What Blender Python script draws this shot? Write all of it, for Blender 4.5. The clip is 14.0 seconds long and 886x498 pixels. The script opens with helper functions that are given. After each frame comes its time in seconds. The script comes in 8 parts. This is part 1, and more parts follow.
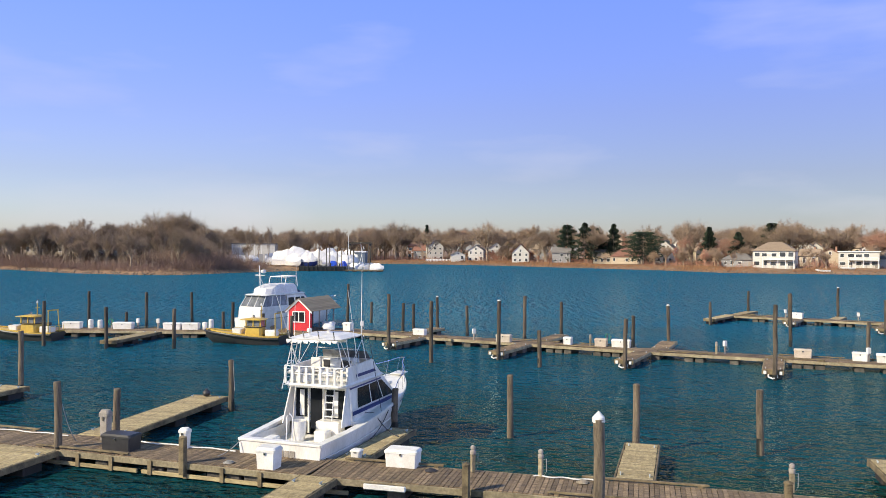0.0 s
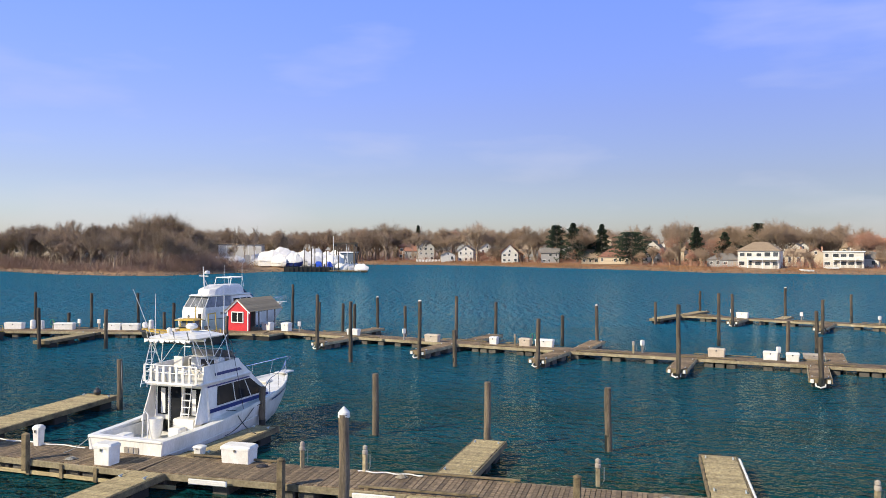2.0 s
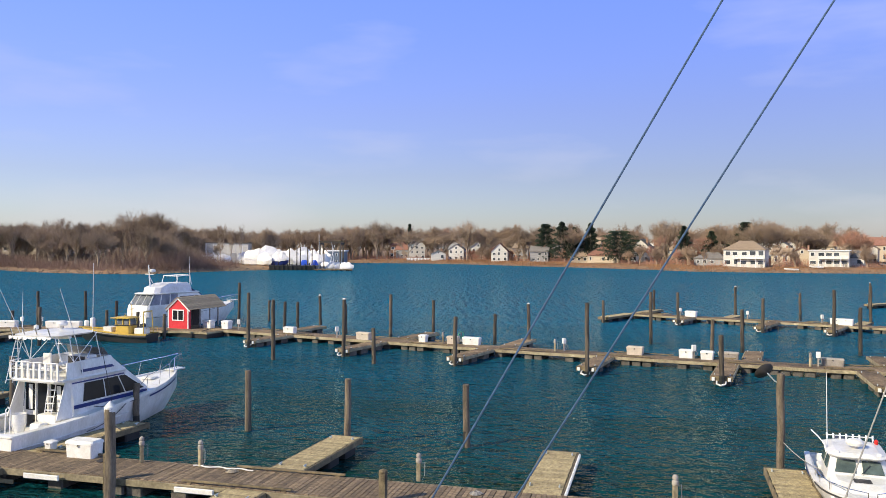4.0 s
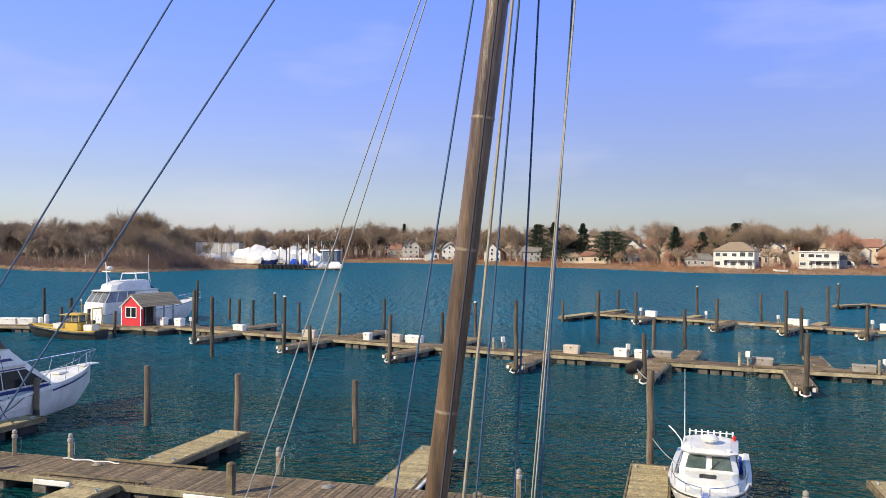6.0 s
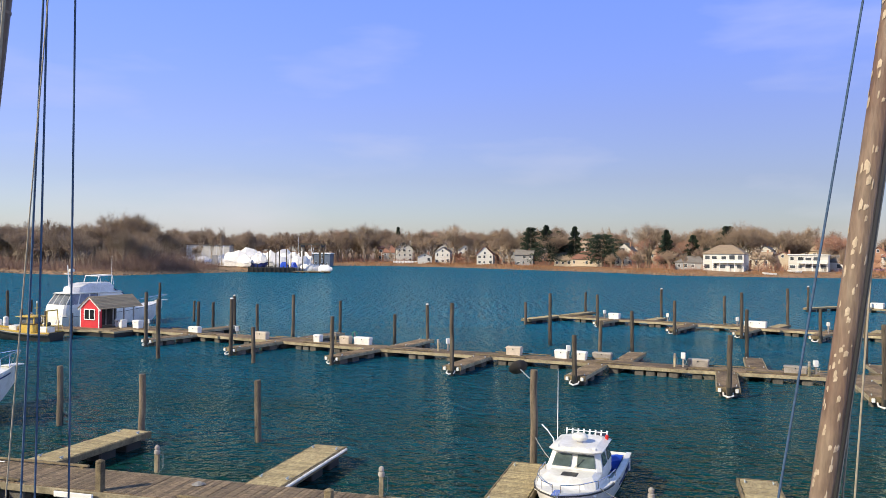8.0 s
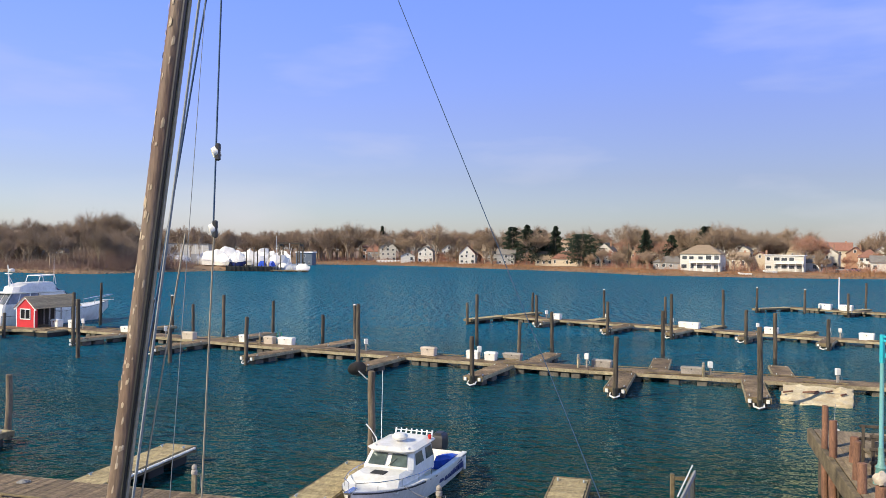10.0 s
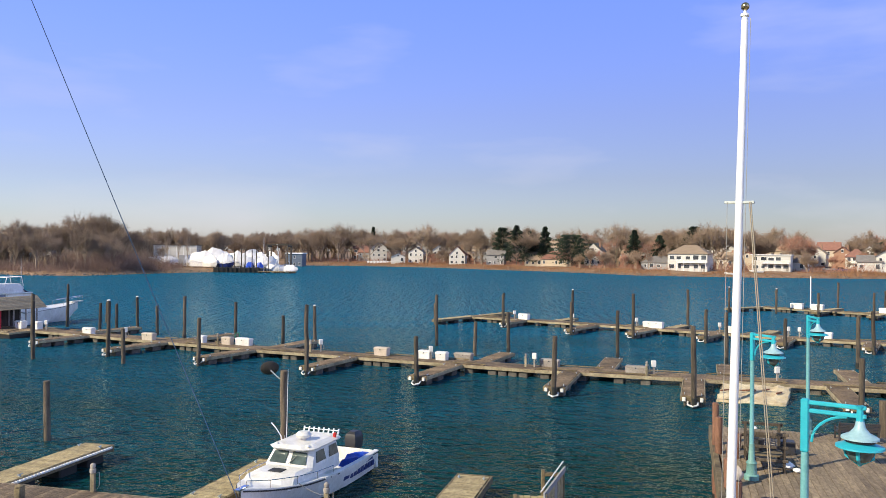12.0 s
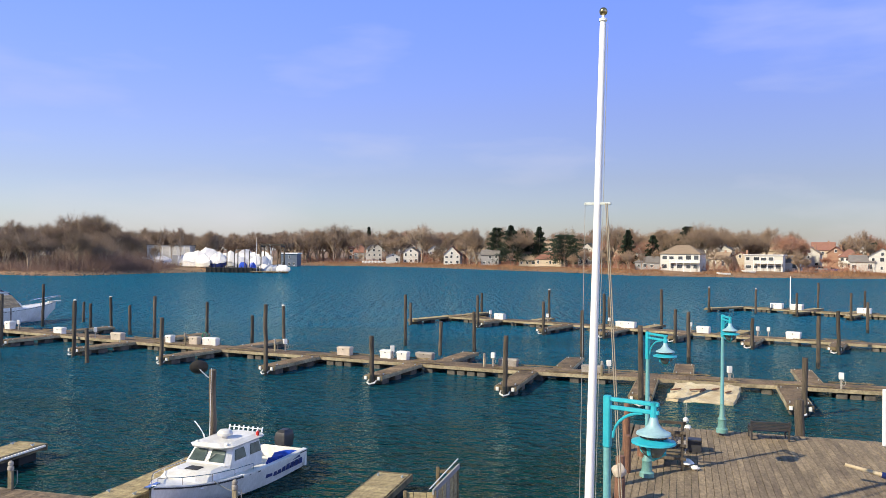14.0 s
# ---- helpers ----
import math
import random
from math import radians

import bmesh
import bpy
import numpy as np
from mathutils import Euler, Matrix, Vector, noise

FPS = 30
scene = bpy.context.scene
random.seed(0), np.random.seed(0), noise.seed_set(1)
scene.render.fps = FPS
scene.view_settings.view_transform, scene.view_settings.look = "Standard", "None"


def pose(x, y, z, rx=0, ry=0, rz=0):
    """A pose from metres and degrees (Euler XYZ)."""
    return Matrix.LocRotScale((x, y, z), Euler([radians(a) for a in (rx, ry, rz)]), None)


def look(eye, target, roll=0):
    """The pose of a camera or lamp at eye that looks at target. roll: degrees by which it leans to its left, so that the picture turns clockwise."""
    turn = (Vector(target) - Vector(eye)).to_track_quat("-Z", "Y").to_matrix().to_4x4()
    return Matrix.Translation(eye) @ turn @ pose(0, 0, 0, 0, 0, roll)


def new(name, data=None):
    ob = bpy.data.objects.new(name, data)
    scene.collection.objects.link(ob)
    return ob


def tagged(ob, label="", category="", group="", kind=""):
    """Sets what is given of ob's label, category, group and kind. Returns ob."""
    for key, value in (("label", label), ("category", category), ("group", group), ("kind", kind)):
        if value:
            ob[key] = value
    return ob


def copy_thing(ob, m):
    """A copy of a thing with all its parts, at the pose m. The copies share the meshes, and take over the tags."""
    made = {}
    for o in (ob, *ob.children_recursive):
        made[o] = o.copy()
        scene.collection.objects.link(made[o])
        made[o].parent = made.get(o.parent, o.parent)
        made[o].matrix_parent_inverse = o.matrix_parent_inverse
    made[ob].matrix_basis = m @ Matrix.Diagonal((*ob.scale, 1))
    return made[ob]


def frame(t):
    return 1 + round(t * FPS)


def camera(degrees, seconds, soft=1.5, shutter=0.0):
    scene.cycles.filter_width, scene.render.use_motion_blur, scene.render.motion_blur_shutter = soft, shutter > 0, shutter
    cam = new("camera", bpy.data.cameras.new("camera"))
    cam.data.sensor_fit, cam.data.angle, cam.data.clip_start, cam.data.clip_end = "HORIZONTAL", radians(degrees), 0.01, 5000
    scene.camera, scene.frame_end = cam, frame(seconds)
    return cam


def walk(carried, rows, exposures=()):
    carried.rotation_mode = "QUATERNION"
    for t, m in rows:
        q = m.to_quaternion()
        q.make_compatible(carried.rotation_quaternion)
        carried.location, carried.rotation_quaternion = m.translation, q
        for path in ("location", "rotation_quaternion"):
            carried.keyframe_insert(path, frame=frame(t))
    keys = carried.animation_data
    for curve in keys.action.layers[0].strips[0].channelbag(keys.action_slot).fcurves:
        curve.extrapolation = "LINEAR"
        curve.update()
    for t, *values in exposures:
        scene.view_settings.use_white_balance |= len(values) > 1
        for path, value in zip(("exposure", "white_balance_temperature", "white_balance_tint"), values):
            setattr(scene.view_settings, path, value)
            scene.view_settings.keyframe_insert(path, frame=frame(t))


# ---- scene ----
cam = camera(59.0, 14.0, soft=0.6)
PATH = [
    (0, (-0.041, 0.712, 8.238), (-0.153, 2.709, 8.237), 0.3),
    (0.5, (1.344, 0.558, 8.240), (1.231, 2.555, 8.241), 0.2),
    (1, (2.831, 0.487, 8.260), (2.718, 2.484, 8.261), 0.2),
    (1.5, (4.394, 0.390, 8.284), (4.280, 2.387, 8.285), 0.2),
    (2, (6.026, 0.305, 8.302), (5.910, 2.302, 8.302), 0.2),
    (2.5, (7.668, 0.191, 8.359), (7.552, 2.187, 8.357), 0.2),
    (3, (9.174, 0.110, 8.406), (9.056, 2.107, 8.402), 0.2),
    (5.5, (15.564, 0.290, 8.201), (15.439, 2.286, 8.198), 0.4),
    (6, (16.660, 0.265, 8.212), (16.534, 2.261, 8.209), 0.5),
    (6.5, (17.653, 0.256, 8.225), (17.528, 2.252, 8.223), 0.5),
    (7, (18.583, 0.282, 8.198), (18.458, 2.278, 8.199), 0.5),
    (7.5, (19.628, 0.172, 8.225), (19.503, 2.168, 8.227), 0.6),
    (8, (20.917, 0.107, 8.188), (20.788, 2.103, 8.193), 0.5),
    (8.5, (22.380, 0.070, 8.190), (22.252, 2.066, 8.197), 0.4),
    (9, (24.044, -0.120, 8.352), (23.921, 1.876, 8.355), 0.6),
    (11.5, (29.426, -0.559, 8.510), (29.321, 1.438, 8.512), 0.5),
    (12, (30.097, -0.598, 8.502), (29.992, 1.399, 8.506), 0.5),
    (12.5, (30.853, -0.636, 8.516), (30.747, 1.362, 8.518), 0.5),
    (13, (31.554, -0.680, 8.503), (31.446, 1.317, 8.507), 0.5),
    (13.5, (32.291, -0.706, 8.514), (32.183, 1.291, 8.518), 0.5),
    (14, (32.950, -0.752, 8.536), (32.844, 1.245, 8.540), 0.5),
]
walk(cam, [(t, look(eye, target, roll)) for t, eye, target, roll in PATH])

# ---- daylight ----
SUN_AZ, SUN_EL = radians(236.5), radians(33.5)      # where the sun stands, from +y clockwise
scene.view_settings.exposure = 0.39
world = bpy.data.worlds.new("sky")
world.use_nodes = True
scene.world = world
wn, wl = world.node_tree.nodes, world.node_tree.links
wn.clear()
sky = wn.new("ShaderNodeTexSky")
sky.sky_type, sky.sun_disc = "NISHITA", False
sky.sun_elevation, sky.sun_rotation = SUN_EL, math.tau - SUN_AZ
sky.altitude, sky.air_density, sky.dust_density, sky.ozone_density = 0, 1.0, 0.6, 3.0
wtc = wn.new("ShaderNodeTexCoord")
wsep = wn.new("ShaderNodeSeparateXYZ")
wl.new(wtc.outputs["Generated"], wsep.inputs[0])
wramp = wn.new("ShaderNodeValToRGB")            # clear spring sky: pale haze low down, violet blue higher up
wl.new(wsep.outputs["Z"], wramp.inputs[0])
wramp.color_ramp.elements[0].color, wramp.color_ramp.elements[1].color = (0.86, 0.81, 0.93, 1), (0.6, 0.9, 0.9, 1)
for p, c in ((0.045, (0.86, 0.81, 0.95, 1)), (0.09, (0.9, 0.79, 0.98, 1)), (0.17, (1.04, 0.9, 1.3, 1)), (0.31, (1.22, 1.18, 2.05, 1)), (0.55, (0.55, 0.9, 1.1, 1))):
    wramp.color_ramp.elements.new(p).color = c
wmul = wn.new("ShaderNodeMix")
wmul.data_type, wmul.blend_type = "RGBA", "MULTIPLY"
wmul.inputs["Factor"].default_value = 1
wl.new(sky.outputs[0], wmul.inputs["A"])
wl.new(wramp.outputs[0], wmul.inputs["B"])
wmap = wn.new("ShaderNodeMapping")              # thin high wisps
wmap.inputs["Scale"].default_value = (2.2, 2.2, 9)
wl.new(wtc.outputs["Generated"], wmap.inputs[0])
wnoise = wn.new("ShaderNodeTexNoise")
wnoise.inputs["Scale"].default_value, wnoise.inputs["Detail"].default_value = 1.3, 5
wl.new(wmap.outputs[0], wnoise.inputs["Vector"])
wcl = wn.new("ShaderNodeMapRange")
wcl.inputs["From Min"].default_value, wcl.inputs["From Max"].default_value = 0.53, 0.8
wcl.inputs["To Max"].default_value = 0.38
wl.new(wnoise.outputs["Fac"], wcl.inputs["Value"])
wmix = wn.new("ShaderNodeMix")
wmix.data_type = "RGBA"
wl.new(wcl.outputs[0], wmix.inputs["Factor"])
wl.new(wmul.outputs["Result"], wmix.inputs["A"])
wmix.inputs["B"].default_value = (6.5, 6.3, 7.0, 1)
wbg = wn.new("ShaderNodeBackground")
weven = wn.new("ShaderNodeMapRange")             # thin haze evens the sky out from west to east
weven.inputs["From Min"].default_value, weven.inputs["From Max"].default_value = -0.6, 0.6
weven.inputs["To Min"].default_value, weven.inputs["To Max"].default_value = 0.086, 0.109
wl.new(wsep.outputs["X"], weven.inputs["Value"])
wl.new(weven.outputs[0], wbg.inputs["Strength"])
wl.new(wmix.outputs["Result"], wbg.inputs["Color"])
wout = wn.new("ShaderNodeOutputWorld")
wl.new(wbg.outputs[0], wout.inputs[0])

sun = new("sun", bpy.data.lights.new("sun", "SUN"))
sun.data.energy, sun.data.angle, sun.data.color = 5.0, radians(0.5), (1.0, 0.88, 0.69)
sun_way = Vector((math.sin(SUN_AZ) * math.cos(SUN_EL), math.cos(SUN_AZ) * math.cos(SUN_EL), math.sin(SUN_EL)))
sun.matrix_world = look(sun_way * 200, (0, 0, 0))

# ---- materials ----
def mat(name, c1, c2=None, scale=3.0, rough=0.6, metal=0.0, bump=0.0, stretch=(1, 1, 1), vary=0.0, spec=0.5, fine=0.0, detail=6):
    """Two-tone noise colour with finer grain, bump and a little change from object to object."""
    m = bpy.data.materials.new(name)
    m.use_nodes = True
    n, l = m.node_tree.nodes, m.node_tree.links
    b = n["Principled BSDF"]
    b.inputs["Roughness"].default_value, b.inputs["Metallic"].default_value = rough, metal
    b.inputs["Specular IOR Level"].default_value = spec
    c2 = c2 or tuple(v * 0.8 for v in c1)
    tc, mp = n.new("ShaderNodeTexCoord"), n.new("ShaderNodeMapping")
    l.new(tc.outputs["Object"], mp.inputs[0])
    mp.inputs["Scale"].default_value = stretch
    info = n.new("ShaderNodeObjectInfo")
    if vary:
        off = n.new("ShaderNodeVectorMath")
        off.operation = "SCALE"
        off.inputs[0].default_value = (37, 23, 11)
        l.new(info.outputs["Random"], off.inputs["Scale"])
        l.new(off.outputs[0], mp.inputs["Location"])
    nz = n.new("ShaderNodeTexNoise")
    nz.inputs["Scale"].default_value, nz.inputs["Detail"].default_value, nz.inputs["Roughness"].default_value = scale, detail, 0.65
    l.new(mp.outputs[0], nz.inputs["Vector"])
    ramp = n.new("ShaderNodeValToRGB")
    ramp.color_ramp.elements[0].position, ramp.color_ramp.elements[1].position = 0.32, 0.68
    ramp.color_ramp.elements[0].color, ramp.color_ramp.elements[1].color = (*c2, 1), (*c1, 1)
    l.new(nz.outputs["Fac"], ramp.inputs[0])
    col = ramp.outputs[0]
    nf = n.new("ShaderNodeTexNoise")
    nf.inputs["Scale"].default_value, nf.inputs["Detail"].default_value = scale * 9, 3
    l.new(mp.outputs[0], nf.inputs["Vector"])
    if fine:
        mr = n.new("ShaderNodeMapRange")
        mr.inputs["From Min"].default_value, mr.inputs["From Max"].default_value = 0.3, 0.7
        mr.inputs["To Min"].default_value, mr.inputs["To Max"].default_value = 1 - fine, 1 + fine
        l.new(nf.outputs["Fac"], mr.inputs["Value"])
        hs = n.new("ShaderNodeHueSaturation")
        l.new(col, hs.inputs["Color"])
        l.new(mr.outputs[0], hs.inputs["Value"])
        col = hs.outputs[0]
    if vary:
        mr2 = n.new("ShaderNodeMapRange")
        mr2.inputs["To Min"].default_value, mr2.inputs["To Max"].default_value = 1 - vary, 1 + vary
        l.new(info.outputs["Random"], mr2.inputs["Value"])
        hs2 = n.new("ShaderNodeHueSaturation")
        l.new(col, hs2.inputs["Color"])
        l.new(mr2.outputs[0], hs2.inputs["Value"])
        col = hs2.outputs[0]
    l.new(col, b.inputs["Base Color"])
    if bump:
        bp = n.new("ShaderNodeBump")
        bp.inputs["Strength"].default_value, bp.inputs["Distance"].default_value = bump, 0.02
        l.new(nf.outputs["Fac"], bp.inputs["Height"])
        l.new(bp.outputs[0], b.inputs["Normal"])
    return m


WOOD = mat("weathered_deck_wood", (0.275, 0.198, 0.117), (0.088, 0.062, 0.038), 1.6, 0.85, bump=0.6, stretch=(1, 6, 6), vary=0.35, fine=0.35)
WOOD_PALE = mat("pale_finger_wood", (0.46, 0.375, 0.2), (0.21, 0.16, 0.082), 1.6, 0.85, bump=0.5, stretch=(1, 6, 6), vary=0.2, fine=0.2)
WOOD_MID = mat("dull_dock_wood", (0.27, 0.19, 0.105), (0.075, 0.052, 0.03), 0.8, 0.85, bump=0.5, vary=0.25, fine=0.4)
WOOD_PIER = mat("pier_deck_wood", (0.3, 0.23, 0.14), (0.13, 0.095, 0.06), 0.55, 0.85, bump=0.5, stretch=(3, 1, 3), vary=0.14, fine=0.3)
BEAM = mat("grey_timber_beam", (0.24, 0.185, 0.1), (0.06, 0.045, 0.026), 2.0, 0.85, bump=0.5, fine=0.2, vary=0.15)
EDGE = mat("pale_edge_timber", (0.38, 0.32, 0.2), (0.16, 0.13, 0.075), 1.1, 0.85, bump=0.5, fine=0.25, vary=0.2)
PILE_GREY = mat("sun_greyed_piling_wood", (0.18, 0.14, 0.095), (0.055, 0.043, 0.03), 1.5, 0.85, bump=0.6, stretch=(5, 5, 0.6), vary=0.25, fine=0.3)
FLOAT_GREY = mat("scummed_grey_float", (0.13, 0.115, 0.09), (0.04, 0.035, 0.028), 2.2, 0.75, fine=0.3, vary=0.25)
RUST_PILE = mat("rust_stained_piling", (0.3, 0.15, 0.09), (0.11, 0.055, 0.035), 2.0, 0.85, bump=0.6, stretch=(4, 4, 0.7), vary=0.25, fine=0.3)
PILE = mat("piling_wood", (0.115, 0.09, 0.062), (0.02, 0.016, 0.012), 1.5, 0.85, bump=0.6, stretch=(5, 5, 0.6), vary=0.35, fine=0.25)
PILE_WET = mat("wet_algae_wood", (0.025, 0.025, 0.02), (0.012, 0.014, 0.012), 3, 0.4, bump=0.5)
FLOAT = mat("black_dock_float", (0.012, 0.012, 0.012), (0.025, 0.023, 0.02), 3, 0.7, fine=0.2)
WHITE = mat("white_gelcoat", (0.80, 0.785, 0.745), (0.6, 0.58, 0.51), 1.6, 0.3, bump=0.03, fine=0.07, stretch=(1, 1, 0.45))
WHITE_OLD = mat("old_white_plastic", (0.78, 0.77, 0.73), (0.62, 0.6, 0.54), 2.2, 0.5, bump=0.1, fine=0.06, vary=0.08)
TRIM = mat("white_trim_paint", (0.8, 0.8, 0.78), (0.7, 0.7, 0.68), 2, 0.5)
TAN_BOX = mat("faded_tan_box", (0.58, 0.5, 0.4), (0.44, 0.37, 0.29), 2, 0.7, bump=0.2, vary=0.1, fine=0.1)
GREY_BOX = mat("weathered_grey_box", (0.36, 0.33, 0.28), (0.24, 0.21, 0.18), 2, 0.8, bump=0.3, vary=0.15, fine=0.15)
DARK = mat("dark_plastic", (0.025, 0.025, 0.028), (0.045, 0.045, 0.045), 3, 0.45)
GLASS = mat("dark_cabin_glass", (0.012, 0.014, 0.016), (0.02, 0.022, 0.025), 1.5, 0.1, spec=0.2)
CAB_GLASS = mat("greenish_cabin_glass", (0.1, 0.135, 0.125), (0.04, 0.055, 0.05), 2.0, 0.08, spec=0.6)
VINYL = mat("clear_vinyl_panel", (0.2, 0.21, 0.22), (0.08, 0.09, 0.1), 1.2, 0.12, spec=0.8)
CHROME = mat("stainless_tube", (0.75, 0.75, 0.76), (0.6, 0.6, 0.62), 3, 0.22, 1.0)
ALU = mat("white_tube", (0.78, 0.78, 0.77), (0.68, 0.68, 0.67), 3, 0.35)
BLUE_STRIPE = mat("navy_stripe", (0.02, 0.035, 0.16), (0.015, 0.025, 0.11), 2, 0.3)
BLUE_TARP = mat("blue_tarp", (0.02, 0.10, 0.62), (0.015, 0.06, 0.42), 3, 0.5, bump=0.6)
BLACK_HULL = mat("black_hull_paint", (0.02, 0.02, 0.022), (0.035, 0.033, 0.03), 1.5, 0.35)
YELLOW = mat("yellow_boat_paint", (0.62, 0.42, 0.07), (0.46, 0.31, 0.06), 2, 0.4, vary=0.05)
RED = mat("red_clapboard_paint", (0.62, 0.028, 0.04), (0.5, 0.02, 0.03), 2, 0.6, bump=0.1, fine=0.05)
SHINGLE = mat("brown_roof_shingle", (0.44, 0.34, 0.21), (0.27, 0.2, 0.125), 4, 0.9, bump=0.5, vary=0.2, fine=0.2)
TEAL = mat("turquoise_lamp_paint", (0.03, 0.42, 0.50), (0.02, 0.33, 0.42), 3, 0.35, fine=0.05)
TEAL_OLD = mat("faded_green_lamp_paint", (0.17, 0.34, 0.30), (0.1, 0.24, 0.22), 3, 0.55, fine=0.1)
TEAL_PALE = mat("sunlit_lamp_paint", (0.33, 0.49, 0.53), (0.24, 0.4, 0.44), 2.5, 0.45, fine=0.08)
TEAL_MID = mat("weathered_teal_paint", (0.17, 0.4, 0.41), (0.11, 0.31, 0.33), 2.5, 0.45, fine=0.1)
LENS = mat("lamp_bowl_glass", (0.09, 0.12, 0.115), (0.05, 0.07, 0.07), 3, 0.1, spec=0.8)
GALV = mat("galvanised_lamp_post", (0.5, 0.54, 0.52), (0.4, 0.44, 0.42), 3, 0.45, fine=0.05)
POLE = mat("white_flagpole_paint", (0.82, 0.82, 0.8), (0.74, 0.74, 0.72), 2, 0.35)
MAST_A = mat("varnished_mast_wood", (0.16, 0.102, 0.062), (0.046, 0.03, 0.021), 2.2, 0.36, bump=0.3, stretch=(4, 4, 0.5), fine=0.2)
MAST_B = mat("peeling_mast_wood", (0.2, 0.145, 0.1), (0.11, 0.055, 0.036), 1.1, 0.6, bump=0.5, stretch=(3, 3, 0.6), fine=0.25)
RING = mat("pale_ring_wood", (0.24, 0.18, 0.12), (0.13, 0.095, 0.065), 6, 0.5, fine=0.2)
PEEL = mat("bare_peeled_patch", (0.47, 0.38, 0.28), (0.33, 0.25, 0.17), 4, 0.8, fine=0.2)
ROPE_BLUE = mat("blue_grey_rope", (0.055, 0.11, 0.2), (0.03, 0.055, 0.1), 20, 0.8)
ROPE_TAN = mat("tan_rope", (0.36, 0.31, 0.23), (0.25, 0.21, 0.15), 20, 0.85)
ROPE_WHITE = mat("white_rope", (0.36, 0.35, 0.32), (0.22, 0.21, 0.19), 20, 0.85)
ROPE_GREY = mat("grey_weathered_rope", (0.26, 0.27, 0.27), (0.17, 0.18, 0.18), 20, 0.85)
ROPE_DARK = mat("dark_rope", (0.05, 0.05, 0.06), (0.03, 0.03, 0.035), 20, 0.85)
BRASS = mat("tarnished_brass_ball", (0.5, 0.4, 0.22), (0.36, 0.28, 0.15), 3, 0.25, 0.9)
GREEN = mat("green_hose", (0.02, 0.28, 0.12), (0.015, 0.2, 0.09), 3, 0.5)
RUST = mat("rusty_steel", (0.2, 0.085, 0.045), (0.11, 0.05, 0.032), 3, 0.85, bump=0.5, fine=0.2)
BARK = mat("grey_brown_bark", (0.42, 0.335, 0.24), (0.23, 0.18, 0.13), 2, 0.9, vary=0.25)
TWIG = mat("bare_twigs", (0.35, 0.25, 0.168), (0.185, 0.132, 0.09), 0.15, 0.9, vary=0.28)
TWIG_RED = mat("reddish_bare_twigs", (0.44, 0.23, 0.15), (0.30, 0.15, 0.10), 0.15, 0.9, vary=0.2)
BRUSH = mat("dry_brush", (0.27, 0.172, 0.128), (0.135, 0.087, 0.066), 0.12, 0.9)
CONIFER = mat("dark_conifer_needles", (0.035, 0.055, 0.026), (0.02, 0.032, 0.018), 0.6, 0.8, vary=0.2)
REED = mat("dry_marsh_grass", (0.36, 0.195, 0.09), (0.21, 0.1, 0.05), 0.1, 0.9)
WRAP = mat("white_shrink_wrap", (0.7, 0.69, 0.68), (0.54, 0.53, 0.52), 0.8, 0.45, bump=0.5, fine=0.12, vary=0.06)
STONE = mat("shore_rubble", (0.27, 0.205, 0.14), (0.11, 0.085, 0.06), 0.8, 0.9, bump=0.8, vary=0.3, fine=0.2)
CONCRETE = mat("stained_white_float", (0.64, 0.56, 0.37), (0.38, 0.28, 0.16), 1.0, 0.8, bump=0.6, fine=0.12)
BENCH = mat("black_bench_metal", (0.03, 0.028, 0.027), (0.05, 0.045, 0.04), 3, 0.5)
HOUSE_WHITE = mat("white_siding", (0.64, 0.62, 0.56), (0.5, 0.48, 0.42), 0.6, 0.6, stretch=(0.4, 0.4, 5), vary=0.06)
HOUSE_BEIGE = mat("beige_siding", (0.56, 0.47, 0.34), (0.47, 0.39, 0.28), 0.6, 0.7, stretch=(0.4, 0.4, 5), vary=0.12)
HOUSE_GREY = mat("grey_siding", (0.3, 0.3, 0.3), (0.23, 0.23, 0.23), 0.6, 0.7, stretch=(0.4, 0.4, 5), vary=0.2)
HOUSE_PANE = mat("house_window_glass", (0.09, 0.1, 0.11), (0.04, 0.045, 0.05), 0.3, 0.15, spec=0.6, vary=0.3)
HOUSE_SLATE = mat("slate_blue_siding", (0.12, 0.15, 0.19), (0.08, 0.1, 0.13), 0.6, 0.7, stretch=(0.4, 0.4, 5), vary=0.1)
HOUSE_BRICK = mat("orange_brown_siding", (0.34, 0.2, 0.13), (0.26, 0.15, 0.1), 0.6, 0.8, stretch=(0.4, 0.4, 5), vary=0.15)
ROOF_GREY = mat("grey_asphalt_roof", (0.2, 0.185, 0.17), (0.13, 0.12, 0.11), 1.0, 0.9, vary=0.25, fine=0.15)
ROOF_TAN = mat("tan_asphalt_roof", (0.33, 0.25, 0.17), (0.25, 0.185, 0.125), 1.0, 0.9, vary=0.12, fine=0.15)
ROOF_RED = mat("red_brown_roof", (0.27, 0.135, 0.095), (0.19, 0.09, 0.065), 1.0, 0.9, vary=0.12, fine=0.15)

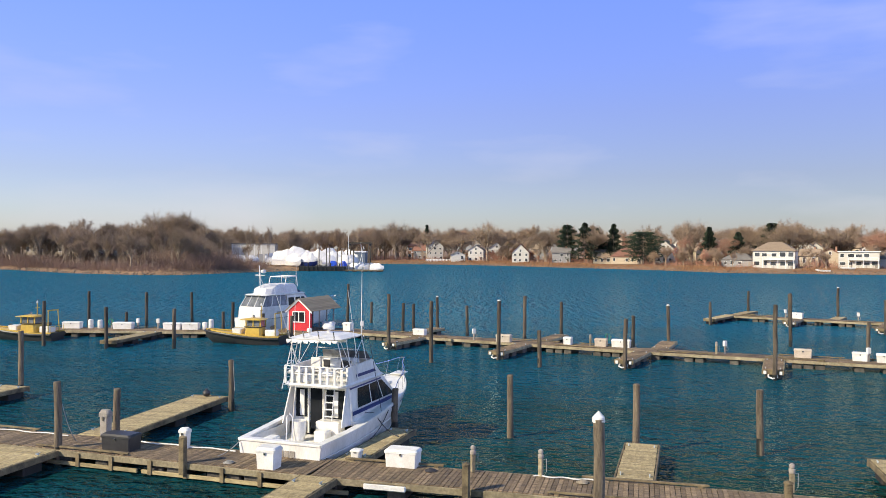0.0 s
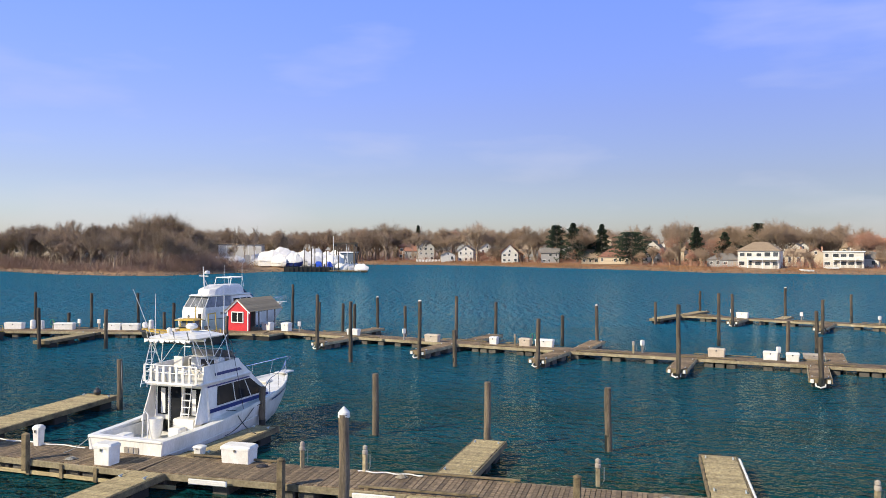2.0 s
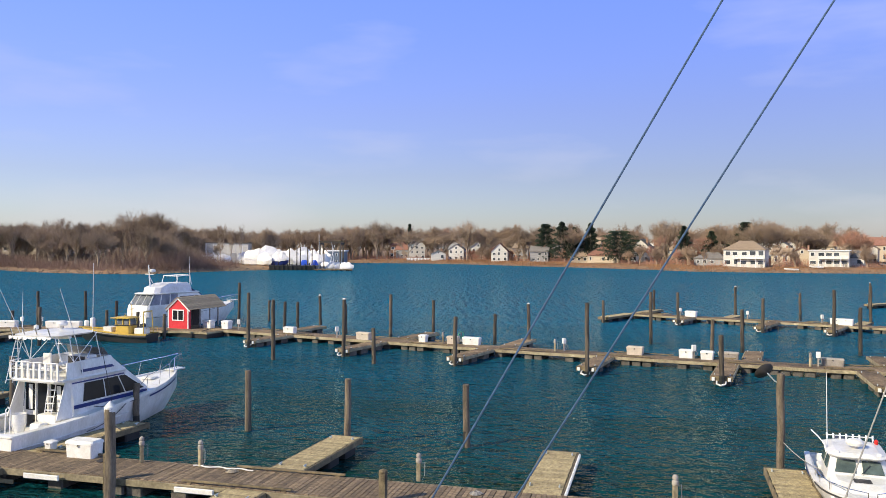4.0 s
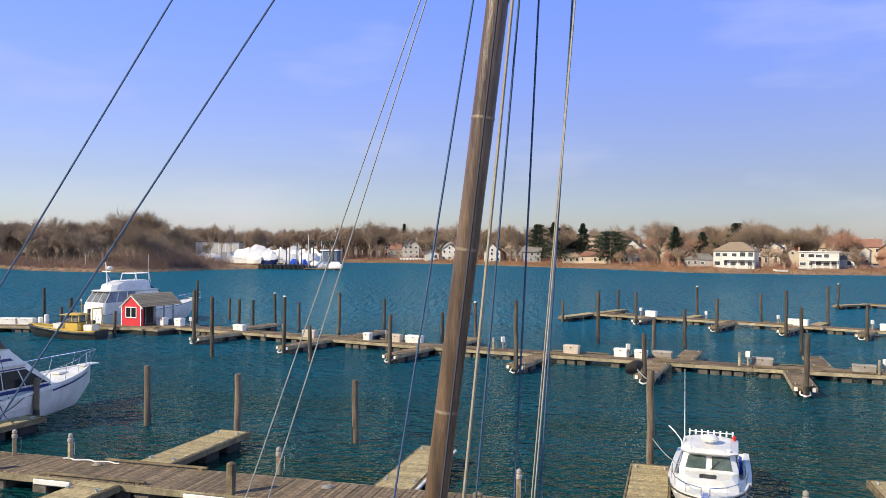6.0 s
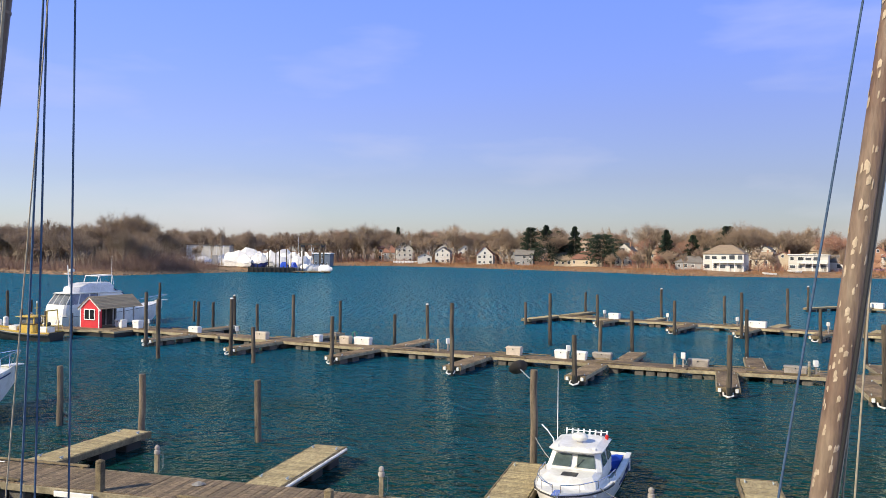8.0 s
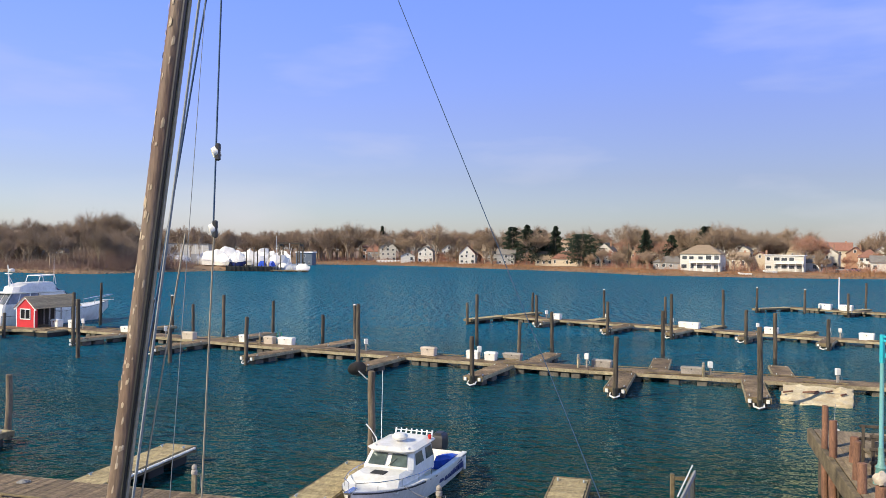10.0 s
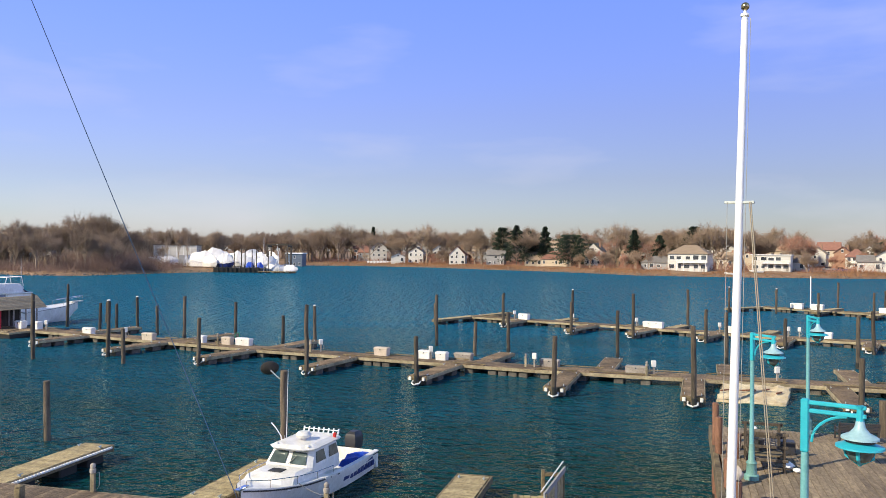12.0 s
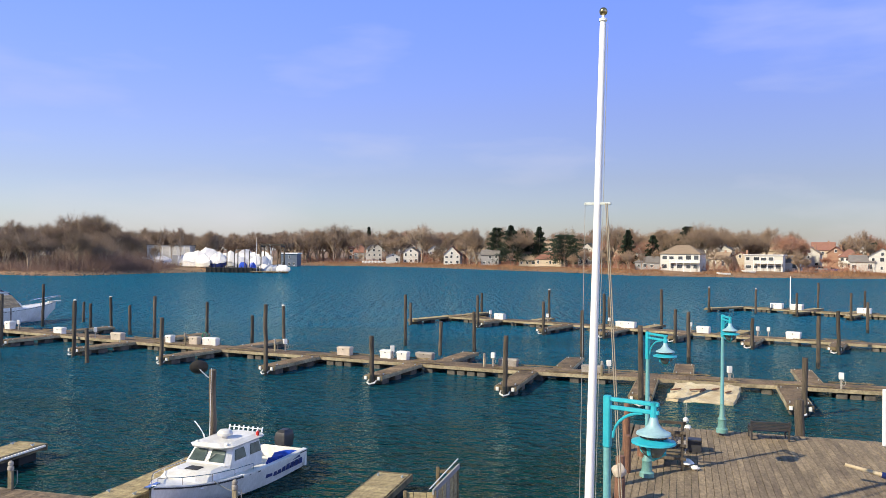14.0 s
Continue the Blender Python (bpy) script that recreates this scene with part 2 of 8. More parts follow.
# water: dark green-blue body, wind ripples at three sizes
WATER = bpy.data.materials.new("harbour_water")
WATER.use_nodes = True
n, l = WATER.node_tree.nodes, WATER.node_tree.links
b = n["Principled BSDF"]
tc = n.new("ShaderNodeTexCoord")
heights = []
for sc, st, d in ((0.5, (1, 1.5, 1), 2.0), (1.4, (1, 1.45, 1), 3), (0.045, (1, 2.5, 1), 2), (3.6, (1, 1.3, 1), 2), (1.2, (1, 0.2, 1), 2)):
    mp, nz = n.new("ShaderNodeMapping"), n.new("ShaderNodeTexNoise")
    mp.inputs["Scale"].default_value, mp.inputs["Rotation"].default_value = st, (0, 0, radians(14 if st[1] > 1 else -4))
    nz.inputs["Scale"].default_value, nz.inputs["Detail"].default_value = sc, d
    l.new(tc.outputs["Object"], mp.inputs[0])
    l.new(mp.outputs[0], nz.inputs["Vector"])
    heights.append(nz.outputs["Fac"])
gust = n.new("ShaderNodeMapRange")                  # calmer and rougher patches
gust.inputs["From Min"].default_value, gust.inputs["From Max"].default_value = 0.35, 0.65
gust.inputs["To Min"].default_value, gust.inputs["To Max"].default_value = 0.8, 1.0
l.new(heights[2], gust.inputs["Value"])
sep = n.new("ShaderNodeSeparateXYZ")
l.new(tc.outputs["Object"], sep.inputs[0])
chop = n.new("ShaderNodeMapRange")                  # longer chop out in the open channel
chop.inputs["From Min"].default_value, chop.inputs["From Max"].default_value = 55, 120
l.new(sep.outputs["Y"], chop.inputs["Value"])
nrm = None
for hgt, dist, power in ((heights[4], 1.6, chop), (heights[0], 0.36, gust), (heights[1], 0.58, gust), (heights[3], 0.1, gust)):
    bp = n.new("ShaderNodeBump")
    bp.inputs["Distance"].default_value = dist
    l.new(power.outputs[0], bp.inputs["Strength"])
    l.new(hgt, bp.inputs["Height"])
    if nrm:
        l.new(nrm, bp.inputs["Normal"])
    nrm = bp.outputs[0]
# greener basin, bluer channel: far sky reflection is painted into the body colour
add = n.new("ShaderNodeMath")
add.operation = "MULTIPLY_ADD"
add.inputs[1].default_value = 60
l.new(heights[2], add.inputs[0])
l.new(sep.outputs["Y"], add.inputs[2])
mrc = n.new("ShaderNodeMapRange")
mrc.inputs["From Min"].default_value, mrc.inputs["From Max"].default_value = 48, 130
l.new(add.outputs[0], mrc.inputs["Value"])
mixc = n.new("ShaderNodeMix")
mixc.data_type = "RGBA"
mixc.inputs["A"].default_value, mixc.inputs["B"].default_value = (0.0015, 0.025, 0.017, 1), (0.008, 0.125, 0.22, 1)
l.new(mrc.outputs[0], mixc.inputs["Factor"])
body, gloss, fres, lim, mixs = (n.new("ShaderNode" + k) for k in ("BsdfDiffuse", "BsdfGlossy", "Fresnel", "Math", "MixShader"))
fres.inputs["IOR"].default_value = 1.333
lim.operation = "MULTIPLY"
cap = n.new("ShaderNodeMapRange")                # the chop of the open channel keeps its sheen down
cap.inputs["From Min"].default_value, cap.inputs["From Max"].default_value = 70, 260
cap.inputs["To Min"].default_value, cap.inputs["To Max"].default_value = 1.0, 0.55
l.new(sep.outputs["Y"], cap.inputs["Value"])
l.new(cap.outputs[0], lim.inputs[1])
gloss.inputs["Roughness"].default_value = 0.06
gloss.inputs["Color"].default_value = (0.66, 0.78, 0.59, 1)
l.new(mixc.outputs["Result"], body.inputs["Color"])
for node in (body, gloss, fres):
    l.new(nrm, node.inputs["Normal"])
l.new(fres.outputs[0], lim.inputs[0])
l.new(lim.outputs[0], mixs.inputs[0])
l.new(body.outputs[0], mixs.inputs[1])
l.new(gloss.outputs[0], mixs.inputs[2])
l.new(mixs.outputs[0], n["Material Output"].inputs["Surface"])
n.remove(b)

GROUND = mat("winter_shore_ground", (0.28, 0.175, 0.098), (0.16, 0.105, 0.062), 0.06, 0.95, bump=0.6, fine=0.25)


# ---- mesh helpers ----
class Mesh:
    """Collects vertices and faces."""

    def __init__(self):
        self.v, self.f = [], []

    def add(self, vs, fs, m=None):
        k = len(self.v)
        self.v += [tuple(m @ Vector(p)) for p in vs] if m is not None else [tuple(p) for p in vs]
        self.f += [tuple(i + k for i in f) for f in fs]
        return self

    def box(self, x0, x1, y0, y1, z0, z1, m=None, c=0.0):
        """A block between two corners; c: chamfer of its edges."""
        if not c:
            vs = [(x, y, z) for z in (z0, z1) for y in (y0, y1) for x in (x0, x1)]
            return self.add(vs, [(0, 2, 3, 1), (4, 5, 7, 6), (0, 1, 5, 4), (1, 3, 7, 5), (3, 2, 6, 7), (2, 0, 4, 6)], m)
        c = min(c, (x1 - x0) / 2.1, (y1 - y0) / 2.1, (z1 - z0) / 2.1)
        rings = []
        for z, i in ((z0, c), (z0 + c, 0), (z1 - c, 0), (z1, c)):
            a, b_, d, e = x0 + i, x1 - i, y0 + i, y1 - i
            rings.append([(a + c, d, z), (b_ - c, d, z), (b_, d + c, z), (b_, e - c, z), (b_ - c, e, z), (a + c, e, z), (a, e - c, z), (a, d + c, z)])
        return self.loft(rings, m=m)

    def loft(self, rings, closed=True, caps=True, m=None):
        k = len(rings[0])
        fs = []
        for r in range(len(rings) - 1):
            for i in range(k if closed else k - 1):
                j = (i + 1) % k
                fs.append((r * k + i, r * k + j, r * k + k + j, r * k + k + i))
        if caps:
            fs += [tuple(range(k))[::-1], tuple(range((len(rings) - 1) * k, len(rings) * k))]
        return self.add([p for r in rings for p in r], fs, m)

    def tube(self, pts, r, k=6, r1=None, m=None):
        """A round bar along points, tapering from r to r1."""
        pts = [Vector(p) for p in pts]
        r1 = r if r1 is None else r1
        rings = []
        for i, p in enumerate(pts):
            d = (pts[min(i + 1, len(pts) - 1)] - pts[max(i - 1, 0)]).normalized()
            a = d.cross(Vector((0.31, 0.17, 1)) if abs(d.z) < 0.9 else Vector((1, 0.1, 0))).normalized()
            e = d.cross(a)
            q = r + (r1 - r) * i / max(1, len(pts) - 1)
            rings.append([p + q * (math.cos(w) * a + math.sin(w) * e) for w in (math.tau * s / k for s in range(k))])
        return self.loft(rings, m=m)

    def turn(self, prof, k=16, m=None, cx=0, cy=0):
        """A turned shape from (radius, z) pairs."""
        return self.loft([[(cx + r * math.cos(math.tau * s / k), cy + r * math.sin(math.tau * s / k), z) for s in range(k)] for r, z in prof], m=m)

    def data(self, name, material, smooth=False, fix=True):
        me = bpy.data.meshes.new(name)
        me.from_pydata(self.v, [], self.f)
        me.materials.append(material)
        if fix:
            bm = bmesh.new()
            bm.from_mesh(me)
            bmesh.ops.recalc_face_normals(bm, faces=bm.faces)
            bm.to_mesh(me)
            bm.free()
        if smooth:
            me.shade_smooth()
            me.set_sharp_from_angle(angle=radians(35))
        return me


def part(name, mesh, material, parent, label="", smooth=False):
    """Links one mesh as a part of a thing, or of a part."""
    ob = new(name, mesh if isinstance(mesh, bpy.types.Mesh) else mesh.data(name, material, smooth))
    ob.parent = parent
    return tagged(ob, label)


def thing(name, label, category, m=None, group="", kind="", mesh=None, material=None, smooth=False, fix=True):
    """A top-level thing: an empty at its base, or a single mesh."""
    ob = new(name, mesh.data(name, material, smooth, fix) if mesh else None)
    if m is not None:
        ob.matrix_basis = m
    return tagged(ob, label, category, group, kind)


def bent(a, b_, sag, k=8):
    """Points of a hanging line from a to b_."""
    a, b_ = Vector(a), Vector(b_)
    return [a.lerp(b_, i / k) - Vector((0, 0, sag * 4 * (i / k) * (1 - i / k))) for i in range(k + 1)]

# ---- water and land ----
W = Mesh().add([(-2500, -400, 0), (2500, -400, 0), (2500, 3500, 0), (-2500, 3500, 0)], [(0, 1, 2, 3)])
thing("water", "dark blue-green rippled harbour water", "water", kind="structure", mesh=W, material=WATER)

# the waterline, island first, then round the channel to the far shore
SHORE = [(-2400, 420), (-600, 380), (-240, 295.2), (-177.6, 278.4), (-132, 243.6), (-108, 234), (-93.6, 235.2), (-82.8, 264), (-72, 283.2), (-54, 290.4),
         (-55.2, 302.4), (-74.4, 330), (-96, 384), (-86.4, 422.4), (-60, 422.4), (-30, 420), (6, 398.4), (33.6, 366), (54, 348), (72, 326.4), (88.8, 297.6),
         (111.6, 290.4), (139.2, 285.6), (180, 288), (240, 283.2), (600, 290), (2400, 300)]


def shore_side(x, y):
    """Metres inland of the waterline, negative over water (arrays)."""
    best = np.full(x.shape, 1e9)
    inside = np.zeros(x.shape, bool)
    ring = SHORE + [(2400, 4000), (-2400, 4000)]
    for (ax, ay), (bx, by) in zip(ring, ring[1:] + ring[:1]):
        dx, dy = bx - ax, by - ay
        t = np.clip(((x - ax) * dx + (y - ay) * dy) / (dx * dx + dy * dy), 0, 1)
        best = np.minimum(best, np.hypot(x - ax - t * dx, y - ay - t * dy))
        if dy:
            inside ^= ((ay > y) != (by > y)) & (x < dx * (y - ay) / dy + ax)
    return np.where(inside, best, -best)


def land_height(x, y):
    d = shore_side(x, y)
    z = np.where(d < 0, np.maximum(-4, d * 0.25), np.minimum(1.5, d * 0.2) + np.clip((d - 10) / 60, 0, 1) * 1.2)
    return z + np.where(d > 1, 0.18 * np.sin(x * 0.31 + 1.3 * np.sin(y * 0.21)) * np.clip(d / 8, 0, 1), 0)


def height_at(x, y):
    return float(land_height(np.array([float(x)]), np.array([float(y)]))[0])


gx = np.concatenate([np.linspace(-2400, -340, 14), np.arange(-330, 331, 3.0), np.linspace(340, 2400, 14)])
gy = np.concatenate([np.linspace(-400, 190, 8), np.arange(196, 470, 3.0), np.linspace(480, 3600, 16)])
X, Y = np.meshgrid(gx, gy)
Z = land_height(X, Y)
G = Mesh()
G.v = [(float(a), float(c), float(d)) for a, c, d in zip(X.ravel(), Y.ravel(), Z.ravel())]
nxg = len(gx)
G.f = [(j * nxg + i, j * nxg + i + 1, (j + 1) * nxg + i + 1, (j + 1) * nxg + i) for j in range(len(gy) - 1) for i in range(nxg - 1)]
thing("ground", "brown winter ground of the low shore and harbour bed", "ground", kind="structure", mesh=G, material=GROUND, smooth=True, fix=False)

# ---- floating docks ----
DECK = 0.6


def deck_pose(a, b_):
    """A pose at a, with x along the dock to b_, and the length."""
    d = Vector((b_[0] - a[0], b_[1] - a[1], 0))
    return pose(a[0], a[1], 0, 0, 0, math.degrees(math.atan2(d.y, d.x))), d.length


def plank_mesh(width, gap, across, thick, material, seed):
    rnd = random.Random(seed)
    w, e = (width - gap) / 2, rnd.uniform(-0.012, 0.012)
    return Mesh().box(-w, w, e, across + e, -thick, rnd.uniform(-0.004, 0.004), c=0.006).data("plank", material)


def dock(name, label, a, b_, width, material, planks, board=0.16, rails=True, floats=True, group="docks", edge=None):
    """A floating dock from a to b_ along its near edge; the deck reaches width to its left. planks: boards as parts of their own."""
    m, length = deck_pose(a, b_)
    root = thing(name, label, "dock", m, group)
    rnd = random.Random(int(abs(a[0] * 13 + a[1] * 7)))
    n_boards = int(length / board)
    if planks:
        shapes = [plank_mesh(board, 0.012, width, 0.045, material, s) for s in range(5)]
        for i in range(n_boards):
            ob = new("plank", rnd.choice(shapes))
            ob.parent, ob.matrix_basis = root, pose((i + 0.5) * board, 0, DECK, 0, 0, rnd.uniform(-0.35, 0.35))
    else:
        deck = Mesh()
        for i in range(n_boards):
            e = rnd.uniform(-0.02, 0.02)
            deck.box(i * board + 0.008, (i + 1) * board - 0.008, e, width + e, DECK - 0.05, DECK + rnd.uniform(-0.006, 0.006))
        tagged(part("planking", deck, material, root), kind="stuff")
    for y0, y1 in ((-0.09, -0.02), (width + 0.02, width + 0.09)):
        part("beam", Mesh().box(-0.02, length + 0.02, y0, y1, DECK - 0.24, DECK - 0.02, c=0.012), edge or BEAM, root)
    part("beam", Mesh().box(0, length, width / 2 - 0.06, width / 2 + 0.06, DECK - 0.28, DECK - 0.06), BEAM, root)
    if rails:
        for y0 in (0.0, width - 0.1):
            x = rnd.uniform(0, 1)
            while x < length - 1.5:
                ln = rnd.uniform(2.2, 4.5)
                if rnd.random() < 0.45:
                    part("curb_rail", Mesh().box(x, min(x + ln, length), y0, y0 + 0.1, DECK + 0.05, DECK + 0.12, c=0.01)
                         .box(x + 0.2, x + 0.35, y0, y0 + 0.1, DECK, DECK + 0.05).box(min(x + ln, length) - 0.35, min(x + ln, length) - 0.2, y0, y0 + 0.1, DECK, DECK + 0.05), BEAM, root)
                x += ln + rnd.uniform(0.4, 2)
    if floats:
        x = 0.3
        while x < length - 0.7:
            part("float", Mesh().box(x, x + 0.62, 0.05, width - 0.05, -0.25, DECK - 0.25, c=0.05), FLOAT_GREY if edge else FLOAT, root)
            x += rnd.choice((0.74, 0.74, 1.7, 2.4))
    return root


def finger(a, tip, width, material=None, planks=False, label="narrow wooden finger dock on floats", bumper=False):
    """A finger dock from its root centre a to its tip centre."""
    d = (Vector(tip) - Vector(a)).normalized()
    s = Vector((d.y, -d.x)) * width / 2
    r = dock("finger_dock", label, tuple(Vector(a) + s), tuple(Vector(tip) + s), width, material or WOOD_PALE, planks, 0.145, rails=False, floats=False, group="finger docks", edge=EDGE if material is WOOD_MID else None)
    ln = (Vector(tip) - Vector(a)).length
    for x in (0.6, ln * 0.5, ln - 1.2):
        part("float", Mesh().box(x, x + 0.9, 0.08, width - 0.08, -0.25, DECK - 0.25, c=0.05), FLOAT_GREY if material is WOOD_MID else FLOAT, r)
    for x in (0.8, ln - 0.5):
        for q in (0.12, width - 0.12):
            part("cleat", Mesh().box(x - 0.12, x + 0.12, q - 0.02, q + 0.02, DECK + 0.05, DECK + 0.08, c=0.01).box(x - 0.04, x + 0.04, q - 0.02, q + 0.02, DECK, DECK + 0.06), GALV, r)
    part("end_beam", Mesh().box(ln + 0.02, ln + 0.09, -0.09, width + 0.09, DECK - 0.3, DECK - 0.01, c=0.012), BEAM, r)
    if bumper:
        bead = Mesh().turn([(0.02, -0.07), (0.055, -0.05), (0.055, 0.05), (0.02, 0.07)], 6, m=pose(0, 0, 0, 0, 90, 0)).data("bumper", WHITE_OLD)
        for i in range(int(ln / 0.16)):
            part("bumper", bead, None, r).location = (0.1 + i * 0.16, -0.13, DECK - 0.07)
    return r


def pile_guide(f, ln, width):
    """The white hoop at a finger's tip that rides up and down its piling, and two corner pads."""
    y = width / 2
    part("pile_hoop", Mesh().tube([(ln + 0.1, y - 0.26, 0.3), (ln + 0.35, y - 0.26, 0.18), (ln + 0.55, y, 0.12), (ln + 0.35, y + 0.26, 0.18), (ln + 0.1, y + 0.26, 0.3)], 0.05, 6), WHITE_OLD, f, "white hoop round the piling", True)
    for q in (0.02, width - 0.2):
        part("corner_pad", Mesh().box(ln + 0.09, ln + 0.2, q, q + 0.18, DECK - 0.28, DECK - 0.06, c=0.02), WHITE_OLD, f, "white corner pad")


# the near dock, in two runs that meet beside the sport boat
west = dock("main_dock", "weathered grey-brown wooden main dock with side beams", (-22.8, 31.14), (-6, 26.77), 2.06, WOOD, True, edge=EDGE)
east = dock("main_dock", "long weathered grey-brown plank dock on black floats", (-5.94, 26.76), (33.6, 18.84), 2.06, WOOD, True, edge=EDGE)
for root, x0, x1 in ((west, 6.0, 10.5), (west, 10.7, 17.2), (east, 0.1, 1.4)):
    part("lower_stringer", Mesh().box(x0, x1, -0.11, -0.04, 0.06, 0.2, c=0.01), WOOD_PALE, root, "pale lower stringer")
    for k in range(int((x1 - x0) / 1.5)):
        part("hanger", Mesh().box(x0 + 0.3 + k * 1.5, x0 + 0.45 + k * 1.5, -0.15, -0.11, 0.05, DECK - 0.05), BEAM, root)
NEAR_FINGERS = [((-15.78, 31.56), (-14.22, 40.38), 1.75, False), ((-5.04, 28.56), (-3.55, 33.84), 0.95, False), ((4.8, 26.7), (6.1, 31.92), 1.2, False),
                ((13.56, 24.9), (14.64, 30.18), 1.2, True), ((21.12, 23.22), (22.32, 28.38), 1.22, False), ((28.68, 21.72), (29.82, 27.06), 1.12, False),
                ((-27.84, 34.08), (-25.8, 42.36), 1.5, False), ((-17.4, 29.52), (-19.08, 21.6), 2.6, False),
                ((-5.64, 26.64), (-7.32, 19.92), 1.2, False), ((4.2, 24.6), (2.82, 18.72), 1.3, False)]
for a, tip, w, bump_on in NEAR_FINGERS:
    finger(a, tip, w, planks=True, bumper=bump_on, label="pale weathered wooden finger dock on floats")

# the middle dock
MID = [(-14.4, 72.36), (12, 60.24), (33.6, 52.08), (60, 44.88)]
for a, b_ in zip(MID, MID[1:]):
    dock("main_dock", "long weathered wooden dock across the basin", a, b_, 2.0, WOOD_MID, False, 0.2, edge=EDGE)
dock("main_dock", "weathered wooden dock beside the red shed", (-43.2, 70.32), (-14.4, 70.56), 2.6, WOOD_MID, False, 0.2, edge=EDGE)


def on_line(pts, x):
    for (ax, ay), (bx, by) in zip(pts, pts[1:]):
        if x <= bx:
            break
    return ay + (by - ay) * (x - ax) / (bx - ax)


def to_dock(pts, tip):
    """The foot on the dock's line of a finger that ends at tip, and the far side."""
    best = None
    for a, b_ in zip(pts, pts[1:]):
        a, b_, p = Vector(a), Vector(b_), Vector(tip)
        t = max(0, min(1, (p - a).dot(b_ - a) / (b_ - a).length_squared))
        q = a.lerp(b_, t)
        if best is None or (q - p).length < (best - p).length:
            best = q
    return best


MID_TIPS = [(-7.92, 63.96), (0.72, 59.4), (9.48, 55.56), (18.24, 51.84), (25.98, 48.6), (34.26, 45.48), (41.64, 43.2), (49.56, 41.28)]
for tip in MID_TIPS:
    pile_guide(finger(to_dock(MID, tip), tip, 1.15, WOOD_MID), (Vector(tip) - to_dock(MID, tip)).length, 1.15)
MID_BACK = [(-4.68, 76.32), (6.72, 71.52), (15.24, 67.2), (31.92, 60.72), (39.84, 58.56), (47.28, 55.92), (54.72, 54.24)]
for tip in MID_BACK:
    foot = to_dock(MID, tip)
    d = (Vector(tip) - foot).normalized()
    finger(foot + d * 2.05, tip, 1.15, WOOD_MID)
finger((-30.12, 70.2), (-30.9, 63.12), 1.3)

# the two far docks
FAR = [(28.2, 94.08), (43.8, 84.36), (57.6, 75.12), (79.2, 63)]
for a, b_ in zip(FAR, FAR[1:]):
    dock("main_dock", "long wooden dock carrying white dock boxes", a, b_, 1.9, WOOD_MID, False, 0.28, edge=EDGE)
for tip in [(32.4, 86.64), (38.88, 80.16), (44.64, 77.52), (50.76, 74.76), (56.52, 70.56), (62.88, 67.8), (70.8, 62.88)]:
    pile_guide(finger(to_dock(FAR, tip), tip, 1.1, WOOD_MID), (Vector(tip) - to_dock(FAR, tip)).length, 1.1)
finger((28.8, 95.04), (24.72, 89.28), 1.2)
finger((29.52, 95.52), (33.36, 101.28), 1.1)
for tip in [(40.8, 93.6), (52.32, 86.76), (60, 81.6)]:
    foot = to_dock(FAR, tip)
    finger(foot + (Vector(tip) - foot).normalized() * 1.95, tip, 1.1)
FAR2 = [(70.8, 117.6), (81.6, 106.32), (100.8, 91.2)]
for a, b_ in zip(FAR2, FAR2[1:]):
    dock("main_dock", "outer wooden dock carrying white dock boxes", a, b_, 1.9, WOOD_MID, False, 0.28, edge=EDGE)
finger((71.52, 118.08), (65.28, 114), 1.2)
for tip in [(75.12, 108), (79.8, 102.48), (86.4, 96.6)]:
    finger(to_dock(FAR2, tip), tip, 1.1)
for tip in [(81.84, 116.4), (86.88, 112.8)]:
    foot = to_dock(FAR2, tip)
    finger(foot + (Vector(tip) - foot).normalized() * 1.95, tip, 1.1)

# ---- pilings ----
PILE_SHAPES = {}


def piling(x, y, top, r=0.15, cap="", wet=0.55, label="dark weathered round wooden piling in the water", material=None):
    key = (round(top * 2) / 2, r, cap, material)
    if key not in PILE_SHAPES:
        rnd = random.Random(hash(key[:2]) & 255)
        prof = []
        for z in np.linspace(-1.5, key[0] - 0.03, 9):
            prof.append((r * (1.06 - 0.018 * z) * rnd.uniform(0.975, 1.03), float(z)))
        prof.append((prof[-1][0] - 0.025, key[0]))
        body = Mesh()
        bends = [(rnd.uniform(-1, 1) * 0.02, rnd.uniform(-1, 1) * 0.02) for _ in prof]
        body.loft([[(bx + q * math.cos(math.tau * s / 12), by + q * math.sin(math.tau * s / 12), z) for s in range(12)] for (q, z), (bx, by) in zip(prof, bends)])
        PILE_SHAPES[key] = (body.data("shaft", material or PILE, True), Mesh().turn([(r * 1.09, -1.5), (r * 1.1, 0.1), (r * 1.07, wet)], 12).data("wet_foot", PILE_WET, True),
                            Mesh().turn([(r * 1.12, key[0] - 0.1), (r * 1.14, key[0] - 0.06), (r * 1.1, key[0] + 0.02), (0.01, key[0] + r * 1.25)], 12).data("cap", WHITE_OLD, True) if cap == "cone"
                            else Mesh().turn([(r * 1.0, key[0]), (r * 0.95, key[0] + 0.05), (0.03, key[0] + 0.1)], 10).data("cap", WHITE_OLD, True))
    body, foot, hat = PILE_SHAPES[key]
    rnd = random.Random(int(x * 100 + y * 37))
    p = thing("piling", label, "piling", pose(x, y, top - key[0], rnd.uniform(-1, 1), rnd.uniform(-1, 1), rnd.uniform(0, 360)), "pilings")
    part("shaft", body, None, p)
    part("wet_foot", foot, None, p, "black wet foot of the piling")
    if cap:
        part("cap", hat, None, p, "white cap")
    return p


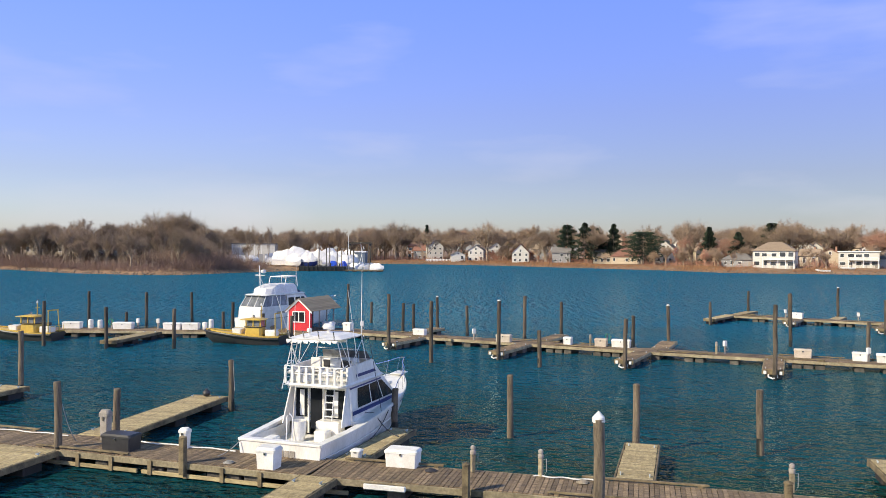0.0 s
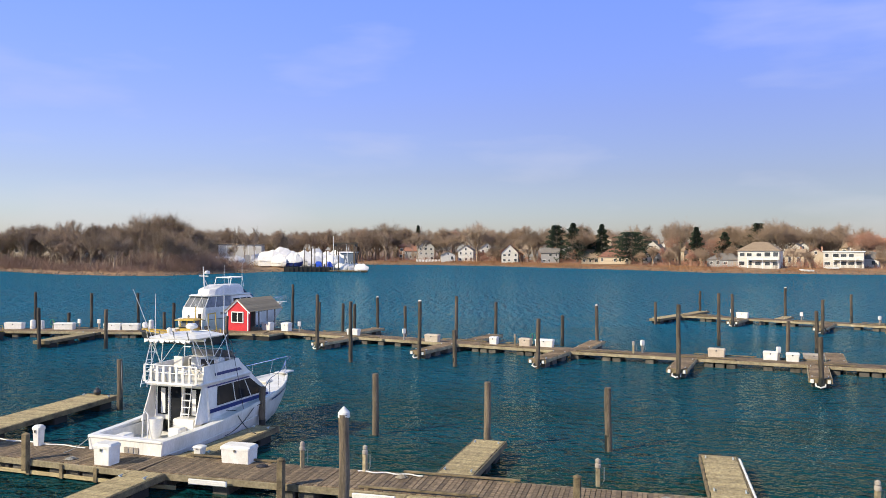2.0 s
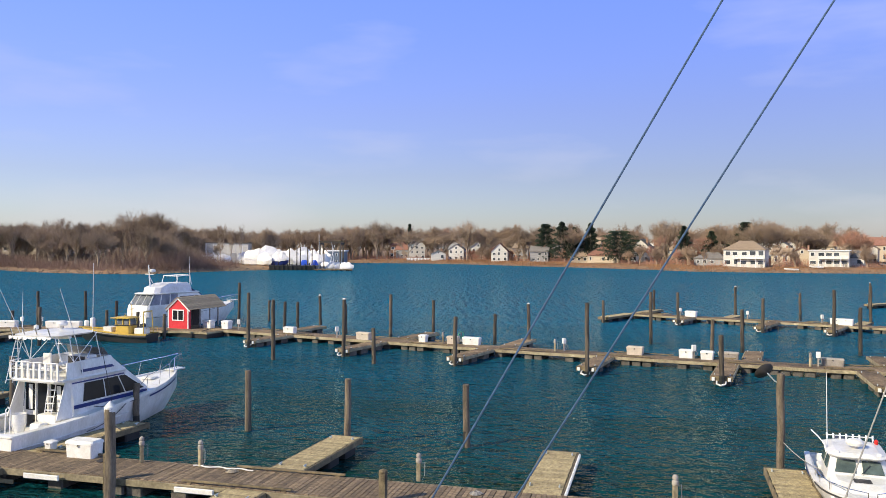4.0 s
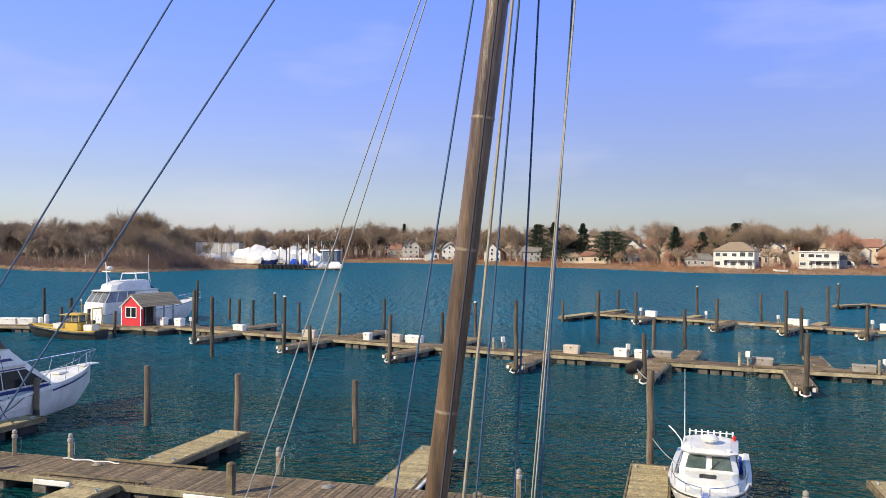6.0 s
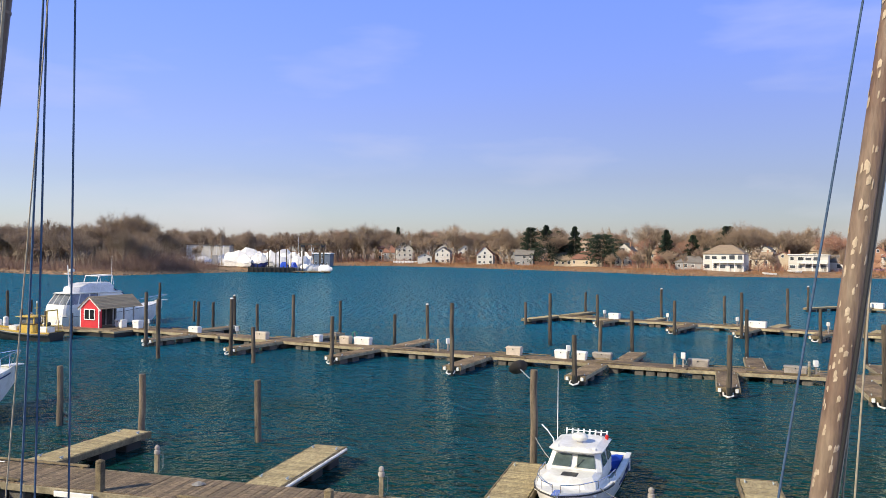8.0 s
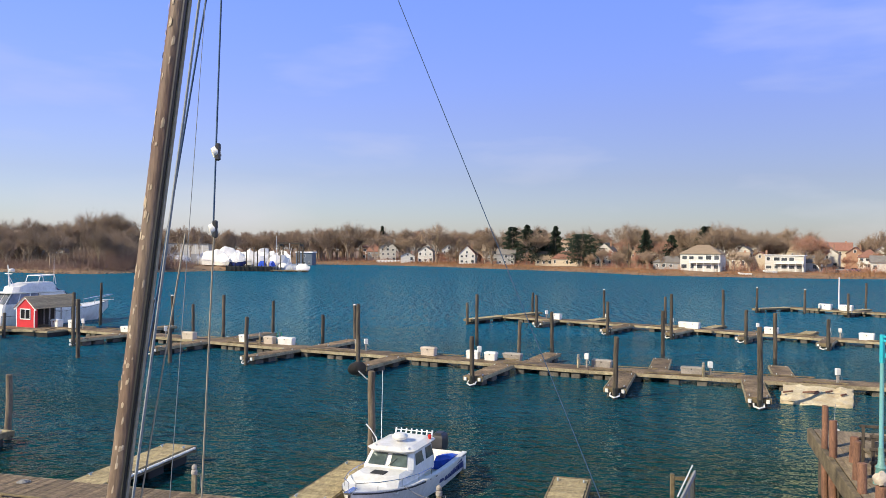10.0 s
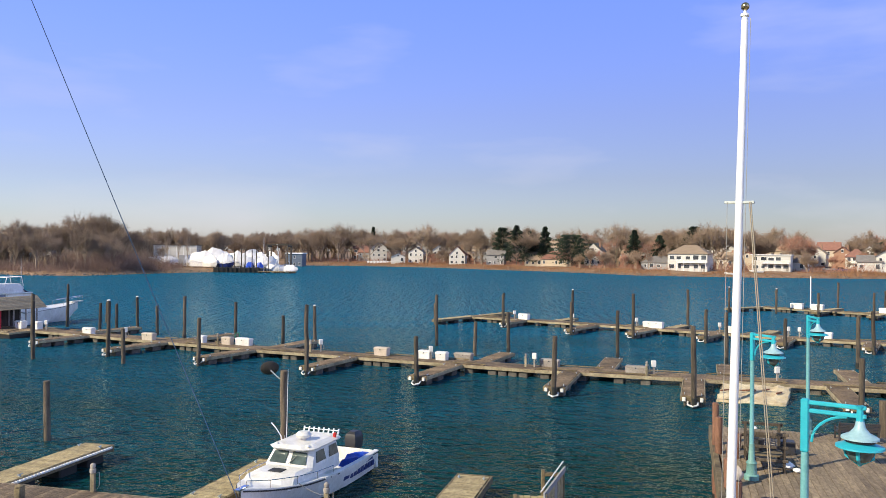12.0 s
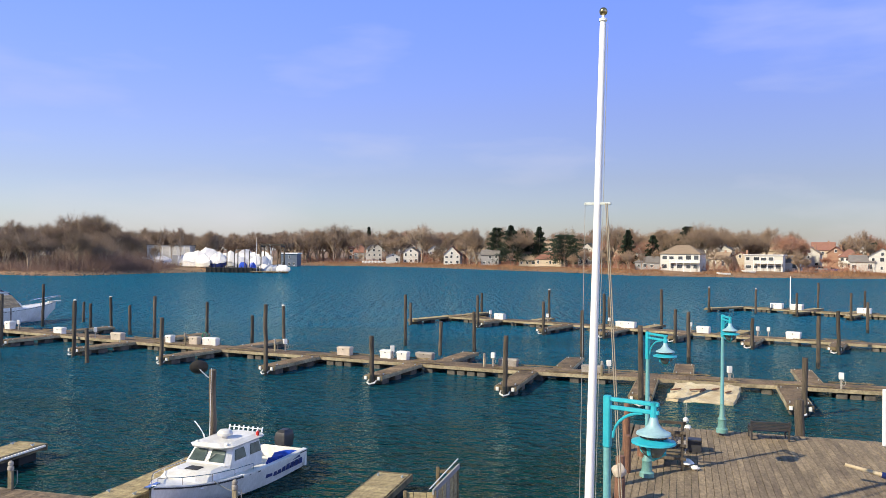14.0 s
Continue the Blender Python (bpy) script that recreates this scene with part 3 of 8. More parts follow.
NEAR_PILES = [(6, 32.64, 2.83), (10.98, 32.88, 2.63), (1.02, 35.04, 2.74), (-12.84, 39.48, 2.58), (-4.02, 34.68, 2.14), (22.46, 29.22, 3.84), (-16.2, 29.52, 3.14), (-14.9, 31.44, 2.54), (-25.56, 42.36, 3.6)]
for x, y, z in NEAR_PILES:
    piling(x, y, z, 0.135, material=PILE_GREY, label="sun-greyed round wooden piling in the water")
piling(2.59, 18.96, 4.34, 0.13, "cone", label="grey wooden piling with a white cone cap", material=PILE_GREY)
for x, y, z in [(-7.92, 63.6, 4.54), (0.84, 59.04, 4.37), (9.48, 55.2, 3.48), (18.24, 51.48, 4.8), (25.92, 48.36, 3.12), (34.2, 45.12, 3.6), (41.64, 42.96, 4.5), (49.68, 41.04, 3.12)]:
    piling(x, y, z, 0.14, "flat" if (x, y) == (0.84, 59.04) else "")
MID_PILES = [(-36.79, 63.84, 3.72), (-40.44, 78.24, 3.72), (-34.08, 77.4, 3.72), (-30.36, 79.92, 3.6), (-30.84, 62.64, 3.36), (-25.44, 63.12, 3.24), (-24.12, 73.8, 3.06), (-24.96, 73.68, 2.16), (-14.4, 81, 4.56),
             (-8.04, 75.48, 3), (-4.02, 57.12, 4.44), (-4.8, 76.8, 3.54), (-1.86, 74.64, 2.88), (3.24, 68.52, 4.2), (3.67, 55.68, 2.57), (6.72, 72.24, 3.48), (15.3, 67.68, 3.54), (25.92, 69.24, 4.56), (12.36, 67.92, 2.64),
             (32.16, 64.32, 3.48), (29.4, 63, 2.76), (40.92, 63.36, 3.78), (48.72, 60.48, 3.96), (57.84, 59.04, 3.9), (-12.72, 86.4, 2.34), (-7.2, 77.28, 2.82), (-34.32, 73.56, 2.04), (-19.8, 69.12, 2.4), (-17.16, 68.64, 2.28)]
for x, y, z in MID_PILES:
    piling(x, y, z, 0.14, "flat" if y in (67.68, 76.8) else "")
for x, y, z in [(24.6, 88.56, 2.52), (32.64, 100.68, 3.12), (40.8, 94.32, 3.9), (32.28, 86.28, 3.6), (39, 79.68, 3.42), (44.76, 77.04, 4.44), (47.76, 93, 3.24), (52.32, 85.92, 4.5), (51, 74.28, 3.18), (56.76, 70.2, 2.76), (63, 67.32, 3.72), (74.4, 86.28, 3.36),
                (65.16, 113.52, 3.6), (71.34, 112.32, 3.48), (75.12, 107.4, 3.24), (79.8, 102, 3.6), (81.84, 116.88, 4.32), (86.88, 113.4, 3.36), (70.92, 62.4, 3.6)]:
    piling(x, y, z, 0.15, "flat" if x in (40.8, 65.16, 71.34) else "")

# ---- the fixed pier with its timber deck ----
PZ = 2.22
pier = thing("pier", "wide weathered timber pier deck on pilings", "pier", pose(38.52, 28.32, 0, 0, 0, -14), kind="structure")
PW, PL = 26.0, 30.0       # along its far edge, and towards the shore behind the camera
for i in range(int(PW / 2)):
    part("joist", Mesh().box(i * 2 + 0.1, i * 2 + 0.35, -PL, -0.1, PZ - 0.45, PZ - 0.08), BEAM, pier)
part("edge_beam", Mesh().box(-0.1, PW, -0.12, 0.06, PZ - 0.5, PZ - 0.06, c=0.02), BEAM, pier)
part("edge_beam", Mesh().box(-0.22, -0.04, -PL, 0.06, PZ - 0.5, PZ + 0.02, c=0.02), BEAM, pier)
for i in range(7):
    part("post", Mesh().turn([(0.2, -1.5), (0.19, PZ - 0.1), (0.15, PZ - 0.08)], 12, cx=0.3 + i * 4, cy=-0.3), PILE, pier)
for i in range(6):
    part("post", Mesh().turn([(0.2, -1.5), (0.19, PZ - 0.1), (0.15, PZ - 0.08)], 12, cx=0.2, cy=-3 - i * 4.5), PILE, pier)
rnd = random.Random(5)
board_w = 0.19
n_pier = int(PW / board_w)
for i in range(n_pier):
    cuts = [0] + sorted(rnd.uniform(2, PL - 2) for _ in range(1)) + [PL]
    for a, b_ in zip(cuts, cuts[1:]):
        part("plank", Mesh().box(i * board_w + 0.004, (i + 1) * board_w - 0.005, -b_ + 0.006, -a, PZ - 0.06, PZ + rnd.uniform(-0.006, 0.006), c=0.006), WOOD_PIER, pier)

# ---- boats ----
def hull_rings(stations, flat=0.0):
    """Cross rings of a hull from (y, half beam at the sheer, sheer height, half beam at the chine, chine height, keel height)."""
    rings = []
    for y, hs, zs, hc, zc, zk in stations:
        mid = (hs * 0.62 + hc * 0.38, zc + (zs - zc) * 0.5)
        right = [(hs, y, zs), (mid[0], y, mid[1]), (hc, y, zc), (hc * 0.5, y, (zc + zk) / 2), (0, y, zk)]
        rings.append(right + [(-a, b_, c) for a, b_, c in right[-2::-1]])
    return rings


def smooth_stations(st, k=5):
    """More stations between those given, on a smooth curve."""
    out = []
    for i in range(len(st) - 1):
        p0, p1, p2, p3 = (np.array(st[max(0, min(len(st) - 1, j))], float) for j in (i - 1, i, i + 1, i + 2))
        for s in range(k):
            t = s / k
            out.append(tuple(0.5 * (2 * p1 + (p2 - p0) * t + (2 * p0 - 5 * p1 + 4 * p2 - p3) * t * t + (3 * p1 - p0 - 3 * p2 + p3) * t ** 3)))
    return [tuple(float(v) for v in r) for r in out] + [tuple(st[-1])]


def hull(stations, parent, material, label=""):
    return part("hull", Mesh().loft(hull_rings(stations), closed=False, caps=False).add(
        [p for p in hull_rings(stations[:1])[0]], [tuple(range(9))]), material, parent, label, True)


def deck_strip(stations, y0, y1, drop=0.02, inset=0.03, k=12):
    """A deck between the sheer lines from y0 to y1."""
    ys = [s[0] for s in stations]
    m, rings = Mesh(), []
    for y in np.linspace(y0, y1, k):
        hb = float(np.interp(y, ys, [s[1] for s in stations])) - inset
        z = float(np.interp(y, ys, [s[2] for s in stations])) - drop
        hb = max(hb, 0.01)
        rings.append([(-hb, y, z), (-hb * 0.5, y, z + 0.04), (0, y, z + 0.055), (hb * 0.5, y, z + 0.04), (hb, y, z),
                      (hb, y, z - 0.06), (-hb, y, z - 0.06)])
    return m.loft([[tuple(map(float, p)) for p in r] for r in rings])


def gunwale(stations, y0, y1, width, parent, material, top=0.03, name="gunwale"):
    ys = [s[0] for s in stations]
    for sgn in (-1, 1):
        rings = []
        for y in np.linspace(y0, y1, 14):
            hb = float(np.interp(y, ys, [s[1] for s in stations])) + 0.02
            z = float(np.interp(y, ys, [s[2] for s in stations]))
            hi = max(hb - width, 0.0)
            rings.append([(sgn * hb, float(y), z - 0.07), (sgn * hb, float(y), z + top), (sgn * hi, float(y), z + top + 0.01), (sgn * hi, float(y), z - 0.07)])
        part(name, Mesh().loft(rings), material, parent)


def slab(rings):
    return Mesh().loft([[tuple(p) for p in r] for r in rings])


def rect_ring(x0, x1, y0, y1, z, c):
    return [(x0 + c, y0, z), (x1 - c, y0, z), (x1, y0 + c, z), (x1, y1 - c, z), (x1 - c, y1, z), (x0 + c, y1, z), (x0, y1 - c, z), (x0, y0 + c, z)]


def pane(corners, thick=0.02):
    """A flat glass plate with the given corners, lifted along its normal."""
    c = [Vector(p) for p in corners]
    nrm_ = (c[1] - c[0]).cross(c[-1] - c[0]).normalized() * thick
    k = len(c)
    return Mesh().add([*c, *[p + nrm_ for p in c]], [tuple(range(k))[::-1], tuple(range(k, 2 * k)), *[(i, (i + 1) % k, k + (i + 1) % k, k + i) for i in range(k)]])


def sport_boat(m):
    b_ = thing("sport_fishing_boat", "white flybridge sport fishing boat with navy stripes, moored stern-to", "boat", m)
    st = smooth_stations([(0, 1.72, 1.12, 1.55, 0.05, -0.5), (3, 1.9, 1.2, 1.72, 0.06, -0.6), (6, 1.88, 1.45, 1.5, 0.12, -0.6), (8.6, 1.45, 1.62, 0.95, 0.25, -0.5), (10.4, 0.8, 1.8, 0.36, 0.55, -0.1), (11.6, 0.06, 1.95, 0.03, 1.2, 1.0)])
    hull(st, b_, WHITE, "white hull with navy sheer stripe")
    gunwale(st, 0, 3.6, 0.3, b_, WHITE)
    gunwale(st, 3.6, 11.5, 0.1, b_, WHITE, 0.06, "toe_rail")
    part("foredeck", deck_strip(st, 3.3, 11.5), WHITE, b_)
    part("cockpit_floor", Mesh().box(-1.55, 1.55, 0.25, 3.35, 0.55, 0.62), WHITE_OLD, b_)
    part("transom_cap", Mesh().box(-1.72, 1.72, -0.04, 0.3, 1.05, 1.16, c=0.03), WHITE, b_)
    part("cockpit_liner", Mesh().box(-1.5, 1.5, 0.26, 0.32, 0.6, 1.06), WHITE_OLD, b_)
    for s in (-1, 1):
        part("cockpit_liner", Mesh().box(s * 1.5 - 0.03, s * 1.5 + 0.03, 0.3, 3.3, 0.6, 1.1), WHITE_OLD, b_)
        # sheer stripe along the hull side
        ys = [q[0] for q in st]
        up, lo = [], []
        for y in np.linspace(7.6, 10.9, 26):
            hb, z = float(np.interp(y, ys, [q[1] for q in st])), float(np.interp(y, ys, [q[2] for q in st]))
            up.append((s * (hb + 0.012), float(y), z - 0.16))
            lo.append((s * (hb - 0.004), float(y), z - 0.24))
        part("stripe", Mesh().add(up + lo, [(i, i + 1, 27 + i, 26 + i) for i in range(25)]), BLUE_STRIPE, b_, "navy stripe")
        part("scuff_strip", Mesh().tube([(s * float(np.interp(y, ys, [q[1] for q in st]) + 0.0), y, float(np.interp(y, ys, [q[2] for q in st])) - 0.5) for y in (0.1, 2, 4, 6)], 0.025, 5), WHITE_OLD, b_)
    parts_before = set(b_.children)
    # deckhouse: raked front, side windows
    zb, zt = 1.15, 2.72
    part("deckhouse", slab([rect_ring(-1.62, 1.62, 3.3, 8.9, zb, 0.12), rect_ring(-1.6, 1.6, 3.3, 8.75, 1.75, 0.12), rect_ring(-1.45, 1.45, 3.3, 7.3, zt, 0.12)]), WHITE, b_)
    for s in (-1, 1):
        part("side_window", pane([(s * 1.63, 4.0, 1.74), (s * 1.63, 8.35, 1.74), (s * 1.505, 7.0, 2.5), (s * 1.505, 4.2, 2.5)][::s]), GLASS, b_, "long dark raked side window")
        for y0, y1 in ((5.5, 5.45), (6.9, 6.5)):
            part("mullion", Mesh().tube([(s * 1.65, y0, 1.74), (s * 1.525, y1, 2.5)], 0.03, 5), WHITE, b_)
        part("stripe", pane([(s * 1.64, 3.4, 1.5), (s * 1.64, 8.7, 1.5), (s * 1.635, 8.5, 1.66), (s * 1.635, 3.4, 1.66)][::s], 0.012), BLUE_STRIPE, b_)
        part("stripe", pane([(s * 1.50, 3.4, 2.54), (s * 1.50, 7.0, 2.54), (s * 1.49, 6.95, 2.6), (s * 1.49, 3.4, 2.6)][::s], 0.012), BLUE_STRIPE, b_)
        part("side_wing", pane([(s * 1.62, 3.3, 1.15), (s * 1.58, 2.35, 1.2), (s * 1.5, 3.0, 2.7), (s * 1.46, 3.3, 2.7)][::s], 0.05), WHITE, b_)
    part("windshield", pane([(-1.3, 8.62, 1.85), (-1.2, 7.5, 2.6), (1.2, 7.5, 2.6), (1.3, 8.62, 1.85)], 0.02), GLASS, b_)
    # aft bulkhead: open door, windows, frames
    part("cabin_door", Mesh().box(-0.55, 0.1, 3.27, 3.3, 0.9, 2.55), GLASS, b_, "dark sliding cabin door")
    for x0, x1 in ((-1.35, -0.72), (0.3, 1.35)):
        part("aft_window", Mesh().box(x0, x1, 3.27, 3.3, 1.35, 2.5), GLASS, b_)
    for x in (-0.64, 0.16):
        part("door_frame", Mesh().box(x - 0.045, x + 0.045, 3.2, 3.3, 0.7, 2.65, c=0.015), WHITE, b_)
    for x in (-1.0, 0.82):
        part("curtain", Mesh().box(x - 0.12, x + 0.12, 3.24, 3.275, 1.4, 2.45), WHITE_OLD, b_)
    part("bait_cabinet", Mesh().box(0.1, 1.35, 2.55, 3.2, 0.62, 1.35, c=0.05), WHITE, b_)
    part("bait_cabinet", Mesh().box(0.35, 1.0, 1.9, 2.5, 0.62, 1.1, c=0.06), WHITE_OLD, b_)
    part("barrel", Mesh().turn([(0.24, 0.62), (0.33, 1.0), (0.35, 1.42), (0.31, 1.42), (0.28, 1.0)], 16, cx=-0.5, cy=2.1), WHITE_OLD, b_, "white plastic barrel", True)
    part("gaff_rack", Mesh().tube([(-0.95, 1.7, 0.62), (-0.95, 1.75, 1.6), (-0.8, 1.75, 1.72), (-0.65, 1.75, 1.6), (-0.65, 1.7, 0.62)], 0.03, 6), ALU, b_)
    part("fish_box", Mesh().box(-1.4, -0.9, 0.4, 1.1, 0.62, 1.0, c=0.04), WHITE_OLD, b_)
    # ladder to the bridge
    for x in (0.42, 0.86):
        part("ladder_rail", Mesh().tube([(x, 2.75, 1.35), (x, 3.05, 2.7), (x, 3.0, 3.2)], 0.022, 6), ALU, b_)
    for i in range(5):
        part("ladder_rung", Mesh().box(0.42, 0.86, 2.76 + i * 0.06, 2.88 + i * 0.06, 1.5 + i * 0.27, 1.53 + i * 0.27), ALU, b_)
    # flybridge
    part("bridge_deck", slab([rect_ring(-1.6, 1.6, 2.45, 7.2, 2.68, 0.3), rect_ring(-1.66, 1.66, 2.4, 7.25, 2.76, 0.3), rect_ring(-1.6, 1.6, 2.45, 7.2, 2.82, 0.3)]), WHITE, b_)
    for s in (-1, 1):
        part("bridge_side", slab([[(s * 1.5, 3.0, 2.8), (s * 1.58, 3.0, 2.8), (s * 1.58, 6.6, 2.8), (s * 1.5, 6.6, 2.8)], [(s * 1.42, 3.1, 3.45), (s * 1.5, 3.1, 3.45), (s * 1.5, 6.0, 3.5), (s * 1.42, 6.0, 3.5)]]), WHITE, b_)
        part("stripe", pane([(s * 1.575, 3.9, 2.98), (s * 1.575, 6.2, 2.98), (s * 1.555, 6.0, 3.1), (s * 1.555, 3.9, 3.1)][::s], 0.012), BLUE_STRIPE, b_)
    part("bridge_front", slab([[(-1.5, 6.5, 2.8), (1.5, 6.5, 2.8), (1.5, 7.0, 2.8), (-1.5, 7.0, 2.8)], [(-1.42, 5.9, 3.5), (1.42, 5.9, 3.5), (1.42, 6.0, 3.5), (-1.42, 6.0, 3.5)]]), WHITE, b_)
    part("bridge_windscreen", pane([(-1.35, 6.02, 3.5), (1.35, 6.02, 3.5), (1.25, 5.75, 3.85), (-1.25, 5.75, 3.85)], 0.015), VINYL, b_)
    part("helm_console", Mesh().box(-0.9, 0.9, 5.0, 5.7, 2.8, 3.55, c=0.06), WHITE, b_)
    part("dashboard", Mesh().box(-0.75, 0.75, 4.93, 5.0, 3.2, 3.5, c=0.01), DARK, b_)
    for x in (-0.6, 0.45):
        part("helm_seat", Mesh().box(x - 0.28, x + 0.28, 3.9, 4.4, 3.1, 3.22, c=0.04).box(x - 0.28, x + 0.28, 3.85, 3.95, 3.2, 3.72, c=0.04).tube([(x, 4.15, 2.8), (x, 4.15, 3.1)], 0.05, 8), WHITE_OLD, b_, "white helm seat")
    part("bench_seat", Mesh().box(-1.3, -0.2, 2.6, 3.0, 2.82, 3.2, c=0.05), WHITE_OLD, b_)
    rail = [(-1.5, 3.1, 3.55), (-1.55, 2.5, 3.5), (1.55, 2.5, 3.5), (1.5, 3.1, 3.55)]
    part("bridge_rail", Mesh().tube(rail, 0.02, 6).tube([(p[0], p[1], p[2] - 0.3) for p in rail], 0.015, 6), ALU, b_)
    for i in range(9):
        x = -1.5 + i * 0.375
        part("rail_post", Mesh().box(x - 0.07, x + 0.07, 2.48, 2.52, 2.8, 3.46, c=0.008), WHITE_OLD, b_)
    # hardtop on tubes
    part("hardtop", slab([rect_ring(-1.35, 1.3, 2.3, 5.3, 4.56, 0.5), rect_ring(-1.42, 1.38, 2.2, 5.4, 4.62, 0.5), rect_ring(-1.0, 1.0, 2.6, 5.0, 4.72, 0.5)]), WHITE, b_, "white hardtop over the bridge")
    for s in (-1, 1):
        for y, yt in ((2.9, 2.6), (3.6, 3.5), (5.4, 5.2)):
            part("top_post", Mesh().tube([(s * 1.42, y, 3.4), (s * 1.2, yt, 4.6)], 0.024, 6), ALU, b_)
        part("top_brace", Mesh().tube([(s * 1.42, 3.6, 3.45), (s * 1.35, 2.6, 4.58)], 0.016, 6).tube([(s * 1.42, 3.6, 3.45), (s * 1.35, 5.2, 4.58)], 0.016, 6), ALU, b_)
        part("outrigger", Mesh().tube([(s * 1.6, 4.0, 2.9), (s * 1.75, 3.4, 4.4), (s * 1.95, 2.2, 6.6)], 0.03, 6, 0.012), ALU, b_)
    sag = random.Random(21)
    for i in range(9):
        x = -1.3 + i * 0.3
        part("canvas_edge", Mesh().add([(x, 2.2, 4.6), (x + 0.32, 2.2, 4.6), (x + 0.3, 2.12, 4.6 - sag.uniform(0.04, 0.16)), (x + 0.1, 2.13, 4.6 - sag.uniform(0.04, 0.2)), (x, 2.24, 4.6), (x + 0.32, 2.24, 4.6), (x + 0.3, 2.16, 4.5), (x + 0.1, 2.17, 4.5)],
                                       [(0, 1, 2, 3), (4, 7, 6, 5), (0, 4, 5, 1), (1, 5, 6, 2), (2, 6, 7, 3), (3, 7, 4, 0)]), WHITE_OLD, b_, "sagging canvas edge")
    part("bridge_bimini_hoop", Mesh().tube([(-1.3, 4.6, 3.5), (-1.2, 5.0, 4.0), (1.2, 5.0, 4.0), (1.3, 4.6, 3.5)], 0.02, 6), CHROME, b_)
    # side tower ladder, outrigger struts
    for dx in (0, 0.32):
        part("tower_ladder_rail", Mesh().tube([(-1.5 + dx * 0.6, 2.2 + dx * 0.7, 2.6), (-1.12 + dx * 0.5, 2.5 + dx * 0.7, 4.5)], 0.02, 6), ALU, b_)
    for i in range(6):
        f = (i + 0.5) / 6
        part("tower_ladder_rung", Mesh().tube([(-1.5 + 0.38 * f, 2.2 + 0.3 * f, 2.6 + 1.9 * f), (-1.31 + 0.35 * f, 2.42 + 0.3 * f, 2.6 + 1.9 * f)], 0.015, 5), ALU, b_)
    part("radar_dome", Mesh().turn([(0.08, 4.7), (0.08, 4.85), (0.28, 4.88), (0.31, 4.98), (0.2, 5.08), (0.02, 5.1)], 14, cx=-0.2, cy=4.4), WHITE, b_, smooth=True)
    part("spotlight", Mesh().turn([(0.05, 4.7), (0.05, 4.8), (0.12, 4.82), (0.12, 4.95), (0.02, 5.0)], 10, cx=-0.6, cy=3.2), WHITE, b_)
    for x, y, z in ((1.35, 4.9, 7.6), (-1.3, 3.0, 6.4)):
        part("antenna", Mesh().tube([(x, y, 4.6), (x + 0.03, y, z)], 0.018, 5, 0.008), ALU, b_, "long white whip antenna")
    for x, y, ln in ((-1.0, 2.75, 0.8), (0.6, 2.7, 0.7)):
        part("cushion", Mesh().box(x - ln / 2, x + ln / 2, y - 0.2, y + 0.2, 3.2, 3.32, c=0.05), WHITE_OLD, b_)
    part("rolled_canvas", Mesh().tube(bent((-1.2, 3.6, 4.5), (1.2, 3.6, 4.5), 0.06), 0.07, 8), WHITE_OLD, b_, "rolled white canvas under the hardtop", True)
    part("overhead_box", Mesh().box(-0.6, 0.6, 4.5, 5.0, 4.36, 4.56, c=0.03), DARK, b_, "dark electronics box under the hardtop")
    for x in (-1.2, -0.4, 0.4, 1.2):
        part("rod_holder", Mesh().tube([(x, 2.35, 4.6), (x, 2.2, 4.95)], 0.03, 6), CHROME, b_)
    # the house and bridge stand in from the sides, with walkways past them
    house_fit = Matrix.Translation((-0.04, 0.5, 0)) @ Matrix.Diagonal((0.84, 0.85, 1, 1))
    for ob in set(b_.children) - parts_before:
        ob.data.transform(house_fit)
    # bow rail
    for s in (-1, 1):
        ys = [q[0] for q in st]
        top = [(s * max(0.12, float(np.interp(y, ys, [q[1] for q in st])) - 0.1), y, float(np.interp(y, ys, [q[2] for q in st])) + 0.15 + 0.6 * min(1, (y - 6.4) / 1.2)) for y in (6.6, 7.6, 8.8, 10, 11, 11.9)]
        part("bow_rail", Mesh().tube(top, 0.018, 6), CHROME, b_)
        for x, y, z in top[1:]:
            yy = min(y - 0.15, 11.4)
            part("stanchion", Mesh().tube([(s * max(0.08, float(np.interp(yy, ys, [q[1] for q in st])) - 0.08), yy, float(np.interp(yy, ys, [q[2] for q in st]))), (x, y, z)], 0.014, 5), CHROME, b_)
    part("bow_pulpit", Mesh().box(-0.3, 0.3, 11.0, 12.0, 1.93, 2.0, c=0.03), WHITE, b_)
    part("bow_rail", Mesh().tube([(-0.12, 11.9, 2.7), (0.12, 11.9, 2.7)], 0.018, 6), CHROME, b_)
    part("fore_hatch", Mesh().box(-0.3, 0.3, 9.3, 9.9, 1.74, 1.84, c=0.03), WHITE_OLD, b_)
    for i, (x0, w) in enumerate(((-0.95, 0.16), (-0.74, 0.16), (-0.53, 0.16), (0.0, 0.18), (0.24, 0.18), (0.48, 0.18))):
        part("name_bar", Mesh().box(x0, x0 + w, -0.03, 0.0, 0.62, 0.84), GREY_BOX, b_, "faded grey lettering bar")
    for s in (-1, 1):
        part("exhaust", Mesh().tube([(s * 1.2, -0.02, 0.25), (s * 1.2, 0.1, 0.25)], 0.09, 10), DARK, b_)
    part("mooring_line", Mesh().tube(bent((1.9, 4.5, 1.3), (3.0, 4.2, 0.65), 0.15), 0.018, 5), ROPE_DARK, b_)
    part("mooring_line", Mesh().tube(bent((1.85, 6.0, 1.45), (2.2, 3.2, 0.7), 0.2), 0.018, 5), ROPE_DARK, b_)
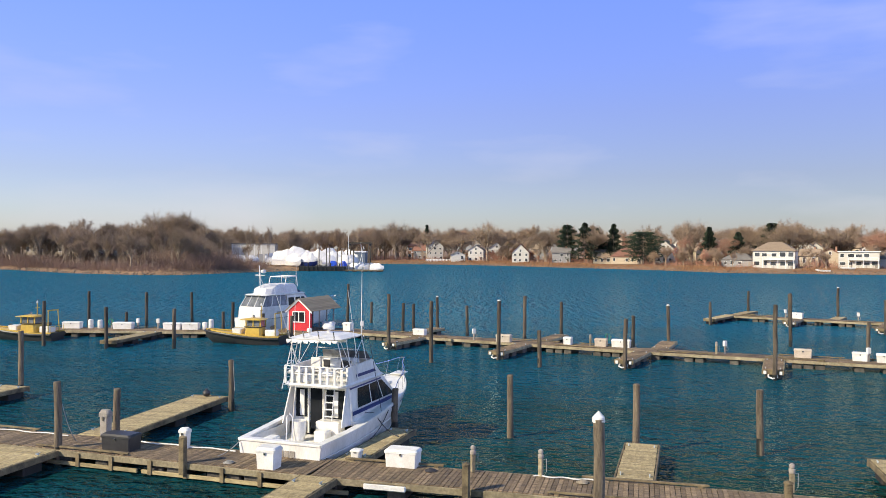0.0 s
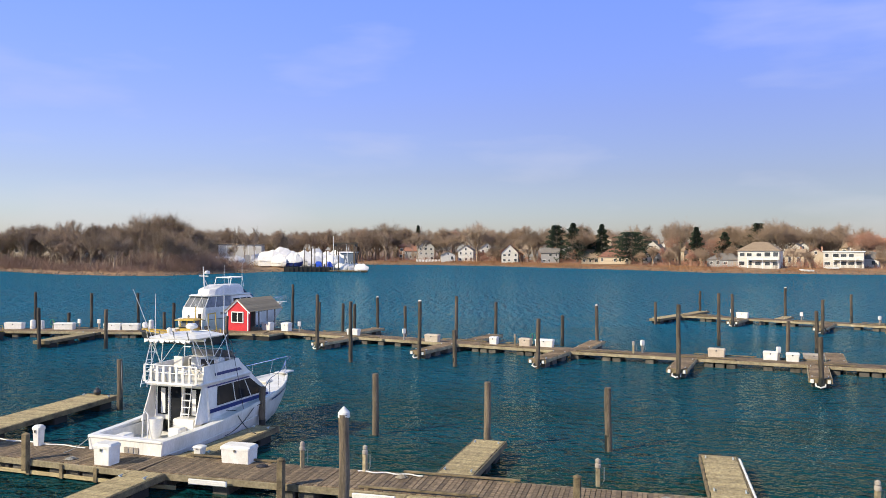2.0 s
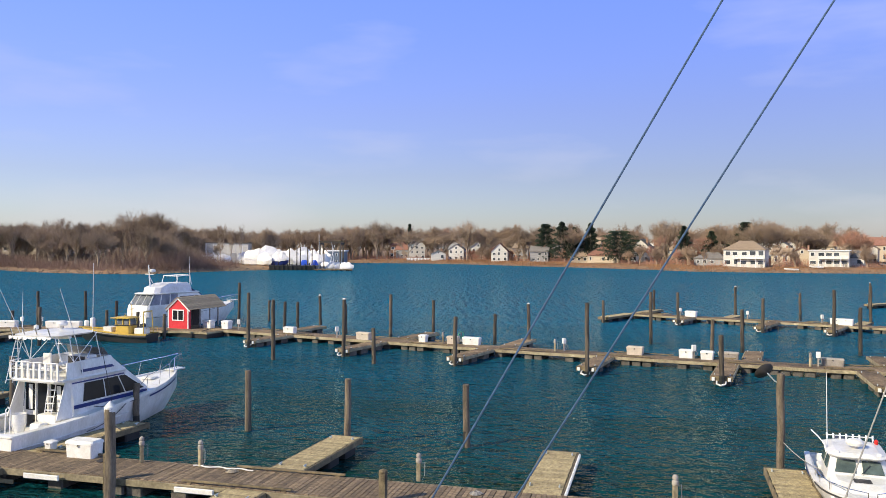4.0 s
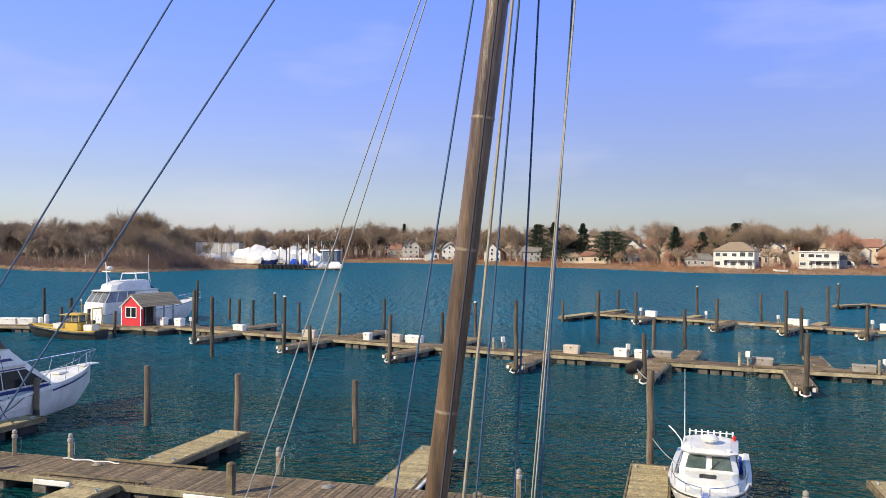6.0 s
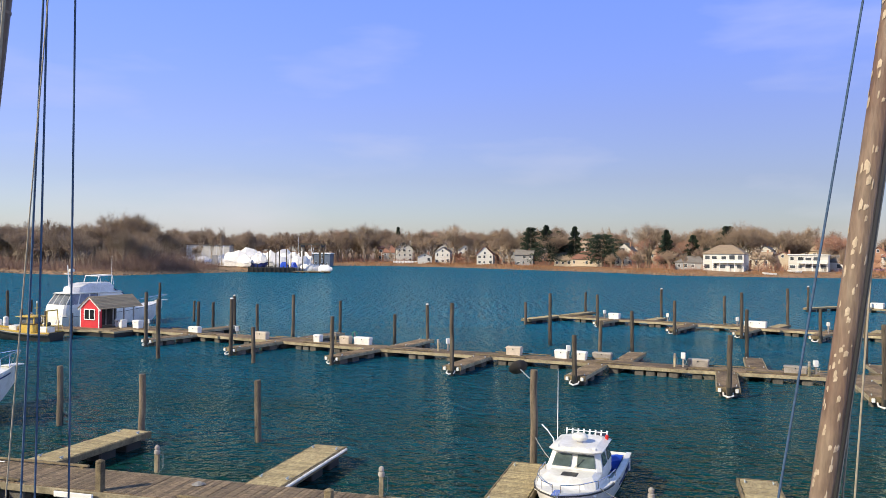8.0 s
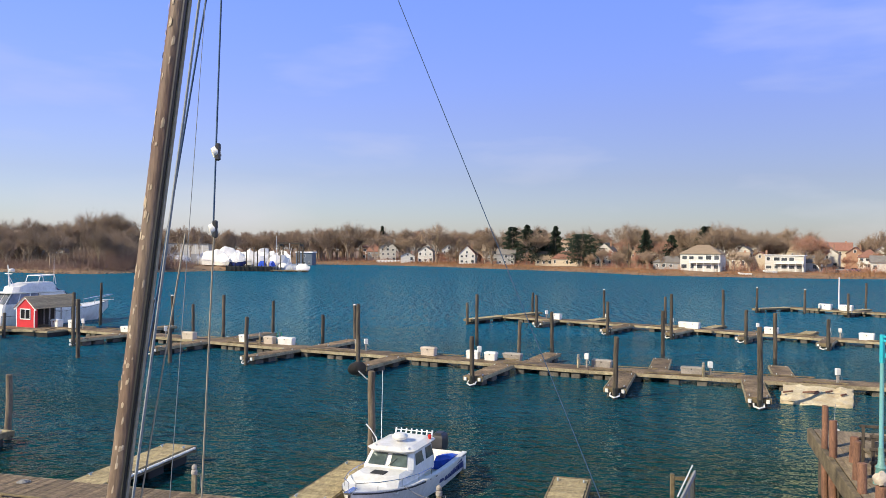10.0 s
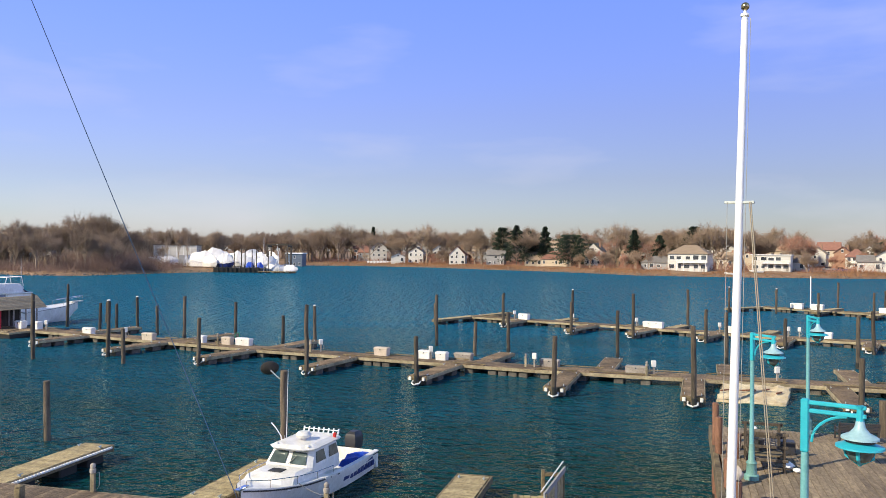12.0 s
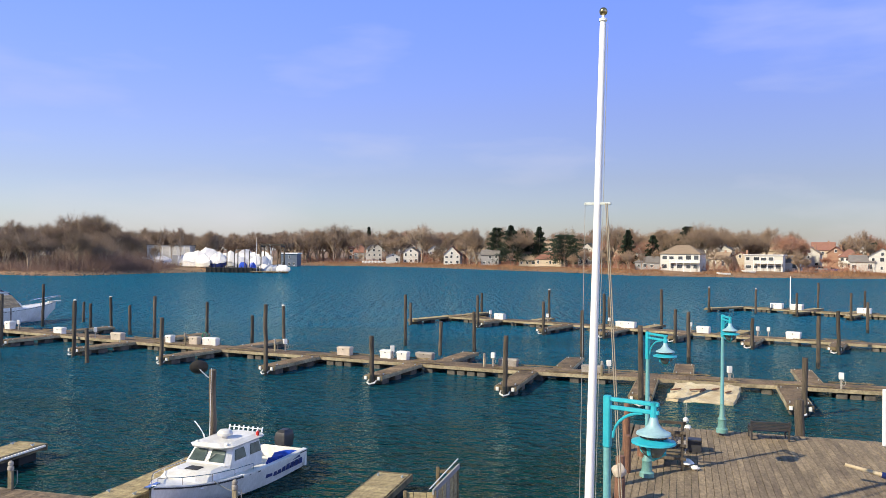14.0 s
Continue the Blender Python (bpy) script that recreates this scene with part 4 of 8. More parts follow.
    part("mooring_line", Mesh().tube(bent((1.5, 4.6, 4.4), (1.9, 5.0, 1.3), -0.1), 0.012, 5), ROPE_DARK, b_)
    part("mooring_line", Mesh().tube(bent((-1.6, 0.1, 1.15), (-2.0, -0.9, 0.65), 0.1), 0.018, 5), ROPE_WHITE, b_)
    return b_


sport_boat(pose(-7.6, 28.98, 0, 0, 0, -16))


def pilothouse_boat(m):
    b_ = thing("pilothouse_boat", "white pilothouse work boat with outboard motor, moored at a finger dock", "boat", m)
    st = smooth_stations([(0, 1.22, 0.86, 1.05, 0.05, -0.35), (2.5, 1.28, 0.88, 1.1, 0.05, -0.4), (4.8, 1.2, 1.0, 0.9, 0.15, -0.4), (6.4, 0.78, 1.18, 0.45, 0.4, -0.2), (7.4, 0.05, 1.35, 0.03, 0.9, 0.7)])
    hull(st, b_, WHITE, "white hull with dark lettering bars")
    gunwale(st, 0, 4.3, 0.18, b_, WHITE)
    gunwale(st, 0, 7.35, 0.03, b_, DARK, -0.02, "rub_rail")
    part("foredeck", deck_strip(st, 3.9, 7.35, -0.03), WHITE, b_)
    part("cockpit_floor", Mesh().box(-1.08, 1.08, 0.1, 4.0, 0.3, 0.36), WHITE_OLD, b_)
    part("transom", Mesh().box(-1.2, 1.2, -0.06, 0.08, 0.1, 0.84, c=0.03), WHITE, b_)
    for s in (-1, 1):
        part("cockpit_liner", Mesh().box(s * 1.08 - 0.03, s * 1.08 + 0.03, 0.05, 4.0, 0.34, 0.86), WHITE_OLD, b_)
    part("cuddy", slab([rect_ring(-0.95, 0.95, 3.9, 6.3, 0.98, 0.3), rect_ring(-0.88, 0.88, 3.9, 6.0, 1.3, 0.3), rect_ring(-0.7, 0.7, 3.9, 5.6, 1.42, 0.3)]), WHITE, b_)
    part("pilothouse", slab([rect_ring(-0.9, 0.9, 2.5, 4.75, 0.95, 0.15), rect_ring(-0.9, 0.9, 2.5, 4.7, 1.4, 0.15), rect_ring(-0.76, 0.76, 2.5, 4.3, 2.02, 0.15)]), WHITE, b_)
    part("roof", slab([rect_ring(-0.84, 0.84, 2.2, 4.6, 2.0, 0.3), rect_ring(-0.88, 0.88, 2.15, 4.65, 2.06, 0.3), rect_ring(-0.62, 0.62, 2.4, 4.4, 2.16, 0.3)]), WHITE, b_)
    for x0, x1 in ((-0.7, -0.1), (0.1, 0.7)):
        f = 0.88
        part("front_window", pane([(x0, 4.66, 1.5), (x0 * f, 4.4, 1.9), (x1 * f, 4.4, 1.9), (x1, 4.66, 1.5)], 0.02), CAB_GLASS, b_, "greenish front window")
    part("wiper", Mesh().tube([(-0.05, 4.72, 1.5), (-0.3, 4.55, 1.8)], 0.012, 5), DARK, b_)
    for s in (-1, 1):
        for y0, y1 in ((2.72, 3.38), (3.62, 4.28)):
            part("side_window", pane([(s * 0.89, y0, 1.5), (s * 0.89, y1, 1.5), (s * 0.8, y1 - 0.14, 1.9), (s * 0.8, y0 + 0.02, 1.9)][::s], 0.02), CAB_GLASS, b_, "greenish side window")
    # dark plate stands for the shaded inside of the aft opening
    part("aft_opening", Mesh().box(-0.6, 0.6, 2.47, 2.5, 0.9, 2.05), DARK, b_)
    part("radar_dome", Mesh().turn([(0.1, 2.12), (0.1, 2.25), (0.25, 2.27), (0.28, 2.37), (0.2, 2.48), (0.02, 2.52)], 16, cx=0.0, cy=3.6), WHITE, b_, smooth=True)
    part("roof_rack", Mesh().tube([(-0.7, 2.35, 2.27), (0.7, 2.35, 2.27)], 0.018, 6).tube([(-0.7, 2.35, 2.05), (-0.7, 2.35, 2.27)], 0.016, 6).tube([(0.7, 2.35, 2.05), (0.7, 2.35, 2.27)], 0.016, 6), ALU, b_)
    for i in range(8):
        x = -0.7 + i * 0.2
        part("rod_holder", Mesh().tube([(x, 2.36, 2.14), (x, 2.3, 2.34)], 0.03, 7), ALU, b_)
    for s in (-1, 1):
        part("roof_light", Mesh().box(s * 0.6 - 0.06, s * 0.6 + 0.06, 4.3, 4.4, 2.1, 2.2, c=0.02), WHITE_OLD, b_)
    part("horn_light", Mesh().turn([(0.05, 2.1), (0.07, 2.24), (0.02, 2.3)], 8, cx=-0.75, cy=2.7), mat("red_lamp_glass", (0.6, 0.03, 0.02), None, 3, 0.3), b_)
    part("antenna", Mesh().tube([(0.8, 3.4, 2.1), (0.82, 3.3, 4.9)], 0.016, 5, 0.007), ALU, b_, "white whip antenna")
    part("davit", Mesh().tube([(0.85, 3.6, 1.9), (0.9, 3.6, 2.2), (1.1, 3.6, 2.5), (1.3, 3.6, 2.72)], 0.025, 6), ALU, b_)
    for s in (-1, 1):
        ys = [q[0] for q in st]
        top = [(s * max(0.08, float(np.interp(y, ys, [q[1] for q in st])) - 0.1), y, float(np.interp(y, ys, [q[2] for q in st])) + 0.32) for y in (3.6, 4.6, 5.6, 6.6, 7.2)]
        part("bow_rail", Mesh().tube(top, 0.016, 6), CHROME, b_)
        for x, y, z in top:
            part("stanchion", Mesh().tube([(x, y, z - 0.32), (x, y, z)], 0.012, 5), CHROME, b_)
        for j, (y0, w, z0, h) in enumerate(((0.35, 0.22, 0.34, 0.24), (0.65, 0.22, 0.34, 0.24), (0.95, 0.22, 0.34, 0.24), (1.25, 0.22, 0.34, 0.24), (1.55, 0.22, 0.34, 0.24), (1.85, 0.22, 0.34, 0.24), (2.15, 0.18, 0.34, 0.24), (0.5, 1.1, 0.64, 0.1), (2.45, 0.4, 0.4, 0.34))):
            hb = 1.2
            part("lettering_bar", Mesh().box(s * (hb + 0.0) - 0.02, s * (hb + 0.0) + 0.02, y0, y0 + w, z0, z0 + h), BLUE_STRIPE, b_, "dark lettering bar")
    ob = Mesh().loft([[(0.22 * a, -0.35 + 0.3 * c, z) for a, c in ((-1, -1), (1, -1), (1.1, 0), (1, 1), (-1, 1), (-1.1, 0))] for z in (0.55, 0.7)]).loft(
        [[(0.24 * a * k, -0.35 + 0.36 * c * k, z) for a, c in ((-1, -0.8), (1, -0.8), (1.1, 0), (0.9, 1), (-0.9, 1), (-1.1, 0))] for z, k in ((0.7, 1.0), (1.05, 1.05), (1.25, 0.9), (1.34, 0.55))])
    motor = part("outboard_motor", ob, DARK, b_, "black outboard motor", True)
    motor.location.z = 0.2
    part("motor_leg", Mesh().box(-0.1, 0.1, -0.5, -0.2, -0.7, 0.58, c=0.03), DARK, motor)
    part("tarp", Mesh().loft([[(-0.2, y, 0.42), (-0.35, y, 0.78 + 0.1 * math.sin(y * 9)), (-0.75, y, 0.92 + 0.08 * math.cos(y * 7)), (-1.0, y, 0.88 + 0.05 * math.sin(y * 11)), (-1.02, y, 0.42)] for y in (0.35, 0.55, 0.75, 0.95, 1.15, 1.35)]), BLUE_TARP, b_, "crumpled bright blue tarp", True)
    part("deck_box", Mesh().box(0.3, 0.9, 0.9, 1.6, 0.36, 0.8, c=0.04), WHITE_OLD, b_)
    part("anchor_roller", Mesh().box(-0.1, 0.1, 7.0, 7.6, 1.34, 1.42, c=0.02), CHROME, b_)
    part("fore_hatch", Mesh().box(-0.25, 0.25, 5.1, 5.5, 1.38, 1.45, c=0.02), DARK, b_)
    part("mooring_line", Mesh().tube(bent((-1.0, 5.6, 1.15), (-1.9, 5.2, 0.65), 0.1), 0.016, 5), ROPE_WHITE, b_)
    return b_


pilothouse_boat(pose(24.9, 29.94, 0, 0, 0, 163) @ Matrix.Diagonal((1, 1, 0.86, 1)))


def pilot_boat(m, label):
    b_ = thing("pilot_boat", label, "boat", m, "yellow work boats")
    st = smooth_stations([(0, 1.2, 0.75, 1.05, 0.0, -0.4), (2.5, 1.35, 0.75, 1.2, 0.0, -0.45), (5, 1.2, 0.95, 0.9, 0.1, -0.4), (6.6, 0.65, 1.15, 0.4, 0.4, -0.1), (7.3, 0.05, 1.25, 0.03, 0.8, 0.6)])
    hull(st, b_, BLACK_HULL, "black hull")
    gunwale(st, 0, 7.25, 0.14, b_, YELLOW)
    part("deck", deck_strip(st, 0.05, 7.25, 0.1), YELLOW, b_)
    part("fender", Mesh().tube([(1.25, 0, 0.55), (1.4, 2.5, 0.58), (1.25, 5, 0.75), (0.7, 6.6, 0.95), (0.05, 7.35, 1.05), (-0.7, 6.6, 0.95), (-1.25, 5, 0.75), (-1.4, 2.5, 0.58), (-1.25, 0, 0.55)], 0.12, 8), BLACK_HULL, b_, smooth=True)
    part("wheelhouse", slab([rect_ring(-0.75, 0.75, 2.3, 4.3, 0.75, 0.2), rect_ring(-0.72, 0.72, 2.35, 4.2, 1.55, 0.2)]), YELLOW, b_)
    part("roof", slab([rect_ring(-0.78, 0.78, 2.25, 4.3, 2.1, 0.2), rect_ring(-0.8, 0.8, 2.2, 4.35, 2.16, 0.2), rect_ring(-0.6, 0.6, 2.4, 4.1, 2.24, 0.2)]), YELLOW, b_)
    part("window_band", slab([rect_ring(-0.68, 0.68, 2.42, 4.1, 1.55, 0.15), rect_ring(-0.66, 0.66, 2.45, 4.05, 2.12, 0.15)]), VINYL, b_)
    for x, y in ((-0.69, 2.4), (0.69, 2.4), (-0.69, 4.1), (0.69, 4.1), (-0.69, 3.25), (0.69, 3.25)):
        part("window_post", Mesh().box(x - 0.05, x + 0.05, y - 0.06, y + 0.06, 1.5, 2.15), YELLOW, b_)
    part("engine_box", Mesh().box(-0.6, 0.6, 0.7, 1.9, 0.7, 1.25, c=0.06), WHITE_OLD, b_)
    part("mast", Mesh().tube([(0, 2.6, 2.2), (0, 2.6, 3.3)], 0.05, 8).tube([(-0.35, 2.6, 2.9), (0.35, 2.6, 2.9)], 0.03, 6), YELLOW, b_)
    part("lamp", Mesh().turn([(0.06, 3.3), (0.1, 3.36), (0.08, 3.5), (0.01, 3.55)], 8, cx=0, cy=2.6), WHITE_OLD, b_)
    part("spotlight", Mesh().turn([(0.04, 2.2), (0.12, 2.3), (0.12, 2.45), (0.02, 2.5)], 8, cx=0.4, cy=3.7), CHROME, b_)
    part("tow_bitt", Mesh().tube([(0, 5.4, 0.9), (0, 5.4, 1.4)], 0.09, 8).tube([(-0.3, 5.4, 1.25), (0.3, 5.4, 1.25)], 0.05, 6), BLACK_HULL, b_)
    part("rail", Mesh().tube([(-1.1, 0.1, 0.78), (-1.1, 0.1, 1.3), (1.1, 0.1, 1.3), (1.1, 0.1, 0.78)], 0.03, 6), YELLOW, b_)
    part("visor", slab([rect_ring(-0.95, 0.95, 2.05, 4.75, 2.1, 0.25), rect_ring(-0.95, 0.95, 2.05, 4.75, 2.15, 0.25)]), YELLOW, b_, "yellow roof visor")
    part("sill_band", slab([rect_ring(-0.8, 0.8, 2.25, 4.38, 1.46, 0.2), rect_ring(-0.8, 0.8, 2.25, 4.38, 1.54, 0.2)]), BLACK_HULL, b_)
    for s in (-1, 1):
        part("gantry", Mesh().tube([(s * 0.95, 0.5, 0.75), (s * 0.8, 0.6, 2.7)], 0.06, 6), YELLOW, b_)
    part("gantry_beam", Mesh().tube([(-0.85, 0.6, 2.7), (0.85, 0.6, 2.7)], 0.06, 6), YELLOW, b_)
    part("winch", Mesh().tube([(-0.35, 1.2, 1.45), (0.35, 1.2, 1.45)], 0.18, 10), DARK, b_)
    part("life_ring", Mesh().turn([(0.22, -0.04), (0.34, -0.04), (0.36, 0), (0.34, 0.04), (0.22, 0.04)], 14, m=pose(0.78, 3.25, 1.2, 0, 90, 0)), WHITE_OLD, b_, smooth=True)
    part("bin", Mesh().loft([rect_ring(-0.45, 0.45, 4.75, 5.3, 0.75, 0.06), rect_ring(-0.52, 0.52, 4.68, 5.37, 1.3, 0.06)]), WHITE_OLD, b_, "white fish bin on the foredeck")
    for ob in b_.children:                       # a long foredeck
        for v in ob.data.vertices:
            v.co.y += 0.75 * max(0, v.co.y - 4.6)
    return b_


pilot_boat(pose(-17.4, 66.72, 0, 0, 0, 84) @ Matrix.Diagonal((0.85, 0.75, 0.98, 1)), "yellow work boat with black hull and small wheelhouse")
pilot_boat(pose(-37.68, 67.56, 0, 0, 0, 86) @ Matrix.Diagonal((0.85, 0.75, 0.98, 1)), "yellow and black work boat lying alongside the dock")


def cabin_cruiser(m):
    b_ = thing("cabin_cruiser", "large white cabin cruiser with a flybridge, moored behind the red shed", "boat", m)
    st = smooth_stations([(0, 2.05, 1.45, 1.85, 0.0, -0.6), (5, 2.25, 1.55, 2.0, 0.0, -0.7), (9.5, 2.0, 1.95, 1.5, 0.2, -0.6), (12.4, 1.2, 2.35, 0.65, 0.7, -0.2), (14.2, 0.06, 2.7, 0.03, 1.8, 1.5)])
    hull(st, b_, WHITE, "white hull with scuffed topsides")
    gunwale(st, 0, 14.1, 0.15, b_, WHITE)
    gunwale(st, 0, 14.1, 0.04, b_, DARK, -0.12, "rub_rail")
    part("deck", deck_strip(st, 0.1, 14.1, 0.05), WHITE, b_)
    part("swim_platform", Mesh().box(-1.8, 1.8, -0.8, 0.0, 0.3, 0.4, c=0.03), WOOD_PALE, b_)
    # aft cabin with sloping clear panels over it
    part("aft_cabin", slab([rect_ring(-1.9, 1.9, 0.25, 4.6, 1.4, 0.2), rect_ring(-1.9, 1.9, 0.3, 4.6, 2.5, 0.2), rect_ring(-1.88, 1.88, 0.42, 4.6, 3.02, 0.2)]), WHITE_OLD, b_)
    part("enclosure", slab([rect_ring(-1.82, 1.82, 0.48, 4.5, 3.0, 0.25), rect_ring(-1.6, 1.6, 1.25, 4.5, 4.05, 0.25)]), VINYL, b_, "clear vinyl aft enclosure")
    for x in (-1.75, -0.6, 0.6, 1.75):
        part("enclosure_post", Mesh().tube([(x, 0.46 if abs(x) < 1 else 0.56, 3.0), (x * 0.88, 1.24 if abs(x) < 1 else 1.32, 4.08)], 0.06, 6), WHITE, b_)
    for s in (-1, 1):
        for y0, y1 in ((1.9, 2.3), (3.2, 3.4), (4.45, 4.45)):
            part("enclosure_post", Mesh().tube([(s * 1.83, y0, 3.0), (s * 1.61, y1, 4.08)], 0.06, 6), WHITE, b_)
        part("side_vent", Mesh().box(s * 1.905 - 0.015, s * 1.905 + 0.015, 2.6, 3.9, 1.9, 2.25), GREY_BOX, b_, "stained side vent")
        part("boarding_ladder_rail", Mesh().tube([(s * 0.3 + 1.2, -0.1, 0.5), (s * 0.3 + 1.2, 0.2, 1.9)], 0.03, 6), CHROME, b_)
    part("roof", slab([rect_ring(-1.7, 1.7, 1.0, 7.6, 4.05, 0.35), rect_ring(-1.78, 1.78, 0.9, 7.7, 4.12, 0.35), rect_ring(-1.6, 1.6, 1.1, 7.4, 4.22, 0.35)]), WHITE, b_)
    # saloon and its raked front under a dark cover
    part("saloon", slab([rect_ring(-1.75, 1.75, 4.5, 11.2, 1.7, 0.2), rect_ring(-1.72, 1.72, 4.5, 10.8, 2.7, 0.2), rect_ring(-1.55, 1.55, 4.5, 8.6, 4.06, 0.2)]), WHITE, b_)
    for s in (-1, 1):
        for y0, y1, y2, y3 in ((4.8, 6.2, 6.1, 4.8), (6.4, 7.9, 7.5, 6.3), (8.1, 9.6, 8.4, 7.7)):
            part("side_window", pane([(s * 1.72, y0, 2.9), (s * 1.72, y1, 2.9), (s * 1.6, y2, 3.75), (s * 1.6, y3, 3.75)][::s], 0.02), GLASS, b_, "dark side window")
    part("windscreen_cover", pane([(-1.5, 10.5, 2.95), (1.5, 10.5, 2.95), (1.4, 8.75, 4.1), (-1.4, 8.75, 4.1)], 0.05), BLUE_STRIPE, b_, "navy windscreen cover")
    # flybridge
    part("flybridge", slab([rect_ring(-1.4, 1.4, 1.7, 7.0, 4.2, 0.5), rect_ring(-1.42, 1.42, 1.9, 6.8, 4.75, 0.5), rect_ring(-1.2, 1.2, 3.2, 6.4, 5.15, 0.4)]), WRAP, b_, "white covered flybridge", True)
    part("bridge_cover", pane([(-1.25, 8.2, 4.25), (1.25, 8.2, 4.25), (1.15, 6.3, 5.0), (-1.15, 6.3, 5.0)], 0.05), BLUE_STRIPE, b_, "navy canvas over the bridge front")
    for s in (-1, 1):
        part("bridge_frame", Mesh().tube([(s * 1.3, 4.4, 4.9), (s * 1.3, 4.7, 5.85), (s * 1.25, 6.4, 5.9), (s * 1.25, 6.6, 4.9)], 0.05, 6), ALU, b_)
    part("bridge_frame", Mesh().tube([(-1.3, 4.7, 5.85), (1.3, 4.7, 5.85)], 0.05, 6).tube([(-1.25, 6.4, 5.9), (1.25, 6.4, 5.9)], 0.05, 6), ALU, b_)
    part("mast", Mesh().tube([(0, 2.0, 4.2), (0, 1.75, 7.05)], 0.09, 8, 0.05).tube([(-0.75, 1.85, 6.1), (0.75, 1.85, 6.1)], 0.045, 6), TRIM, b_)
    for s in (-1, 1):
        part("mast_strut", Mesh().tube([(s * 0.5, 2.5, 4.3), (0, 1.85, 5.9)], 0.035, 6), TRIM, b_)
    part("radar_dome", Mesh().turn([(0.1, 6.3), (0.3, 6.35), (0.32, 6.5), (0.25, 6.62), (0.05, 6.66)], 14, cx=0.45, cy=1.95), WHITE, b_, smooth=True)
    part("antenna", Mesh().tube([(1.3, 6.3, 4.9), (1.32, 6.3, 7.9)], 0.028, 5, 0.012), ALU, b_)
    part("bow_pulpit", Mesh().box(-0.35, 0.35, 13.3, 14.8, 2.66, 2.76, c=0.03), WHITE, b_)
    rail = [(-1.15, 11.6, 2.95), (-0.75, 13.0, 3.2), (-0.28, 14.7, 3.4), (0.28, 14.7, 3.4), (0.75, 13.0, 3.2), (1.15, 11.6, 2.95)]
    part("bow_rail", Mesh().tube(rail, 0.028, 6), CHROME, b_)
    for x, y, z in rail:
        part("stanchion", Mesh().tube([(x, y, z - 0.75), (x, y, z)], 0.02, 5), CHROME, b_)
    for ob in b_.children:                       # low upper works, a long foredeck
        if ob.name.split(".")[0] in ("saloon", "side_window", "windscreen_cover", "bridge_cover"):
            for v in ob.data.vertices:
                v.co.y = 4.5 + (v.co.y - 4.5) * (0.72 if v.co.y > 4.5 else 1)
        for v in ob.data.vertices:
            v.co.z -= 0.62 * min(1, max(0, (v.co.z - 0.8) / 2.2))
    return b_


cabin_cruiser(pose(-23.5, 76.4, 0, 0, 0, -24) @ Matrix.Diagonal((0.8, 1, 1, 1)))

# ---- masts and rigging of the moored sailing ship, close to the path ----
def along(a, b_, z):
    """The point of the line a-b_ at height z."""
    a, b_ = Vector(a), Vector(b_)
    return a + (b_ - a) * ((z - a.z) / (b_.z - a.z))


def mast(name, label, top, low, r, material, track=False):
    """A leaning wooden mast through two points, from the water to well above."""
    lo, hi = along(top, low, -0.5), along(top, low, 17)
    root = thing(name, label, "mast")
    pts = [lo.lerp(hi, i / 40) for i in range(41)]
    rnd = random.Random(3)
    d = (hi - lo).normalized()
    e = d.cross(Vector((0, 1, 0))).normalized()
    f = d.cross(e)
    rings = []
    for i, p in enumerate(pts):
        q = r * (1.1 - 0.2 * i / 40) * rnd.uniform(0.985, 1.015)
        rings.append([p + q * (math.cos(w) * e + math.sin(w) * f) for w in (math.tau * s / 20 for s in range(20))])
    part("spar", Mesh().loft(rings), material, root, smooth=True)
    if track:
        # a groove-edged track runs up the side away from the light, and old varnish peels
        part("track", Mesh().tube([p + e * -r * 0.8 + f * r * 0.68 for p in pts], 0.02, 6), BLACK_HULL, root, "dark sail track")
        part("track", Mesh().tube([p + e * -r * 1.1 + f * r * 0.3 for p in pts], 0.018, 6), ROPE_TAN, root)
        for i in range(130):
            z = rnd.uniform(4.5, 11.8)
            p = along(top, low, z)
            w = rnd.uniform(-0.2, 1.95)
            dr = e * math.cos(w) + f * math.sin(w)
            w2 = d.cross(dr)
            sz, hh = rnd.uniform(0.005, 0.016), rnd.uniform(0.015, 0.055) * (1 if z > 8 else 0.8)
            q = p + dr * (r * 1.02)
            part("peeled_patch", Mesh().add([q + w2 * -sz - d * hh, q + w2 * sz - d * hh * 0.6, q + w2 * sz * 1.2 + d * hh * 0.5, q + d * hh, q + w2 * -sz + d * hh * 0.4, q + dr * 0.003], [(0, 1, 5), (1, 2, 5), (2, 3, 5), (3, 4, 5), (4, 0, 5)]), PEEL, root)
    else:
        for z in (6.9, 8.2, 9.25, 10.2):
            p = along(top, low, z)
            part("band", Mesh().loft([[p + d * s + (r * 1.03) * (math.cos(w) * e + math.sin(w) * f) for w in (math.tau * k / 20 for k in range(20))] for s in (-0.012, 0.012)]), RING, root, "faint paler ring round the mast")
    return root


MAST_TOP, MAST_LOW = (16.69, 6.53, 10.24), (16.22, 6.56, 6.18)
MAST2_TOP, MAST2_LOW = (24.02, 6.36, 10.34), (23.5, 6.44, 6.25)
mast("foremast", "leaning varnished brown wooden mast of a sailing ship", MAST_TOP, MAST_LOW, 0.092, MAST_A)
mast("mainmast", "leaning wooden mast with peeling red-brown varnish", MAST2_TOP, MAST2_LOW, 0.088, MAST_B, True)


def rope(a, b_, r, material, label, lo=0.0, hi=17.0, group="rigging lines"):
    """A taut line through two points, between two heights."""
    p, q = along(a, b_, lo), along(a, b_, hi)
    k = 24
    thing("rigging_line", label, "rope", None, group, mesh=Mesh().tube([p.lerp(q, i / k) for i in range(k + 1)], r, 6), material=material, smooth=True)


